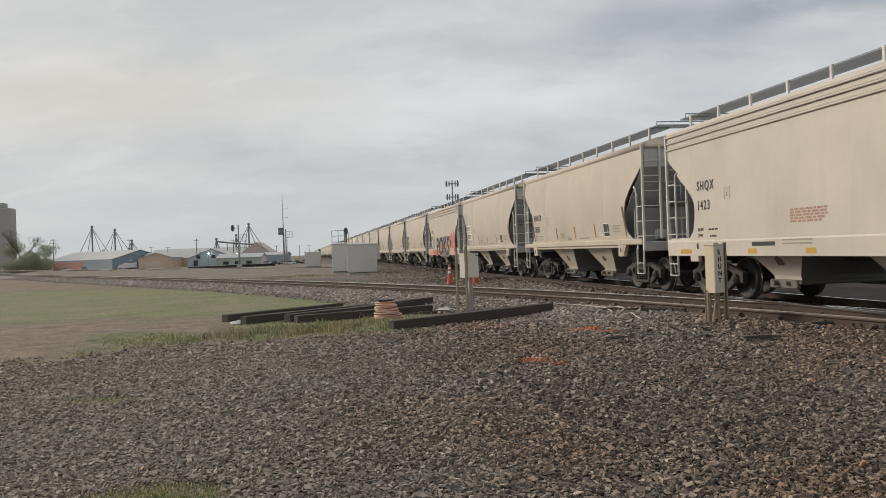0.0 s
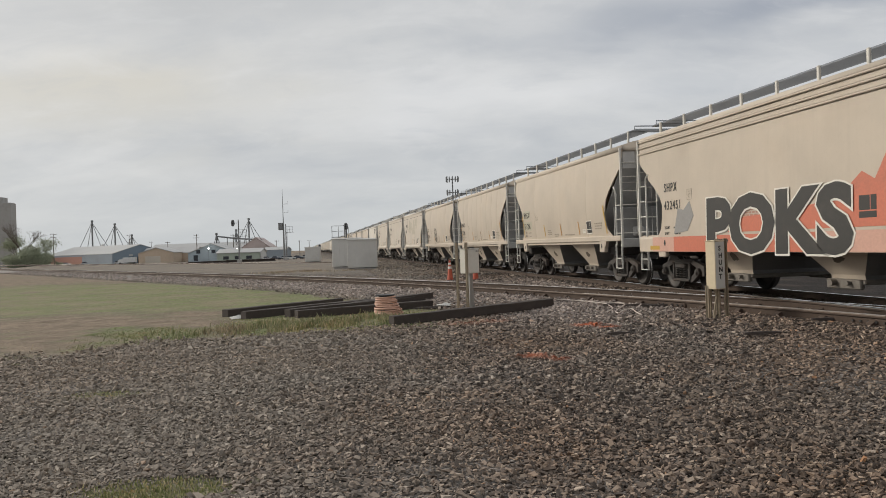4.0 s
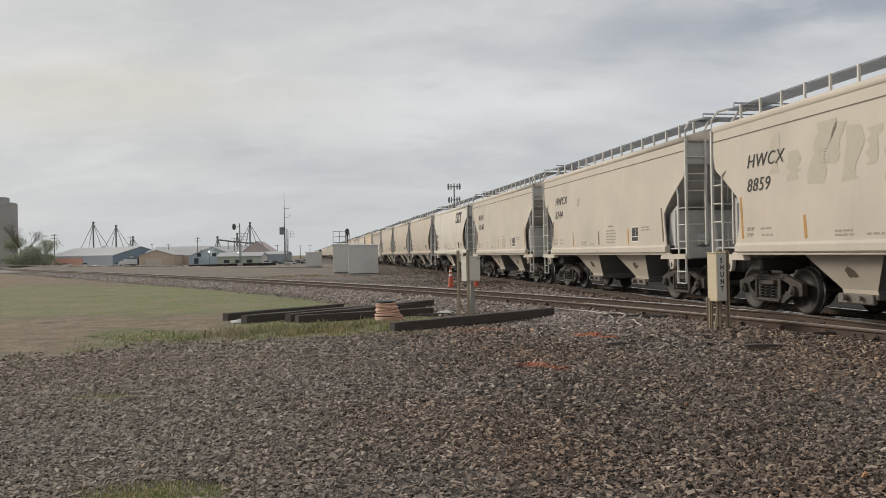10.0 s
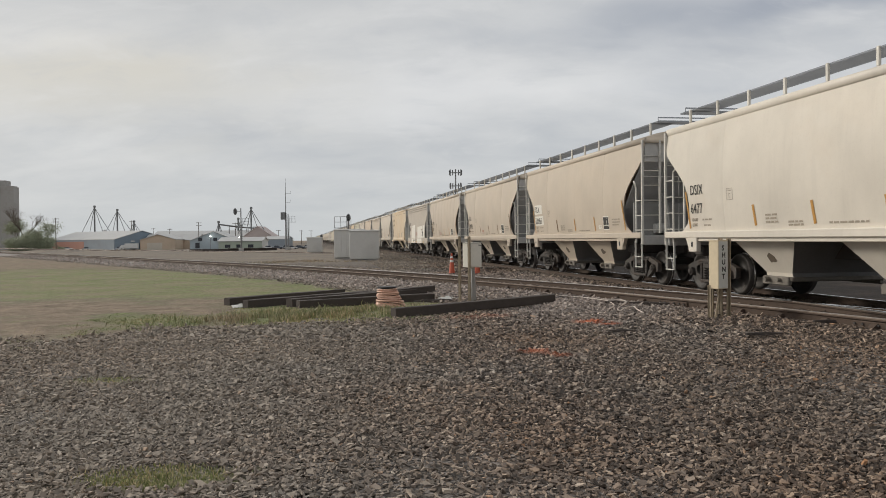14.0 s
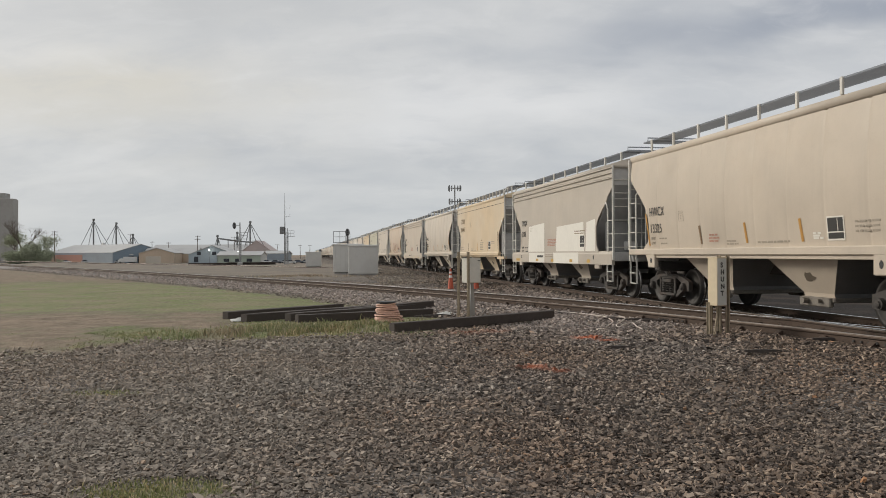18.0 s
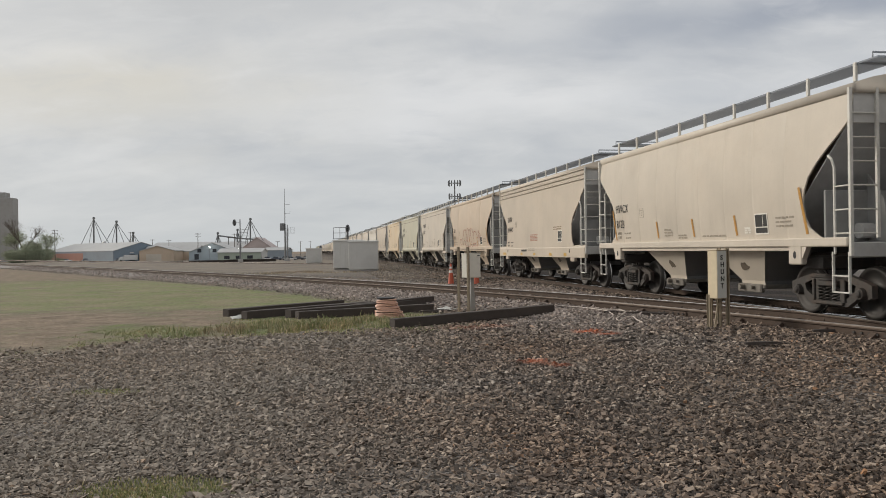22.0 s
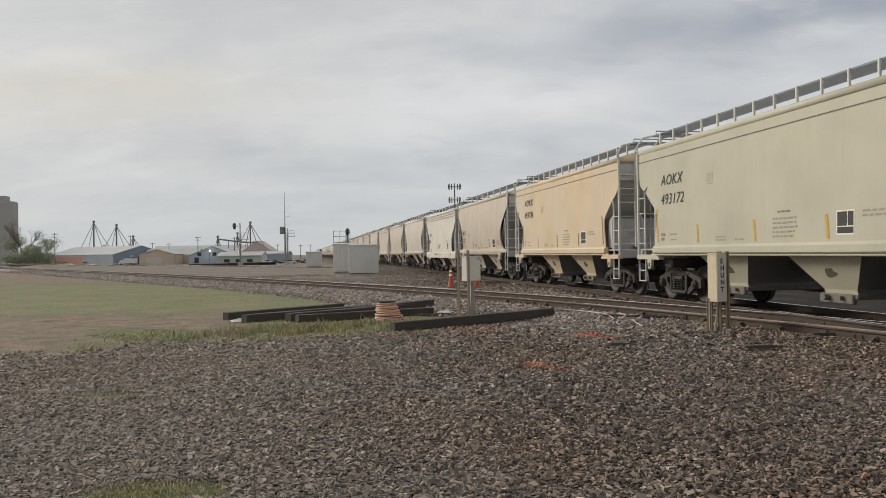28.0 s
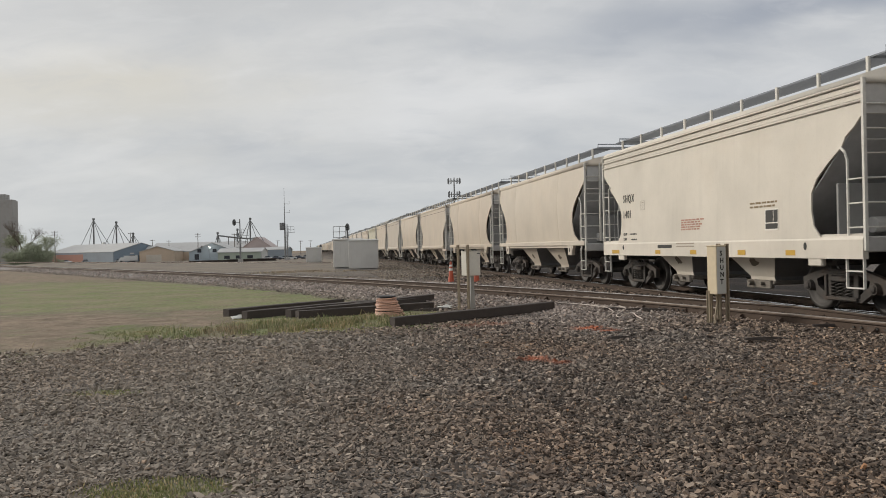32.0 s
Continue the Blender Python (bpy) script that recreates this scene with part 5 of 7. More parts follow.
# ---- things beside the track ----
BOX_CREAM = simple("cream_enamel_box", (0.62, 0.52, 0.36), 0.5, grain=12, amount=0.12, dirt_amount=0.3, bump=0.05)
BOX_GREY = simple("pale_grey_enamel_box", (0.55, 0.55, 0.52), 0.5, grain=10, amount=0.1, dirt_amount=0.2, bump=0.05)
BOX_WHITE = simple("off_white_enamel_box", (0.66, 0.635, 0.57), 0.5, grain=12, amount=0.1, dirt_amount=0.2, bump=0.05)
POST_STEEL = simple("weathered_channel_post", (0.34, 0.28, 0.20), 0.6, 0.3, grain=20, amount=0.35)
ALU = simple("dull_aluminium_panel", (0.58, 0.57, 0.545), 0.5, 0.25, grain=4, amount=0.1, dirt_amount=0.25, bump=0.05)
CONE_RED = simple("faded_red_cone_plastic", (0.50, 0.10, 0.05), 0.5, amount=0.2)
CONE_WHITE = simple("white_cone_band", (0.70, 0.69, 0.66), 0.4, amount=0.1)
PINK_HOSE = simple("salmon_cable_sheath", (0.58, 0.34, 0.25), 0.55, grain=14, amount=0.25, dirt_amount=0.35)
WHITE_SCRAP = simple("white_scrap_plastic", (0.66, 0.65, 0.61), 0.5, amount=0.15)
HOSE_WHITE = simple("dusty_white_wire", (0.52, 0.45, 0.40), 0.6, amount=0.2)
DARK_METAL = simple("dark_signal_metal", (0.06, 0.06, 0.062), 0.6, 0.3, amount=0.3)
MAST_GREY = simple("grey_mast_metal", (0.22, 0.225, 0.23), 0.55, 0.5, amount=0.2)
WOOD_POLE = simple("grey_brown_pole_wood", (0.12, 0.095, 0.075), 0.85, amount=0.4, bump=0.3)
CONCRETE = simple("weathered_concrete", (0.36, 0.35, 0.335), 0.85, grain=2.0, amount=0.18, dirt_amount=0.35)


def u_post(h, w=0.075):
    """A rolled U-channel sign post."""
    g = Geo()
    g.prism([(-w / 2, 0.02), (-w / 4, 0.02), (-w / 6, -0.025), (w / 6, -0.025), (w / 4, 0.02), (w / 2, 0.02), (w / 2, 0.012), (w / 3.4, 0.012), (w / 5, -0.033), (-w / 5, -0.033), (-w / 3.4, 0.012), (-w / 2, 0.012)], "z", 0, h)
    return g


def gz(x, y):
    return float(ground_z(np.array([x]), np.array([y]))[0])


def shunt_box():
    x, y = 4.93, 14.68
    b = gz(x, y) - 0.05
    t = thing("shunt_box", "cream metal junction box lettered SHUNT on steel posts", "junction box", pose(x, y, 0, 0, 0, 23.5))
    g = Geo()
    g.box((0, 0, 1.12), (0.22, 0.245, 0.87), 0.008)
    g.box((0, 0, 1.562), (0.24, 0.262, 0.018), 0.006)
    body = part("cabinet", g, BOX_CREAM, t)
    part("front_panel", Geo().box((0.002, -0.126, 1.12), (0.205, 0.006, 0.85), 0.002), BOX_GREY, body, "grey front panel")
    for i, ch in enumerate("SHUNT"):
        part("lettering", letters(ch, 0.125, BLACK_INK, 1, 0.95, 0.004), None, body, "black stencilled letter", at=pose(-0.035, -0.131, 1.385 - 0.128 * i, 90, 0, 0))
    for px, py, top in ((-0.10, 0.10, 0.75), (0.162, -0.08, 1.60), (0.150, 0.10, 1.60), (-0.02, 0.14, 0.75)):
        part("channel_post", u_post(top - b, 0.085), POST_STEEL, t, at=pose(px, py, b, 0, 0, 180 if py < 0 else 0))
    for pts in ([(-0.03, 0, 0.70), (-0.02, -0.02, 0.55), (-0.12, -0.08, 0.32), (-0.20, -0.12, b + 0.02)], [(0.03, -0.02, 0.70), (0.04, -0.04, 0.45), (0.02, -0.05, b + 0.02)],
                [(-0.05, 0.02, 0.70), (0.0, -0.02, 0.58), (-0.06, -0.05, 0.42), (-0.14, -0.10, b + 0.02)]):
        part("cable", Geo().tube(pts, 0.013), POST_STEEL, t)


def relay_box():
    x, y = 0.66, 20.86
    b = gz(x, y) - 0.05
    t = thing("relay_box", "white equipment box on channel posts beside the track", "junction box", pose(x, y, 0, 0, 0, 36.5))
    g = Geo()
    g.box((0, 0, 1.21), (0.38, 0.32, 0.62), 0.01)
    g.box((0, 0, 1.53), (0.40, 0.34, 0.02), 0.006)
    body = part("cabinet", g, BOX_WHITE, t)
    d = part("cabinet_door", Geo().box((0, -0.165, 1.21), (0.35, 0.012, 0.58), 0.004), BOX_WHITE, body)
    part("hasp", Geo().box((0.12, -0.178, 1.47), (0.09, 0.014, 0.02), 0.003), DARK_METAL, body)
    part("pedestal", Geo().loft([[(-0.09, -0.05, b), (0.09, -0.05, b), (0.09, 0.05, b), (-0.09, 0.05, b)], [(-0.045, -0.04, 0.92), (0.045, -0.04, 0.92), (0.045, 0.04, 0.92), (-0.045, 0.04, 0.92)]]), GALV, t)
    inv = Matrix.Rotation(radians(-36.5), 4, "Z")
    for px, py in ((0.33, 20.60), (0.575, 20.57)):
        q = inv @ Vector((px - x, py - y, 0))
        part("channel_post", u_post(1.70 - b), POST_STEEL, t, at=pose(q.x, q.y, b, 0, 0, -36.5))


def bungalow(name, x, y, w, d, h, rz):
    b = gz(x, y)
    t = thing(name, "pale grey metal signal equipment shed", "equipment shed", pose(x, y, b - 0.03, 0, 0, rz), group="signal sheds")
    part("foundation", Geo().box((0, 0, 0.06), (w - 0.1, d - 0.1, 0.16), 0.02), CONCRETE, t)
    g = Geo()
    g.box((0, 0, h / 2 + 0.12), (w, d, h - 0.1), 0.02)
    wall = part("wall_panel", g, ALU, t)
    n = 6
    for i in range(n):
        part("wall_rib", Geo().box((-w / 2 + w * (i + 0.5) / n, -d / 2 - 0.008, h / 2 + 0.12), (0.03, 0.02, h - 0.2), 0.004), ALU, wall)
    for i in range(4):
        part("wall_rib", Geo().box((-w / 2 - 0.008, -d / 2 + d * (i + 0.5) / 4, h / 2 + 0.12), (0.02, 0.03, h - 0.2), 0.004), ALU, wall)
    part("roof", Geo().loft([[(-w / 2 - .06, -d / 2 - .06, h + 0.06), (w / 2 + .06, -d / 2 - .06, h + 0.06), (w / 2 + .06, d / 2 + .06, h + 0.06), (-w / 2 - .06, d / 2 + .06, h + 0.06)],
                             [(-w / 2 - .06, -d / 2 - .06, h + 0.12), (w / 2 + .06, -d / 2 - .06, h + 0.12), (w / 2 + .06, d / 2 + .06, h + 0.12), (-w / 2 - .06, d / 2 + .06, h + 0.12)],
                             [(-w / 2 + .1, -d / 2 + .1, h + 0.17), (w / 2 - .1, -d / 2 + .1, h + 0.17), (w / 2 - .1, d / 2 - .1, h + 0.17), (-w / 2 + .1, d / 2 - .1, h + 0.17)]]), ALU, t)


def traffic_cone(x, y):
    t = thing("traffic_cone", "faded red traffic cone with white bands on gravel", "traffic cone", pose(x, y, gz(x, y)), group="traffic cones")
    part("base", Geo().box((0, 0, 0.02), (0.36, 0.36, 0.04), 0.012), BLACK_RUBBER, t)
    part("cone", Geo().lathe([(0.14, 0.03), (0.13, 0.06), (0.035, 0.90), (0.03, 0.91)], 18), CONE_RED, t)
    for a, b in ((0.52, 0.62), (0.70, 0.78)):
        r = lambda z: 0.13 - (z - 0.06) * 0.113 + 0.003
        part("reflective_band", Geo().lathe([(r(a), a), (r(b), b)], 18), CONE_WHITE, t)


def lay_tie(a, b, z, seed, name="loose_tie", w=0.23, h=0.2):
    r = random.Random(seed)
    A, B = Vector((a[0], a[1], 0)), Vector((b[0], b[1], 0))
    L = (B - A).length
    g = Geo()
    rings = []
    n = 10
    for i in range(n + 1):
        q = -L / 2 + L * i / n
        e = 0.012
        j = lambda: r.uniform(-0.006, 0.006)
        rings.append([(q, -w / 2 + e + j(), 0 + j()), (q, w / 2 - e + j(), 0 + j()), (q, w / 2 + j(), e), (q, w / 2 + j(), h - e), (q, w / 2 - e, h + j()), (q, -w / 2 + e, h + j()), (q, -w / 2 + j(), h - e), (q, -w / 2 + j(), e)])
    g.loft(rings)
    m = (A + B) / 2
    za, zb = gz(*a), gz(*b)
    ob = new(name, g.mesh(name, TIE))
    ang = math.atan2(B.y - A.y, B.x - A.x)
    ob.matrix_basis = Matrix.Translation((m.x, m.y, (za + zb) / 2 + z)) @ Matrix.Rotation(ang, 4, "Z") @ Matrix.Rotation(-math.atan2(zb - za, L), 4, "Y")
    return tagged(ob, "dark creosoted railroad tie lying loose on the ground", "railroad tie", "loose ties")


def cable_spool():
    x, y = -1.42, 19.75
    t = thing("cable_coil", "coil of salmon-coloured cable with a dark top flange", "cable coil", pose(x, y, gz(x, y)))
    r = random.Random(5)
    for i in range(14):
        R = 0.335 - 0.0085 * i + 0.02 * math.exp(-((i - 2) / 2.5) ** 2) + r.uniform(-0.008, 0.008)
        z = 0.02 + i * 0.031
        sx, ph = r.uniform(-0.015, 0.015) - 0.006 * (i - 4), r.uniform(0, 6.28)
        pts = [(R * math.cos(a) + sx, R * math.sin(a), z + 0.012 * math.sin(a + ph)) for a in np.linspace(0, 2 * math.pi, 29)]
        part("cable_turn", Geo().tube(pts, 0.0175, 7), PINK_HOSE, t)
    part("top_flange", Geo().lathe([(0.23, 0.46), (0.24, 0.47), (0.24, 0.49), (0.1, 0.495)], 24, Matrix.Translation((-0.05, 0, 0))), DARK_METAL, t)
    part("core", Geo().cyl((0, 0, 0.01), (-0.04, 0, 0.47), 0.16, n=14), DARK_METAL, t)


def scraps():
    for name, label, x, y, s, seed in (("plastic_bag", "crumpled white plastic scrap by the ties", -5.12, 19.95, 0.26, 2), ("paper_scrap", "white crumpled sheet of scrap on gravel", 0.02, 21.6, 0.30, 3)):
        r = random.Random(seed)
        g = Geo()
        n = 7
        vs = [((i / n - 0.5) * s * 1.6, (j / n - 0.5) * s, 0.02 + r.uniform(0, 0.30) * s * math.exp(-((i - 3.5) ** 2 + (j - 3.5) ** 2) / 9)) for j in range(n + 1) for i in range(n + 1)]
        fs = [(j * (n + 1) + i, j * (n + 1) + i + 1, (j + 1) * (n + 1) + i + 1, (j + 1) * (n + 1) + i) for j in range(n) for i in range(n)]
        g.add(vs, fs)
        m = len(vs)
        g.add([(a, b, c - 0.015) for a, b, c in vs], fs)
        ob = new(name, g.mesh(name, WHITE_SCRAP))
        ob.matrix_basis = pose(x, y, gz(x, y) + 0.01, 8, 0, 25)
        tagged(ob, label, "litter")
    # wires lying on the stones
    for pts, rr in (([(2.77, 20.0), (3.15, 19.4), (3.42, 18.7), (3.6, 18.1), (3.56, 17.2), (3.32, 16.6)], 0.016), ([(3.4, 18.3), (3.7, 18.35), (3.92, 18.25), (3.95, 17.8), (3.76, 17.2), (3.5, 16.6), (3.5, 16.3), (3.66, 16.6), (3.85, 16.7), (3.82, 16.2), (3.84, 15.8)], 0.016)):
        g = Geo().tube([(a, b, gz(a, b) + 0.06) for a, b in smooth_path(pts)], rr * 0.75, 6)
        tagged(new("loose_wire", g.mesh("loose_wire", HOSE_WHITE)), "dusty white wire lying loose on the ballast", "wire", "loose wires")
    r = random.Random(21)
    for x, y, a, l in ((2.95, 13.6, 5, 0.5), (4.9, 12.4, 8, 0.7), (6.6, 13.4, 5, 1.1), (-0.55, 20.7, 20, 0.6), (-0.3, 20.9, -14, 0.55), (-0.1, 21.1, 12, 0.45), (4.3, 17.6, 12, 0.8), (4.75, 17.2, 4, 1.2), (3.75, 17.9, -8, 0.5), (5.6, 15.9, 10, 0.6)):
        g = Geo()
        n = 5
        rings = []
        for i in range(n + 1):
            q = -l / 2 + l * i / n
            k = 0.5 + 0.5 * math.sin(math.pi * (i + 0.6) / (n + 1.2))
            rings.append([(q, -0.05 * k + r.uniform(-.01, .01), 0), (q, 0.05 * k + r.uniform(-.01, .01), 0), (q, 0.035 * k, 0.05 * k), (q, -0.035 * k, 0.05 * k)])
        g.loft(rings)
        ob = new("wood_scrap", g.mesh("wood_scrap", TIE))
        ob.matrix_basis = pose(x, y, gz(x, y) + 0.025, 0, 2, a)
        tagged(ob, "dark splinter of tie wood on the stones", "wood scrap", "wood scraps")


shunt_box()
relay_box()
bungalow("signal_shed", -5.93, 59.2, 2.12, 2.4, 2.1, 4)
bungalow("signal_shed", -7.62, 64.5, 2.3, 2.4, 2.25, 1)
bungalow("signal_shed", -15.6, 96.5, 1.8, 2.2, 1.75, 6)
traffic_cone(0.25, 35.0)
traffic_cone(1.34, 34.6)
lay_tie((-1.15, 17.02), (2.51, 19.2), -0.01, 1)
lay_tie((-5.64, 20.6), (-3.1, 23.85), -0.01, 2)
lay_tie((-4.96, 19.76), (-2.2, 22.95), -0.01, 3)
lay_tie((-3.92, 19.95), (-0.95, 23.4), -0.01, 4)
lay_tie((-3.62, 19.53), (-0.39, 21.53), -0.01, 5)
lay_tie((-2.5, 21.9), (-0.43, 24.0), -0.01, 6)
cable_spool()
scraps()


# ---- signals, masts and poles ----
def signal_mast(x, y, top, head, label, arm=0.0, platform=0.0, size=1.0):
    b = gz(x, y)
    t = thing("railway_signal", label, "railway signal", pose(x, y, b), group="railway signals")
    h = top - b
    part("mast", Geo().cyl((0, 0, 0), (0, 0, h), 0.10, 0.08, 10), MAST_GREY, t)
    part("base", Geo().box((0, 0, 0.25), (0.7, 0.7, 0.5), 0.05), CONCRETE, t)
    for z in head:
        z -= b
        g = Geo()
        prof = [(0.31 * size * math.cos(a), 0.54 * size * math.sin(a)) for a in (2 * math.pi * i / 20 for i in range(20))]
        g.prism(prof, "y", -0.04, 0.0, Matrix.Translation((arm, -0.2, z)))
        hd = part("signal_head", g, MAST_GREY, t)
        part("bracket", Geo().box((arm / 2, -0.08, z), (abs(arm) + 0.1, 0.06, 0.06)), MAST_GREY, hd)
        for k in (-0.28 * size, 0.0, 0.28 * size):
            part("lens_hood", Geo().cyl((arm, -0.22, z + k), (arm, -0.45, z + k - 0.03), 0.10 * size, n=10), DARK_METAL, hd)
    if platform:
        z = platform - b
        s = 1 if arm <= 0 else -1
        part("platform", Geo().box((s * 0.7, 0, z), (1.3, 0.7, 0.05)), MAST_GREY, t)
        for px in (0.1, 0.7, 1.3):
            part("railing_post", Geo().cyl((s * px, -0.3, z), (s * px, -0.3, z + 1.05), 0.025, n=6), MAST_GREY, t)
        for q in (0.55, 1.05):
            part("railing_bar", Geo().cyl((s * 0.1, -0.3, z + q), (s * 1.3, -0.3, z + q), 0.022, n=6), MAST_GREY, t)
        g = Geo()
        for px in (-0.2, 0.2):
            g.cyl((px, 0.2, 0), (px, 0.2, z + 0.9), 0.022, n=5)
        for i in range(int(z / 0.35)):
            g.cyl((-0.2, 0.2, 0.3 + i * 0.35), (0.2, 0.2, 0.3 + i * 0.35), 0.015, n=5)
        part("ladder", g, MAST_GREY, t)


signal_mast(-32.9, 130, 6.9, (6.35,), "dark railway signal with oval head on a tall mast", -0.85, 4.2)
signal_mast(-28.2, 145, 6.4, (), "grey signal mast with railed platform", 0, 4.9)
signal_mast(-9.1, 76, 4.0, (3.72, 2.35), "railway signal with oval heads and railed platform", 0.02, 2.75, 0.66)
signal_mast(-26.8, 175, 2.5, (2.25,), "small dark railway signal far down the line", 0.0)


def radio_mast():
    x, y = -29.2, 148.0
    b = gz(x, y)
    t = thing("radio_mast", "tall thin grey radio mast with side antennas", "radio mast", pose(x, y, b))
    part("pole", Geo().cyl((0, 0, 0), (0, 0, 6.6 - b), 0.17, 0.13), MAST_GREY, t)
    part("whip", Geo().cyl((0, 0, 6.4 - b), (0, 0, 13.1 - b), 0.09, 0.02), MAST_GREY, t)
    for z in (8.6, 10.2):
        part("antenna_arm", Geo().tube([(0, 0, z - b), (0.95, 0, z - b), (0.95, 0, z - b + 0.5)], 0.03), MAST_GREY, t)
    part("equipment_panel", Geo().box((-0.5, -0.1, 6.1 - b), (0.8, 0.4, 1.35), 0.05), MAST_GREY, t)


radio_mast()


def cell_tower():
    x, y, top = 9.9, 700.0, 60.2
    t = thing("cell_tower", "grey monopole cell tower with two antenna rings", "cell tower", pose(x, y, -2.1))
    part("pole", Geo().cyl((0, 0, 0), (0, 0, top + 2), 0.9, 0.55, 12), MAST_GREY, t)
    for z, n, R in ((top - 1.5, 6, 5.0), (top - 13.0, 6, 4.6)):
        ring = part("antenna_ring", Geo().tube([(R * math.cos(a), R * math.sin(a), z + 2) for a in np.linspace(0, 2 * math.pi, 19)], 0.16), MAST_GREY, t)
        for i in range(12):
            a = i * math.pi / 6
            part("antenna_panel", Geo().box(((R + 0.3) * math.cos(a), (R + 0.3) * math.sin(a), z + 2), (0.9, 0.9, 4.2 + 1.0 * (i % 2)), 0.1), MAST_GREY, ring)
        for i in range(3):
            a = i * 2.094
            part("antenna_arm", Geo().cyl((0, 0, z + 2), (R * math.cos(a), R * math.sin(a), z + 2), 0.14, n=6), MAST_GREY, ring)


cell_tower()


def utility_pole(x, y, top, arms=2):
    t = thing("utility_pole", "wooden utility pole with crossarms", "utility pole", pose(x, y, gz(x, y)), group="utility poles")
    h = top - gz(x, y)
    part("pole", Geo().cyl((0, 0, 0), (0, 0, h), 0.22, 0.14, 8), WOOD_POLE, t)
    for k in range(arms):
        arm = part("crossarm", Geo().box((0, 0, h - 0.5 - 1.3 * k), (2.8, 0.16, 0.16), 0.02), WOOD_POLE, t)
        for q in (-1.2, -0.6, 0.6, 1.2):
            part("insulator", Geo().cyl((q, 0, h - 0.42 - 1.3 * k), (q, 0, h - 0.15 - 1.3 * k), 0.07, 0.05, 6), MAST_GREY, arm)


def at_px(x, y, Y):
    """Place at a distance for a bearing and height given as slopes."""
    return x * Y, Y, 1.65 + y * Y


for sx, sz, Y in ((-0.4832, 0.0308, 350), (-0.389, 0.0266, 440), (-0.3415, 0.016, 460), (-0.3055, 0.024, 390), (-0.2600, 0.0225, 400), (-0.2355, 0.018, 470), (-0.2065, 0.013, 520), (-0.362, 0.017, 520), (-0.178, 0.012, 560), (-0.1660, 0.012, 600)):
    x, y, z = at_px(sx, sz, Y)
    utility_pole(x, y, z, 1 if Y > 420 else 2)


# ---- far buildings ----
ROOF_PALE = simple("pale_metal_roofing", (0.46, 0.46, 0.455), 0.45, 0.3, grain=0.8, amount=0.12, dirt_amount=0.2, bump=0)
WALL_BLUEGREY = simple("blue_grey_metal_siding", (0.27, 0.31, 0.35), 0.6, 0.1, grain=1.0, amount=0.12, bump=0)
WALL_NAVY = simple("dark_blue_metal_siding", (0.21, 0.27, 0.33), 0.6, 0.1, grain=1.0, amount=0.12, bump=0)
WALL_ORANGE = simple("faded_orange_siding", (0.42, 0.22, 0.17), 0.7, grain=1.0, amount=0.15, bump=0)
WALL_TAN = simple("tan_metal_siding", (0.53, 0.42, 0.32), 0.7, grain=1.0, amount=0.12, bump=0)
WALL_BLUE = simple("light_blue_siding", (0.36, 0.42, 0.46), 0.7, grain=1.0, amount=0.12, bump=0)
WALL_GREEN = simple("pale_green_siding", (0.38, 0.43, 0.36), 0.7, grain=1.0, amount=0.12, bump=0)
WALL_ROSE = simple("dusty_red_siding", (0.50, 0.42, 0.40), 0.7, grain=1.0, amount=0.15, bump=0)
WALL_WHITE = simple("white_siding", (0.60, 0.60, 0.58), 0.7, grain=1.0, amount=0.1, bump=0)
DOOR_PALE = simple("pale_door_panel", (0.55, 0.50, 0.43), 0.6, grain=1.0, amount=0.1, bump=0)
GLASS_DARK = simple("dark_window_glass", (0.03, 0.035, 0.045), 0.12, 0.0, bump=0)
LIT_LAMP = Mat("lit_yard_lamp", (0.9, 0.9, 0.85), 0.4)
LIT_LAMP.b.inputs["Emission Color"].default_value = (1.0, 0.96, 0.86, 1)
LIT_LAMP.b.inputs["Emission Strength"].default_value = 14.0
LIT_LAMP = LIT_LAMP.m


def gabled(name, label, origin, ang, length, width, base, eave, ridge, walls, roof, over=0.4):
    """A gabled hall: its corner at origin, the long side along ang (degrees), the gable along ang - 90."""
    t = thing(name, label, "building", pose(origin[0], origin[1], base, 0, 0, ang), group="far trackside buildings")
    e, r = eave - base, ridge - base
    long_m, gable_m = walls
    part("long_wall", Geo().box((length / 2, 0.15, e / 2), (length, 0.3, e)), long_m, t)
    part("long_wall", Geo().box((length / 2, -width + 0.15, e / 2), (length, 0.3, e)), long_m, t)
    for x in (0.0, length - 0.3):
        part("gable_wall", Geo().prism([(0, 0), (-width, 0), (-width, e), (-width / 2, r), (0, e)], "x", x + 0.003, x + 0.3), gable_m, t)
    for s in (0, 1):
        y0, y1 = (over, -width / 2) if s == 0 else (-width - over, -width / 2)
        k = (r - e) / (width / 2)
        part("roof_slope", Geo().prism([(y0, e - over * k), (y1, r), (y1, r + 0.25), (y0, e - over * k + 0.25)], "x", -over, length + over), roof, t)
    return t


def opening(t, name, mat, c, s, label=""):
    return part(name, Geo().box(c, s, 0.03), mat, t, label)


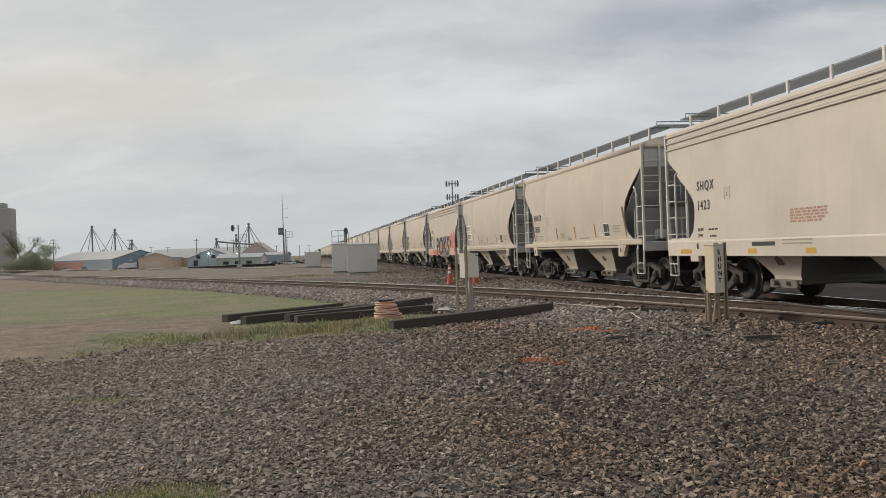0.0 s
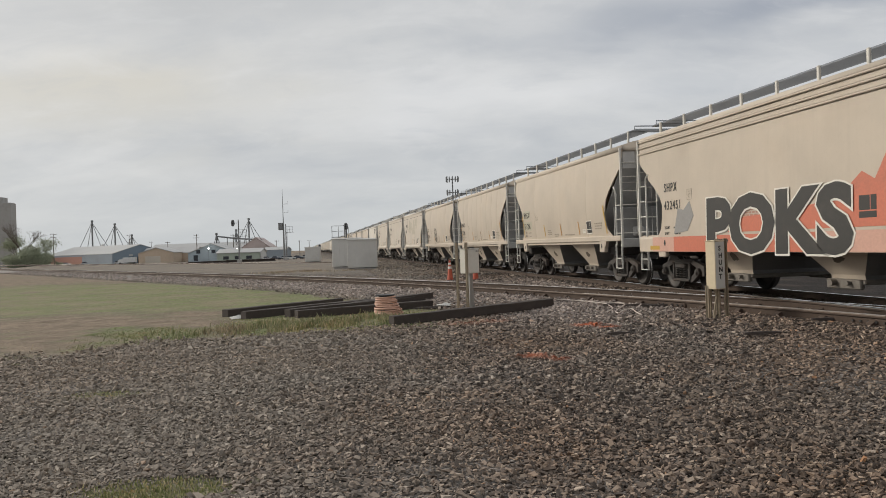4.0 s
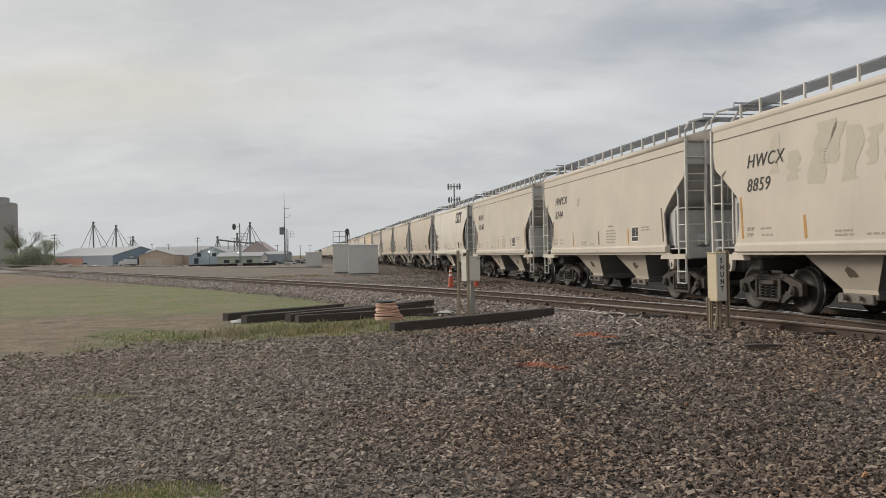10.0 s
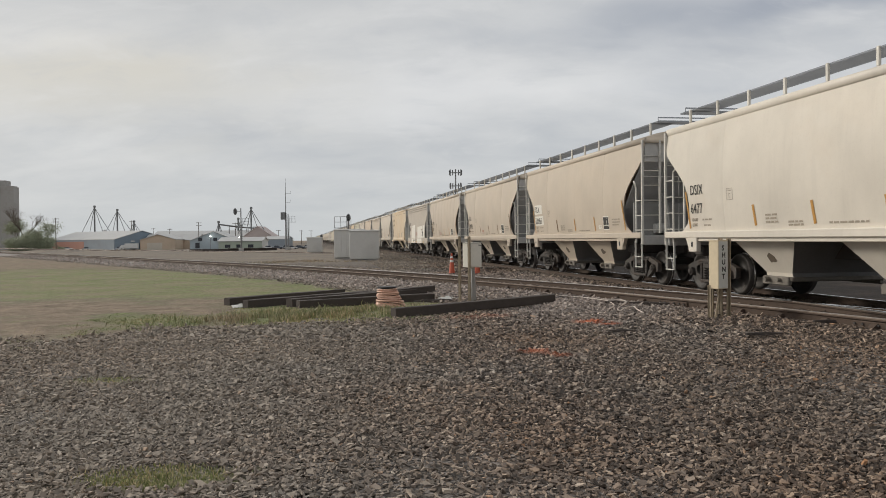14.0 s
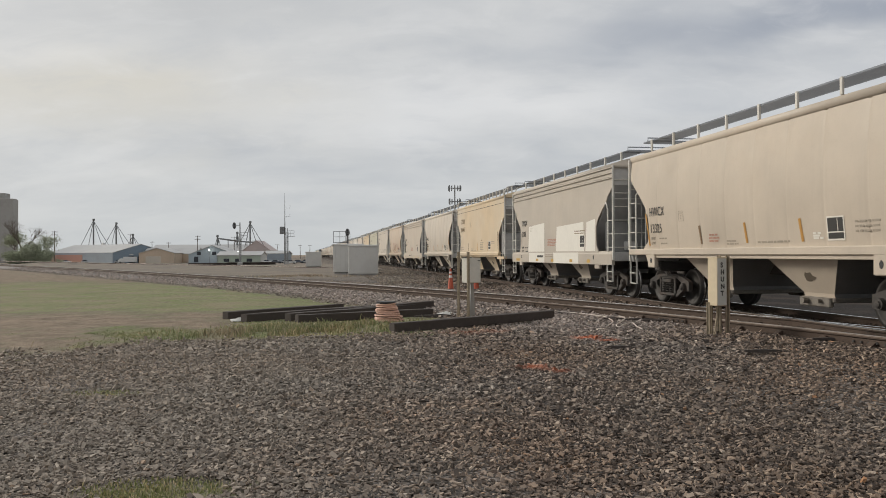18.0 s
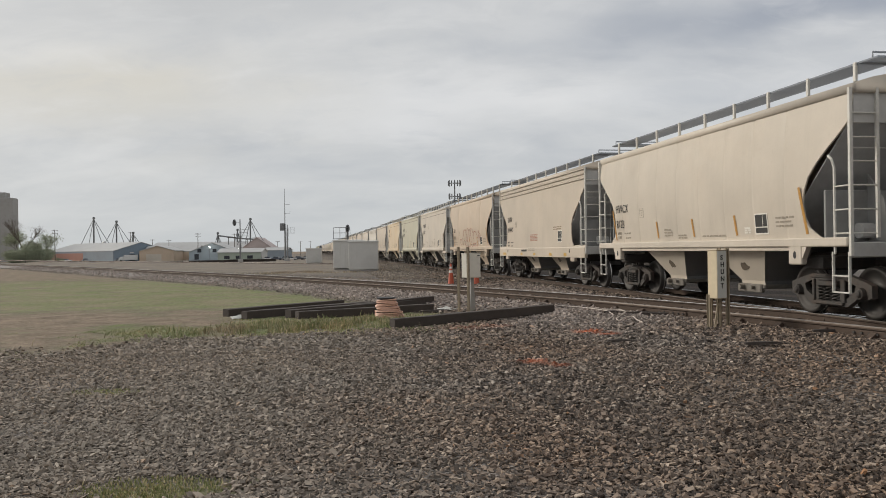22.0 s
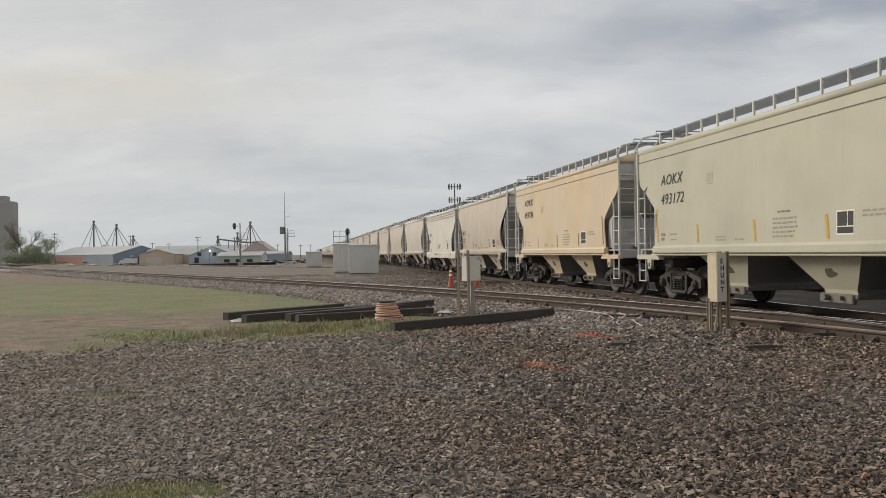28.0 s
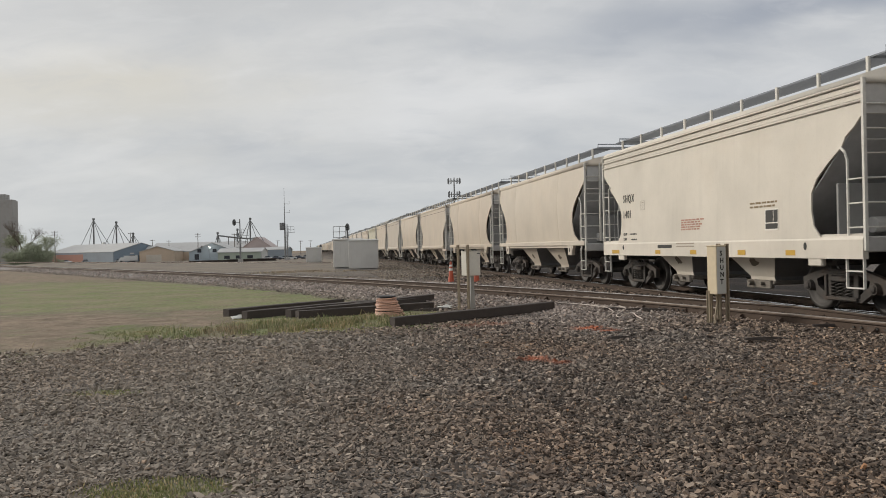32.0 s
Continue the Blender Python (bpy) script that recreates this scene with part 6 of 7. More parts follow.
# long blue-grey hall with an orange bay and a dark blue gable
hall = gabled("storage_hall", "long blue-grey metal hall with pale roof", (-158, 385), 142.1, 64, 29, -2.0, 2.9, 7.0, (WALL_BLUEGREY, WALL_NAVY), ROOF_PALE)
opening(hall, "wall_bay", WALL_ORANGE, (44, 0.32, 2.0), (32, 0.1, 4.0), "faded orange wall bay")
opening(hall, "side_door", WALL_WHITE, (63.2, 0.33, 2.0), (1.2, 0.12, 4.2))
for y in (-9.5, -14.5):
    opening(hall, "gable_door", GLASS_DARK, (-0.02, y, 1.6), (0.1, 3.0, 3.2))
    opening(hall, "gable_window", WALL_WHITE, (-0.02, y, 4.0), (0.1, 2.0, 0.6))
tan = gabled("tan_workshop", "tan metal workshop with a pale garage door", (-142.0, 376), 93, 22, 15.8, -2.1, 2.6, 4.9, (WALL_TAN, WALL_TAN), ROOF_PALE)
opening(tan, "garage_door", DOOR_PALE, (-0.04, -6.3, 1.6), (0.1, 7.0, 3.2))
low = gabled("tan_annex", "low tan metal shed with a grey roof", (-120.5, 392), 178, 26, 12, -2.1, 2.3, 5.0, (WALL_TAN, WALL_TAN), ROOF_PALE)
blue = gabled("blue_shop", "light blue gabled shop with small windows", (-118.8, 376), 92, 20, 21, -2.2, 1.9, 6.0, (WALL_BLUE, WALL_BLUE), ROOF_PALE)
for y, z, w, h in ((-4.5, 4.6, 1.8, 1.6), (-11.5, 4.6, 1.8, 1.6), (-3.2, 1.8, 2.0, 2.6), (-14.5, 1.4, 1.2, 2.8)):
    opening(blue, "shop_window", GLASS_DARK, (-0.04, y, z), (0.12, w, h))
green = gabled("green_shop", "low pale green building with a white fascia", (-99.5, 366), 2, 19, 14, -2.2, 1.4, 3.0, (WALL_GREEN, WALL_WHITE), ROOF_PALE)
for x in (4, 9, 14):
    opening(green, "shop_window", GLASS_DARK, (x, -14.03, 1.5), (2.4, 0.12, 1.4))
gabled("grain_house", "dusty red gabled grain house behind the shops", (-113.5, 456), 94, 28, 15, -2.1, 4.3, 9.6, (WALL_ROSE, WALL_ROSE), WALL_ROSE)
gabled("white_hall", "pale low hall with a long roof far behind", (-112, 470), 178, 60, 20, -2.1, 4.0, 7.6, (WALL_WHITE, WALL_WHITE), ROOF_PALE)
gabled("grey_store", "grey low store building beyond the yard", (-84, 430), 178, 12, 12, -2.1, 2.2, 3.6, (WALL_BLUEGREY, WALL_BLUEGREY), ROOF_PALE)


def yard_lamp(x, y, z):
    t = thing("yard_lamp", "lit white flood lamp on a pole", "yard lamp", pose(x, y, gz(x, y)), group="yard lamps")
    h = z - gz(x, y)
    part("pole", Geo().cyl((0, 0, 0), (0, 0, h), 0.12, 0.08, 8), MAST_GREY, t)
    part("lamp_head", Geo().lathe([(0.08, h - 0.1), (0.32, h + 0.05), (0.36, h + 0.3), (0.2, h + 0.45)], 12), LIT_LAMP, t)


yard_lamp(-109.0, 374.5, 3.7)
yard_lamp(-92.5, 362.0, 2.9)
yard_lamp(-88.0, 365.0, 2.4)


def grain_silo_block():
    t = thing("grain_elevator", "tall weathered concrete grain elevator block", "grain elevator", pose(-252.5, 440, -2.2, 0, 0, 8))
    for i in range(6):
        part("wall_bay", Geo().box((-18.5 + i * 6.6, -1.5 - 0.12 * (i % 2), 17.5), (6.57, 6.0, 35.0), 0.15), CONCRETE, t)
    part("headhouse", Geo().box((2.3, 2, 36.4), (21, 7, 3.6), 0.2), CONCRETE, t)
    part("back_wall", Geo().box((-2, 4.5, 17.5), (36.5, 6, 35), 0.2), CONCRETE, t)


grain_silo_block()


HOIST_STEEL = simple("weathered_hoist_steel", (0.22, 0.23, 0.235), 0.6, 0.3, grain=2, amount=0.2, bump=0)


def elevator_leg(x, y, top, spread, name="grain_hoist"):
    t = thing(name, "dark steel grain elevator leg with guy struts and spouts", "grain hoist", pose(x, y, -2.1), group="grain hoists")
    h = top + 2.1
    part("leg_casing", Geo().box((0, 0, h / 2), (0.75, 0.7, h), 0.05), HOIST_STEEL, t)
    part("head", Geo().box((0.1, 0, h + 0.2), (1.3, 1.1, 1.3), 0.2), HOIST_STEEL, t)
    for a in (-1.0, -0.45, 0.5, 1.0):
        part("spout", Geo().cyl((0, 0, h - 0.4), (a * spread, 2.0, h * 0.36), 0.17, n=8), HOIST_STEEL, t)
    part("bin", Geo().lathe([(3.0, 0), (3.0, h * 0.33), (0.5, h * 0.45)], 18, Matrix.Translation((spread * 0.55, 3, 0))), ROOF_PALE, t)


elevator_leg(-213, 490, 23.2, 9)
elevator_leg(-200, 492, 21.0, 9)
elevator_leg(-191, 495, 14.0, 6)
elevator_leg(-110, 458, 20.0, 8)
elevator_leg(-132, 470, 12.5, 3)
elevator_leg(-123, 480, 14.6, 3)


def conveyor():
    t = thing("conveyor_gallery", "thin steel conveyor gallery between grain legs", "conveyor", pose(0, 0, 0))
    part("gallery", Geo().tube([(-132, 470, 11.3), (-120, 471, 9.6), (-108, 472, 8.6)], 0.5, 6), MAST_GREY, t)
    for x, z in ((-126, 10.3), (-115, 9.0)):
        part("trestle", Geo().cyl((x, 471, -2.1), (x, 471, z), 0.25, n=6), MAST_GREY, t)


conveyor()


# ---- vehicles and stacks in the far yard ----
CAR_WHITE = simple("white_vehicle_paint", (0.62, 0.62, 0.61), 0.35, amount=0.05, bump=0)
CAR_DARK = simple("dark_vehicle_paint", (0.05, 0.06, 0.08), 0.35, amount=0.1, bump=0)
CAR_SILVER = simple("silver_vehicle_paint", (0.36, 0.37, 0.38), 0.35, 0.4, amount=0.1, bump=0)


def parked_car(x, y, rz, paint, label):
    t = thing("parked_car", label, "car", pose(x, y, gz(x, y), 0, 0, rz), group="parked cars")
    g = Geo()
    g.loft([[(-2.2, -.85, .35), (2.2, -.85, .35), (2.2, .85, .35), (-2.2, .85, .35)], [(-2.25, -.88, .7), (2.25, -.88, .7), (2.25, .88, .7), (-2.25, .88, .7)], [(-2.1, -.8, .95), (2.0, -.8, .95), (2.0, .8, .95), (-2.1, .8, .95)]])
    part("body", g, paint, t)
    part("cabin", Geo().loft([[(-1.7, -.78, .95), (1.0, -.78, .95), (1.0, .78, .95), (-1.7, .78, .95)], [(-1.2, -.62, 1.5), (.4, -.62, 1.5), (.4, .62, 1.5), (-1.2, .62, 1.5)]]), GLASS_DARK, t)
    for a in (-1.35, 1.35):
        for b in (-.8, .8):
            part("wheel", Geo().cyl((a, b - .1, .33), (a, b + .1, .33), .33, n=14), BLACK_RUBBER, t)


def box_truck(x, y, rz):
    t = thing("box_truck", "white box truck parked beside the hall", "truck", pose(x, y, gz(x, y), 0, 0, rz))
    part("cargo_box", Geo().box((1.2, 0, 1.9), (5.6, 2.3, 2.3), 0.06), CAR_WHITE, t)
    part("cab", Geo().loft([[(-3.9, -1, .5), (-1.7, -1, .5), (-1.7, 1, .5), (-3.9, 1, .5)], [(-3.9, -1, 1.4), (-1.7, -1, 1.4), (-1.7, 1, 1.4), (-3.9, 1, 1.4)], [(-3.1, -.9, 2.3), (-1.7, -.9, 2.3), (-1.7, .9, 2.3), (-3.1, .9, 2.3)]]), CAR_WHITE, t)
    part("windscreen", Geo().box((-3.5, 0, 1.85), (0.1, 1.7, 0.7), 0.02, Matrix.Rotation(0, 4, "Y")), GLASS_DARK, t)
    for a in (-2.9, 2.6):
        for b in (-.95, .95):
            part("wheel", Geo().cyl((a, b - .14, .45), (a, b + .14, .45), .45, n=14), BLACK_RUBBER, t)


box_truck(-144.5, 368, 4)
for sx, Y, rz, pt, lb in ((-0.403, 372, 10, CAR_SILVER, "silver car parked at the hall"), (-0.372, 380, 80, CAR_DARK, "dark car parked at the hall"), (-0.469, 395, 0, CAR_WHITE, "white car parked by the trees"),
                          (-0.444, 400, 5, CAR_SILVER, "silver car parked by the hall"), (-0.2185, 345, 8, CAR_WHITE, "white car in the yard"), (-0.2075, 340, -6, CAR_DARK, "dark car in the yard"),
                          (-0.196, 350, 3, CAR_SILVER, "silver car in the yard"), (-0.190, 330, 12, CAR_WHITE, "white car in the yard"), (-0.180, 345, -10, CAR_DARK, "dark car in the yard"), (-0.170, 350, 0, CAR_WHITE, "white car in the yard"), (-0.166, 330, 60, CAR_DARK, "dark car in the yard")):
    parked_car(sx * Y, Y, rz, pt, lb)


def tie_stack(x, y, l, rz):
    t = thing("tie_stack", "long low stack of dark ties along the far track", "tie stack", pose(x, y, gz(x, y), 0, 0, rz), group="tie stacks")
    for j in range(3):
        for i in range(int(l / 2.7)):
            part("railroad_tie", TIES[(i + j) % 3], None, t, at=pose(i * 2.7, (j % 2) * 0.26, 0.09 + 0.18 * j))


for sx, Y, l in ((-0.345, 190, 8), (-0.310, 176, 16), (-0.262, 160, 13), (-0.225, 150, 5)):
    tie_stack(sx * Y, Y, l, -39 + 90 - 12)


# ---- trees ----
BARK = simple("grey_tree_bark", (0.13, 0.105, 0.085), 0.9, grain=8, amount=0.4, bump=0.5)
LEAF = Mat("spring_leaves", (0.13, 0.15, 0.06), 0.7)
LEAF.paint(LEAF.mix(LEAF.island(), (0.22, 0.245, 0.16), (0.38, 0.405, 0.285)))
LEAF = LEAF.m


def branches(g, p, d, length, rad, depth, rnd, tips):
    q = p + d * length
    g.cyl(p, q, rad, rad * 0.68, 5 if depth < 3 else 4, False)
    if depth == 0:
        tips.append(q)
        return
    for _ in range(3 if depth > 2 else rnd.choice((2, 3))):
        v = (d + Vector((rnd.uniform(-1, 1), rnd.uniform(-1, 1), rnd.uniform(-0.25, 0.7))) * 0.62).normalized()
        branches(g, q - d * length * rnd.uniform(0, 0.25), v, length * rnd.uniform(0.62, 0.85), rad * 0.62, depth - 1, rnd, tips)


def tree(x, y, h, seed, leaves, label, depth=5, stems=1):
    rnd = random.Random(seed)
    t = thing("tree", label, "tree", pose(x, y, gz(x, y) - 0.1), group="trees by the grain elevator")
    g = Geo()
    tips = []
    if stems == 1:
        branches(g, Vector((0, 0, 0)), Vector((rnd.uniform(-.05, .05), 0, 1)).normalized(), h * 0.26, h * 0.015, depth, rnd, tips)
    for _ in range(stems if stems > 1 else 0):
        a, lean = rnd.uniform(0, 6.28), rnd.uniform(0.15, 0.8)
        branches(g, Vector((math.cos(a), math.sin(a), 0)) * h * 0.1, Vector((math.cos(a) * lean, math.sin(a) * lean, 1)).normalized(), h * rnd.uniform(0.12, 0.24), h * 0.012, depth - 1, rnd, tips)
    part("trunk", g, BARK, t)
    if leaves:
        vs, fs = [], []
        for p in tips:
            for _ in range(leaves):
                q = p * rnd.uniform(0.3, 1.0) if stems > 1 else p
                c = q + Vector((rnd.gauss(0, 1), rnd.gauss(0, 1), rnd.gauss(0, 0.8))) * h * 0.07
                s = h * rnd.uniform(0.010, 0.022)
                a = Vector((rnd.uniform(-1, 1), rnd.uniform(-1, 1), rnd.uniform(-1, 1))).normalized()
                b = a.orthogonal().normalized()
                k = len(vs)
                vs += [tuple(c + a * s), tuple(c + b * s * 0.6), tuple(c - a * s), tuple(c - b * s * 0.6)]
                fs.append((k, k + 1, k + 2, k + 3))
        me = bpy.data.meshes.new("crown")
        me.from_pydata(vs, [], fs)
        me.materials.append(LEAF)
        part("crown", me, None, t, "thin spring foliage")


tree(-174.0, 334, 22, 1, 0, "tall bare grey tree beside the elevator", 6)
tree(-168.0, 338, 14, 2, 7, "half-bare tree with thin spring leaves", 5)
tree(-168.0, 325, 15.0, 3, 60, "bushy tree with fresh green leaves", 5, 5)
tree(-163.5, 328, 13.0, 4, 60, "bushy tree with fresh green leaves", 5, 5)
tree(-171.5, 322, 10.0, 5, 50, "bushy tree with fresh green leaves", 5, 5)
tree(-159.5, 334, 4.5, 6, 26, "low green bush by the white car", 5, 5)
tree(-180.0, 340, 17, 7, 12, "half-bare tree with thin spring leaves", 5)
for i, (sx, Y, h) in enumerate(((-0.158, 560, 7), (-0.150, 580, 6), (-0.205, 520, 8), (-0.192, 540, 7), (-0.248, 395, 5), (-0.243, 392, 4.5), (-0.138, 600, 6))):
    tree(sx * Y, Y, h, 20 + i, 14, "low far tree in early leaf", 4)


# ---- joint bars and bolts on the near rail ----
def joint_bars():
    side = bpy.data.objects["rail_siding_near"]
    line = offset_line(SIDING, -GAUGE)
    for y0 in (12.6, 17.4, 22.5, 30.0):
        x, y, h = min(line, key=lambda q: abs(q[1] - y0))
        bar = part("joint_bar", Geo().box((-0.03, 0, 0.072), (0.035, 0.92, 0.10), 0.012), RAIL_SIDE, side, "rusty bolted joint bar", pose(x, y, ZR - 0.175, 0, 0, math.degrees(h)))
        for k in range(6):
            part("bolt", Geo().cyl((-0.075, -0.38 + k * 0.152, 0.075), (-0.04, -0.38 + k * 0.152, 0.075), 0.022, n=6), TRUCK, bar)
    for k, (x, y, h) in enumerate(line):
        if 10.5 < y < 24 and k % 2 == 0:
            part("rail_brace", Geo().prism([(-0.20, 0.0), (-0.02, 0.0), (-0.02, 0.10), (-0.06, 0.10)], "y", -0.06, 0.06), RAIL_SIDE, side, at=pose(x, y, ZR - 0.172, 0, 0, math.degrees(h)))


joint_bars()


# ---- loose stones ----
def stone_material():
    m = Mat("crushed_stone", (0.2, 0.18, 0.165), 0.85, 0, 0.3)
    v = m.coords()
    isl = m.island()
    zone = m.noise(0.22, 3, 0.5, v)
    fine = m.noise(60, 4, 0.6, v)
    c = m.ramp(isl, [(0.0, (0.034, 0.029, 0.027)), (0.25, (0.084, 0.073, 0.066)), (0.45, (0.162, 0.141, 0.127)), (0.65, (0.235, 0.205, 0.183)), (0.82, (0.295, 0.250, 0.210)), (0.93, (0.36, 0.325, 0.285)), (0.99, (0.48, 0.445, 0.40)), (1.0, (0.38, 0.23, 0.13))])
    warm = m.mix(1.0, c, (1.15, 0.975, 0.84), "MULTIPLY")
    c = m.mix(m.band(zone, 0.36, 0.60), c, warm)
    # drier, dustier stone towards the lawn
    xyz = m.N.new("ShaderNodeSeparateXYZ")
    m.L.new(v, xyz.inputs[0])
    edge = m.op("ADD", m.op("MULTIPLY", xyz.outputs[0], -1.0), m.op("MULTIPLY", m.noise(0.35, 3, 0.5, v), 3.0))
    clampn = m.N.new("ShaderNodeClamp")
    m.L.new(m.band(edge, 0.8, 4.2), clampn.inputs[0])
    c = m.mix(m.op("MULTIPLY", clampn.outputs[0], 0.52), c, (0.37, 0.325, 0.268))
    # darker, browner stone towards the right, strongest at the front
    right_side = m.N.new("ShaderNodeClamp")
    m.L.new(m.band(m.op("ADD", xyz.outputs[0], m.op("MULTIPLY", m.noise(0.5, 3, 0.5, v), 3.0)), 1.6, 4.2), right_side.inputs[0])
    front = m.N.new("ShaderNodeClamp")
    m.L.new(m.band(xyz.outputs[1], 13.0, 9.0), front.inputs[0])
    c = m.mix(m.op("MULTIPLY", m.op("MULTIPLY", right_side.outputs[0], front.outputs[0]), 0.45), c, m.mix(1.0, c, (0.68, 0.575, 0.47), "MULTIPLY"))
    c = m.mix(0.12, c, m.mix(fine, (0.10, 0.09, 0.08), (0.30, 0.275, 0.25)))
    c = m.mix(m.op("MULTIPLY", m.attr("pale"), 0.75), c, m.mix(isl, (0.19, 0.160, 0.145), (0.54, 0.465, 0.42)))
    # stones take the same painted train shade, and the siding's brown
    c = m.mix(m.attr("shade_and_brown"), c, (0.065, 0.048, 0.037))
    # sprayed orange survey marks
    for (x, y), r, k in (((2.72, 15.45), 0.45, 0.95), ((2.95, 14.9), 0.3, 0.8), ((1.25, 11.6), 0.34, 0.7), ((1.55, 11.2), 0.28, 0.6), ((0.35, 16.6), 0.6, 0.3), ((1.0, 16.9), 0.5, 0.3)):
        d = m.N.new("ShaderNodeVectorMath")
        d.operation = "DISTANCE"
        m.L.new(v, d.inputs[0])
        d.inputs[1].default_value = (x, y, 0.08)
        spot = m.op("MULTIPLY", m.band(m.op("ADD", d.outputs["Value"], m.op("MULTIPLY", m.noise(4, 3, 0.6, v), r)), r * 1.4, r * 0.6), k)
        n = m.N.new("ShaderNodeClamp")
        m.L.new(spot, n.inputs[0])
        c = m.mix(n.outputs[0], c, (0.55, 0.17, 0.085))
    m.paint(c)
    m.bump(fine, 0.5, 0.004)
    return m.m


def stones():
    rs = np.random.RandomState(7)
    box = np.array([(a, b, c) for a in (-1, 1) for b in (-1, 1) for c in (-1, 1)], float) * 0.72
    tri = np.array([(0, 1, 3), (0, 3, 2), (4, 6, 7), (4, 7, 5), (0, 4, 5), (0, 5, 1), (2, 3, 7), (2, 7, 6), (0, 2, 6), (0, 6, 4), (1, 5, 7), (1, 7, 3)])
    kinds = []
    for _ in range(24):
        k = box * (1 + rs.uniform(-0.30, 0.25, (8, 1))) + rs.uniform(-0.34, 0.34, (8, 3))
        kinds.append(k * np.array([rs.uniform(1.0, 1.5), rs.uniform(0.60, 1.0), rs.uniform(0.22, 0.50)]))
    kinds = np.array(kinds)
    P, S = [], []
    for y0, y1, gap, lo, hi in ((4.2, 8.2, 0.030, 0.011, 0.031), (8.2, 13.0, 0.040, 0.014, 0.036), (13.0, 20.0, 0.056, 0.022, 0.048), (20.0, 34.0, 0.092, 0.030, 0.062), (34.0, 55.0, 0.15, 0.032, 0.07), (55.0, 100.0, 0.28, 0.05, 0.09)):
        yy = np.arange(y0, y1, gap)
        half = y1 * 0.60 + 0.6
        xx = np.arange(-half, half, gap)
        X, Y = np.meshgrid(xx, yy)
        X = (X + rs.uniform(-0.5, 0.5, X.shape) * gap * 1.25).ravel()
        Y = (Y + rs.uniform(-0.5, 0.5, Y.shape) * gap * 1.25).ravel()
        keep = np.abs(X) < Y * 0.60 + 0.6
        X, Y = X[keep], Y[keep]
        g, d, s = grass_cover(X, Y)
        dm = X * NRM.x + Y * NRM.y - LAT
        ds = dist_to(SID_XY, X, Y, 2)
        bare = np.clip(g + d + s, 0, 1)
        keep = rs.uniform(0, 1, X.shape) > bare ** 1.1
        keep &= dm < 1.6
        if y0 >= 20:
            keep &= (ds < 4.5) | (np.abs(dm) < 6.5)
        X, Y = X[keep], Y[keep]
        P.append(np.stack([X, Y], 1))
        S.append(lo + (hi - lo) * rs.beta(1.1, 2.2, len(X)))
    P, S = np.concatenate(P), np.concatenate(S)
    # keep the rails' heads and the loose ties clear
    dm = np.abs(P[:, 0] * NRM.x + P[:, 1] * NRM.y - LAT)
    ds = dist_to(SID_XY, P[:, 0], P[:, 1], 1)
    ok = (np.abs(dm - GAUGE) > 0.09) & (np.abs(ds - GAUGE) > 0.10)
    P, S = P[ok], S[ok]
    n = len(P)
    Z = ground_z(P[:, 0], P[:, 1])
    V = kinds[rs.randint(0, len(kinds), n)] * S[:, None, None]
    q = rs.normal(size=(n, 4)) * np.array([1.0, 0.26, 0.26, 1.0])
    q /= np.linalg.norm(q, axis=1)[:, None]
    w, x, y, z = q.T
    R = np.stack([1 - 2 * (y * y + z * z), 2 * (x * y - z * w), 2 * (x * z + y * w), 2 * (x * y + z * w), 1 - 2 * (x * x + z * z), 2 * (y * z - x * w), 2 * (x * z - y * w), 2 * (y * z + x * w), 1 - 2 * (x * x + y * y)], 1).reshape(n, 3, 3)
    V = np.einsum("nij,nkj->nki", R, V)
    lift = S * rs.uniform(-0.35, 0.95, n)
    V += np.stack([P[:, 0], P[:, 1], Z + lift], 1)[:, None, :]
    F = (tri[None] + 8 * np.arange(n)[:, None, None]).reshape(-1)
    me = bpy.data.meshes.new("crushed_stone")
    me.vertices.add(8 * n)
    me.vertices.foreach_set("co", V.astype(np.float32).ravel())
    me.loops.add(len(F))
    me.loops.foreach_set("vertex_index", F.astype(np.int32))
    me.polygons.add(12 * n)
    me.polygons.foreach_set("loop_start", np.arange(0, 36 * n, 3, dtype=np.int32))
    me.update(calc_edges=True)
    me.shade_flat()
    pale, shade_and_brown = bed_tone(P[:, 0], P[:, 1])
    for name, val in (("pale", pale), ("shade_and_brown", shade_and_brown)):
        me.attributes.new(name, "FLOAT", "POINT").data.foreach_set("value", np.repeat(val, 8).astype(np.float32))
    me.materials.append(stone_material())
    tagged(new("crushed_stone", me), "loose grey and brown crushed stone", "gravel", kind="stuff")


stones()


# ---- grass ----
def grass_material():
    m = Mat("spring_grass", (0.1, 0.13, 0.05), 0.8, 0, 0.2)
    v = m.coords()
    c = m.ramp(m.island(), [(0.0, (0.13, 0.17, 0.07)), (0.5, (0.24, 0.28, 0.13)), (0.8, (0.36, 0.36, 0.20)), (1.0, (0.50, 0.44, 0.30))])
    dry = m.mix(1.0, c, (1.4, 1.14, 1.1), "MULTIPLY")
    c = m.mix(m.band(m.noise(0.6, 3, 0.5, v), 0.42, 0.66), c, dry)
    m.paint(m.mix(m.attr("straw"), c, m.mix(m.island(), (0.22, 0.175, 0.13), (0.46, 0.37, 0.27))))
    return m.m


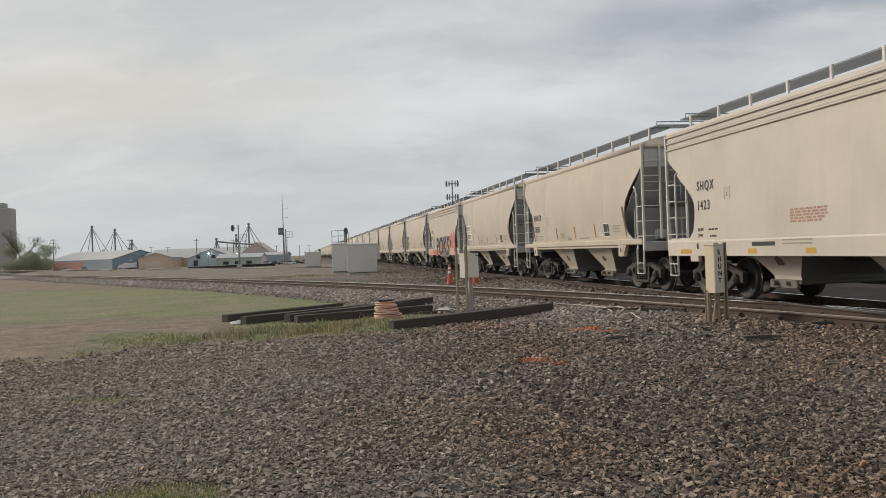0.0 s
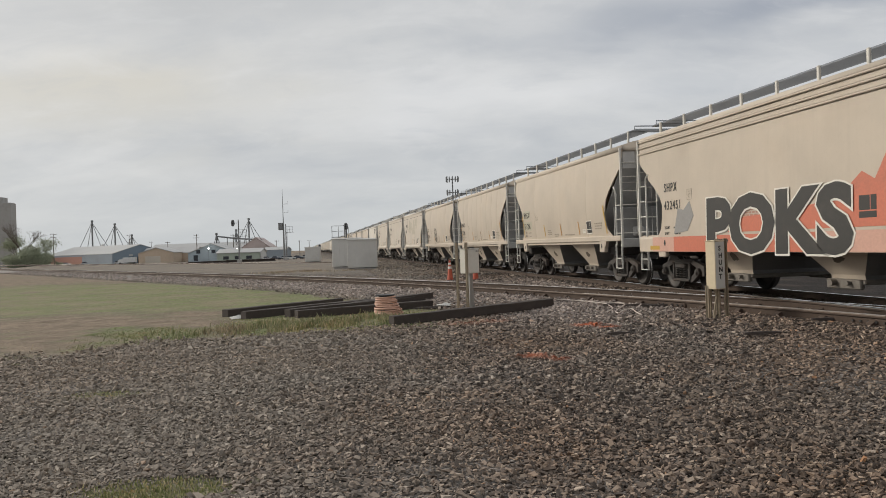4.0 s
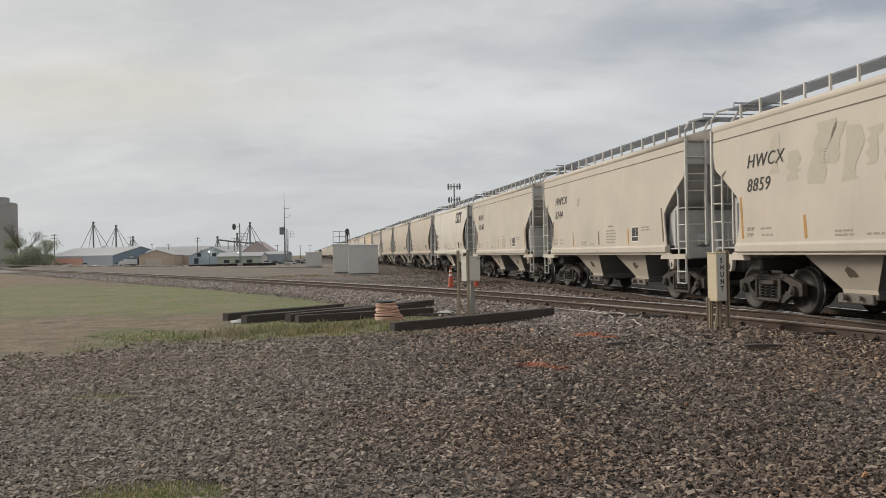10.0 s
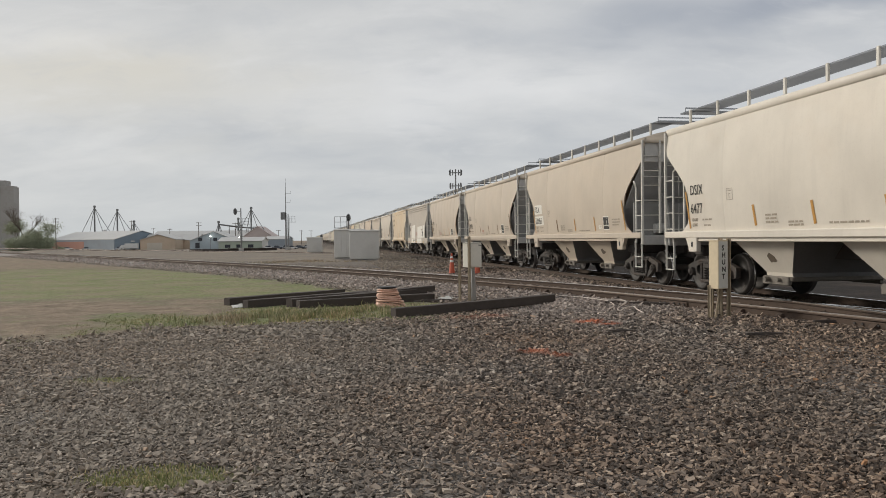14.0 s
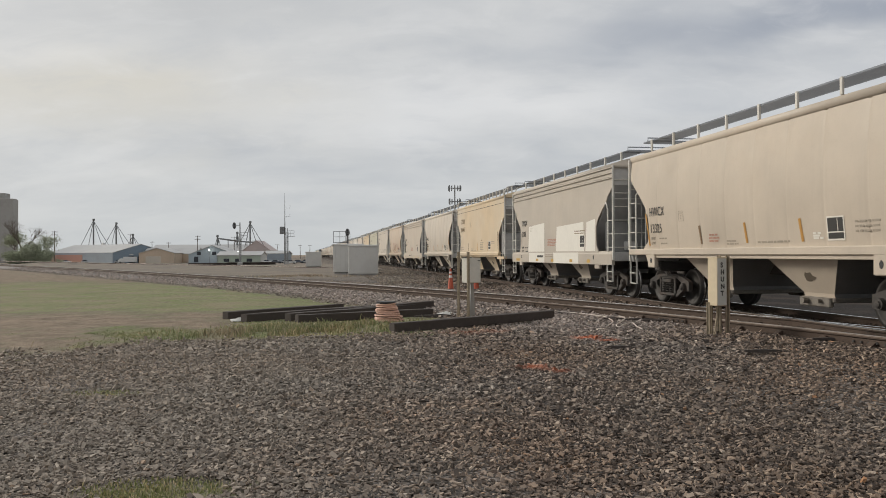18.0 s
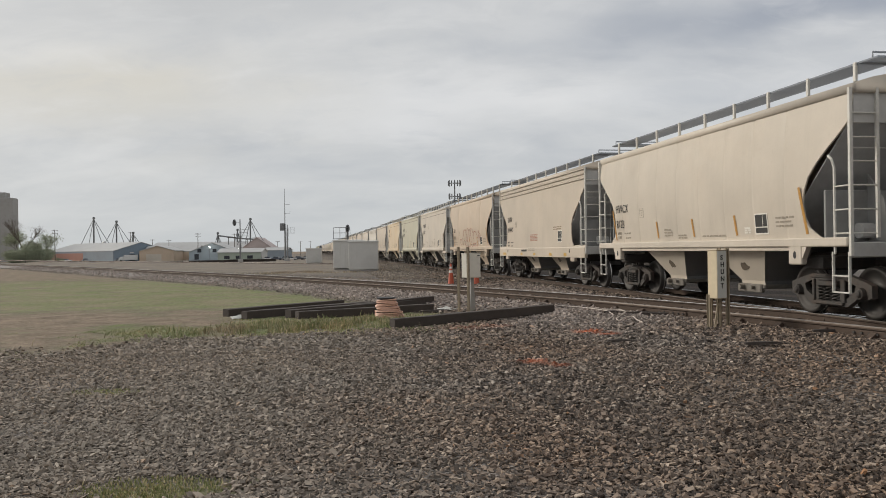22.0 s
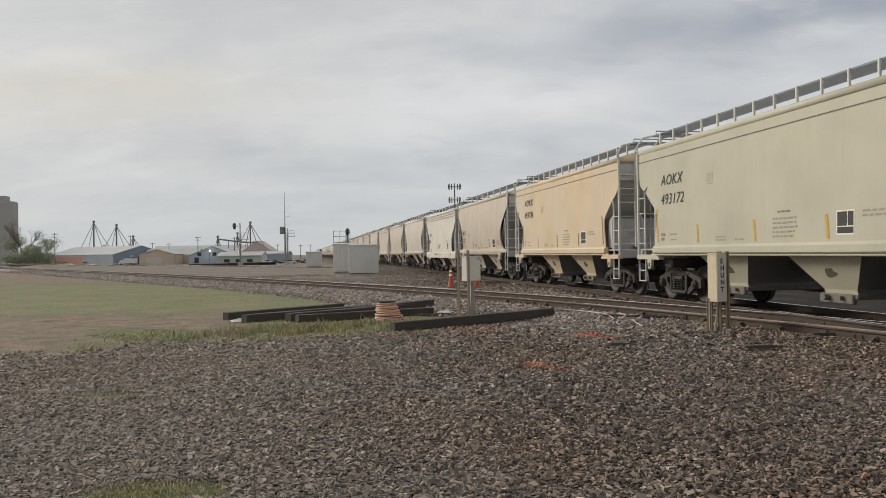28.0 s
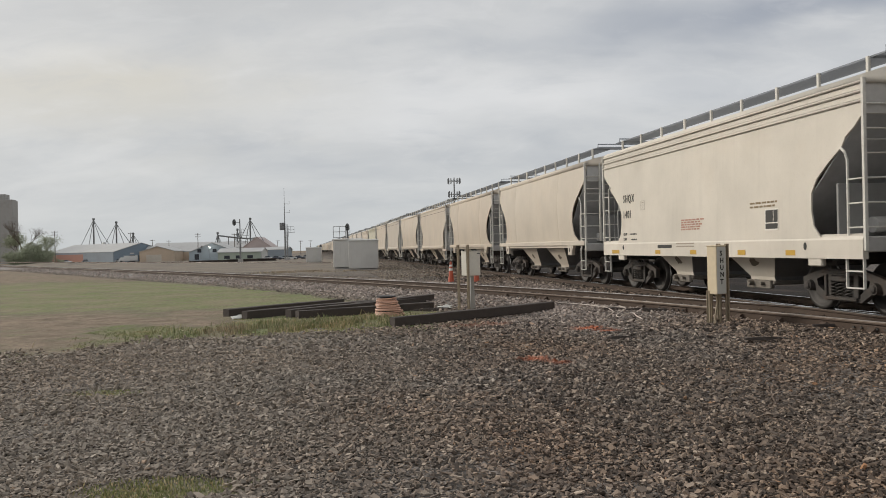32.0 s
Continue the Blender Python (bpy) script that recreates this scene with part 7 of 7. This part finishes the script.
def blades():
    rs = np.random.RandomState(12)
    out, hs = [], []
    n = 900000
    Y = 5 + 80 * rs.uniform(0, 1, n) ** 1.45
    X = rs.uniform(-1, 1, n) * (Y * 0.60 + 1)
    X = np.where(Y < 12, rs.uniform(-6.5, 0.2, n), X)
    g, d, s = grass_cover(X, Y)
    keep = rs.uniform(0, 1, n) < g ** 1.5 * (0.42 + 0.5 * smooth01(soft_noise(X, Y, 0.9, 51), -0.2, 0.5)) * smooth01(Y, 22, 18.5) + d * 0.04 * smooth01(Y, 22, 18)
    X, Y = X[keep], Y[keep]
    H = rs.uniform(0.010, 0.032, len(X)) * (0.8 + 0.008 * Y) * (1 - 0.5 * grass_cover(X, Y)[1])
    # taller dry tufts round the tie pile
    k = 9000
    tx = rs.normal(-2.9, 1.25, k)
    ty = 17.6 + 0.42 * (tx + 2.9) + rs.normal(0, 0.62, k)
    ok = (soft_noise(tx, ty, 0.7, 31) > 0.06)
    near_tie = np.abs((ty - 17.02) - (tx + 1.15) * 0.595) < 0.3
    ok &= ~((tx > -1.2) & near_tie) & (tx < -0.2)
    X, Y = np.concatenate([X, tx[ok]]), np.concatenate([Y, ty[ok]])
    H = np.concatenate([H, rs.uniform(0.05, 0.17, ok.sum())])
    # dry grass round the feet of the sheds
    k = 2600
    fx, fy = rs.normal(-9.5, 2.6, k), rs.normal(58.5, 1.5, k)
    ok = (soft_noise(fx, fy, 1.6, 41) > 0.0) & ((np.abs(fx + 6.8) > 2.2) | (fy < 57.8))
    X, Y, H = np.concatenate([X, fx[ok]]), np.concatenate([Y, fy[ok]]), np.concatenate([H, rs.uniform(0.04, 0.13, ok.sum())])
    n = len(X)
    Z = ground_z(X, Y)
    a = rs.uniform(0, 6.283, n)
    w = 0.0035 + 0.00032 * Y * rs.uniform(0.7, 1.3, n)
    lx, ly = rs.normal(0, 0.35, n) * H, rs.normal(0, 0.35, n) * H
    b1 = np.stack([X - np.cos(a) * w, Y - np.sin(a) * w, Z - 0.005], 1)
    b2 = np.stack([X + np.cos(a) * w, Y + np.sin(a) * w, Z - 0.005], 1)
    m1 = np.stack([X + lx * 0.35 - np.cos(a) * w * 0.7, Y + ly * 0.35 - np.sin(a) * w * 0.7, Z + H * 0.6], 1)
    m2 = np.stack([X + lx * 0.35 + np.cos(a) * w * 0.7, Y + ly * 0.35 + np.sin(a) * w * 0.7, Z + H * 0.6], 1)
    tp = np.stack([X + lx, Y + ly, Z + H], 1)
    V = np.stack([b1, b2, m2, m1, tp], 1).reshape(-1, 3)
    F = (np.array([0, 1, 2, 0, 2, 3, 3, 2, 4])[None] + 5 * np.arange(n)[:, None]).reshape(-1)
    me = bpy.data.meshes.new("grass")
    me.vertices.add(len(V))
    me.vertices.foreach_set("co", V.astype(np.float32).ravel())
    me.loops.add(len(F))
    me.loops.foreach_set("vertex_index", F.astype(np.int32))
    me.polygons.add(len(F) // 3)
    me.polygons.foreach_set("loop_start", np.arange(0, len(F), 3, dtype=np.int32))
    me.update(calc_edges=True)
    tuft = 0.55 * ((H > 0.05) & (Y < 22)) * rs.uniform(0, 1, n)
    straw = np.clip(np.maximum(np.maximum(tuft, grass_cover(X, Y)[2]), 0.75 * ((grass_cover(X, Y)[1] > 0.5) | (Y > 50))), 0, 1)
    me.attributes.new("straw", "FLOAT", "POINT").data.foreach_set("value", np.repeat(straw, 5).astype(np.float32))
    me.materials.append(grass_material())
    tagged(new("grass", me), "short spring grass with dry tufts", "grass", kind="stuff")


blades()


# ---- what moves ----
def motions():
    stops = [(float(t), train_run(t)) for t in range(0, 33)]
    for k, car in TRAIN.items():
        rows = []
        for t, run in stops:
            p = main_pt(FIRST_GAP + PITCH * (k - 0.5) + SLACK.get(k, 0.0) - run, 0, ZR)
            rows.append((t, pose(p.x, p.y, p.z, 0, 0, 9.828)))
        walk(car, rows)
    # every wheelset rolls with the train; equal places on the cars share one set of keys
    steps = [i / 15 for i in range(481)]
    keyed = {}
    for car in TRAIN.values():
        for ob in car.children:
            if not ob.name.startswith("wheelset"):
                continue
            y = ob.location.y
            if round(y, 2) not in keyed:
                walk(ob, [(t, pose(0, y, 0.457) @ Matrix.Rotation(train_run(t) / 0.457, 4, "X")) for t in steps])
                keyed[round(y, 2)] = (ob.animation_data.action, ob.animation_data.action_slot)
            else:
                ob.rotation_mode = "QUATERNION"
                ob.animation_data_create()
                ob.animation_data.action, ob.animation_data.action_slot = keyed[round(y, 2)]


motions()
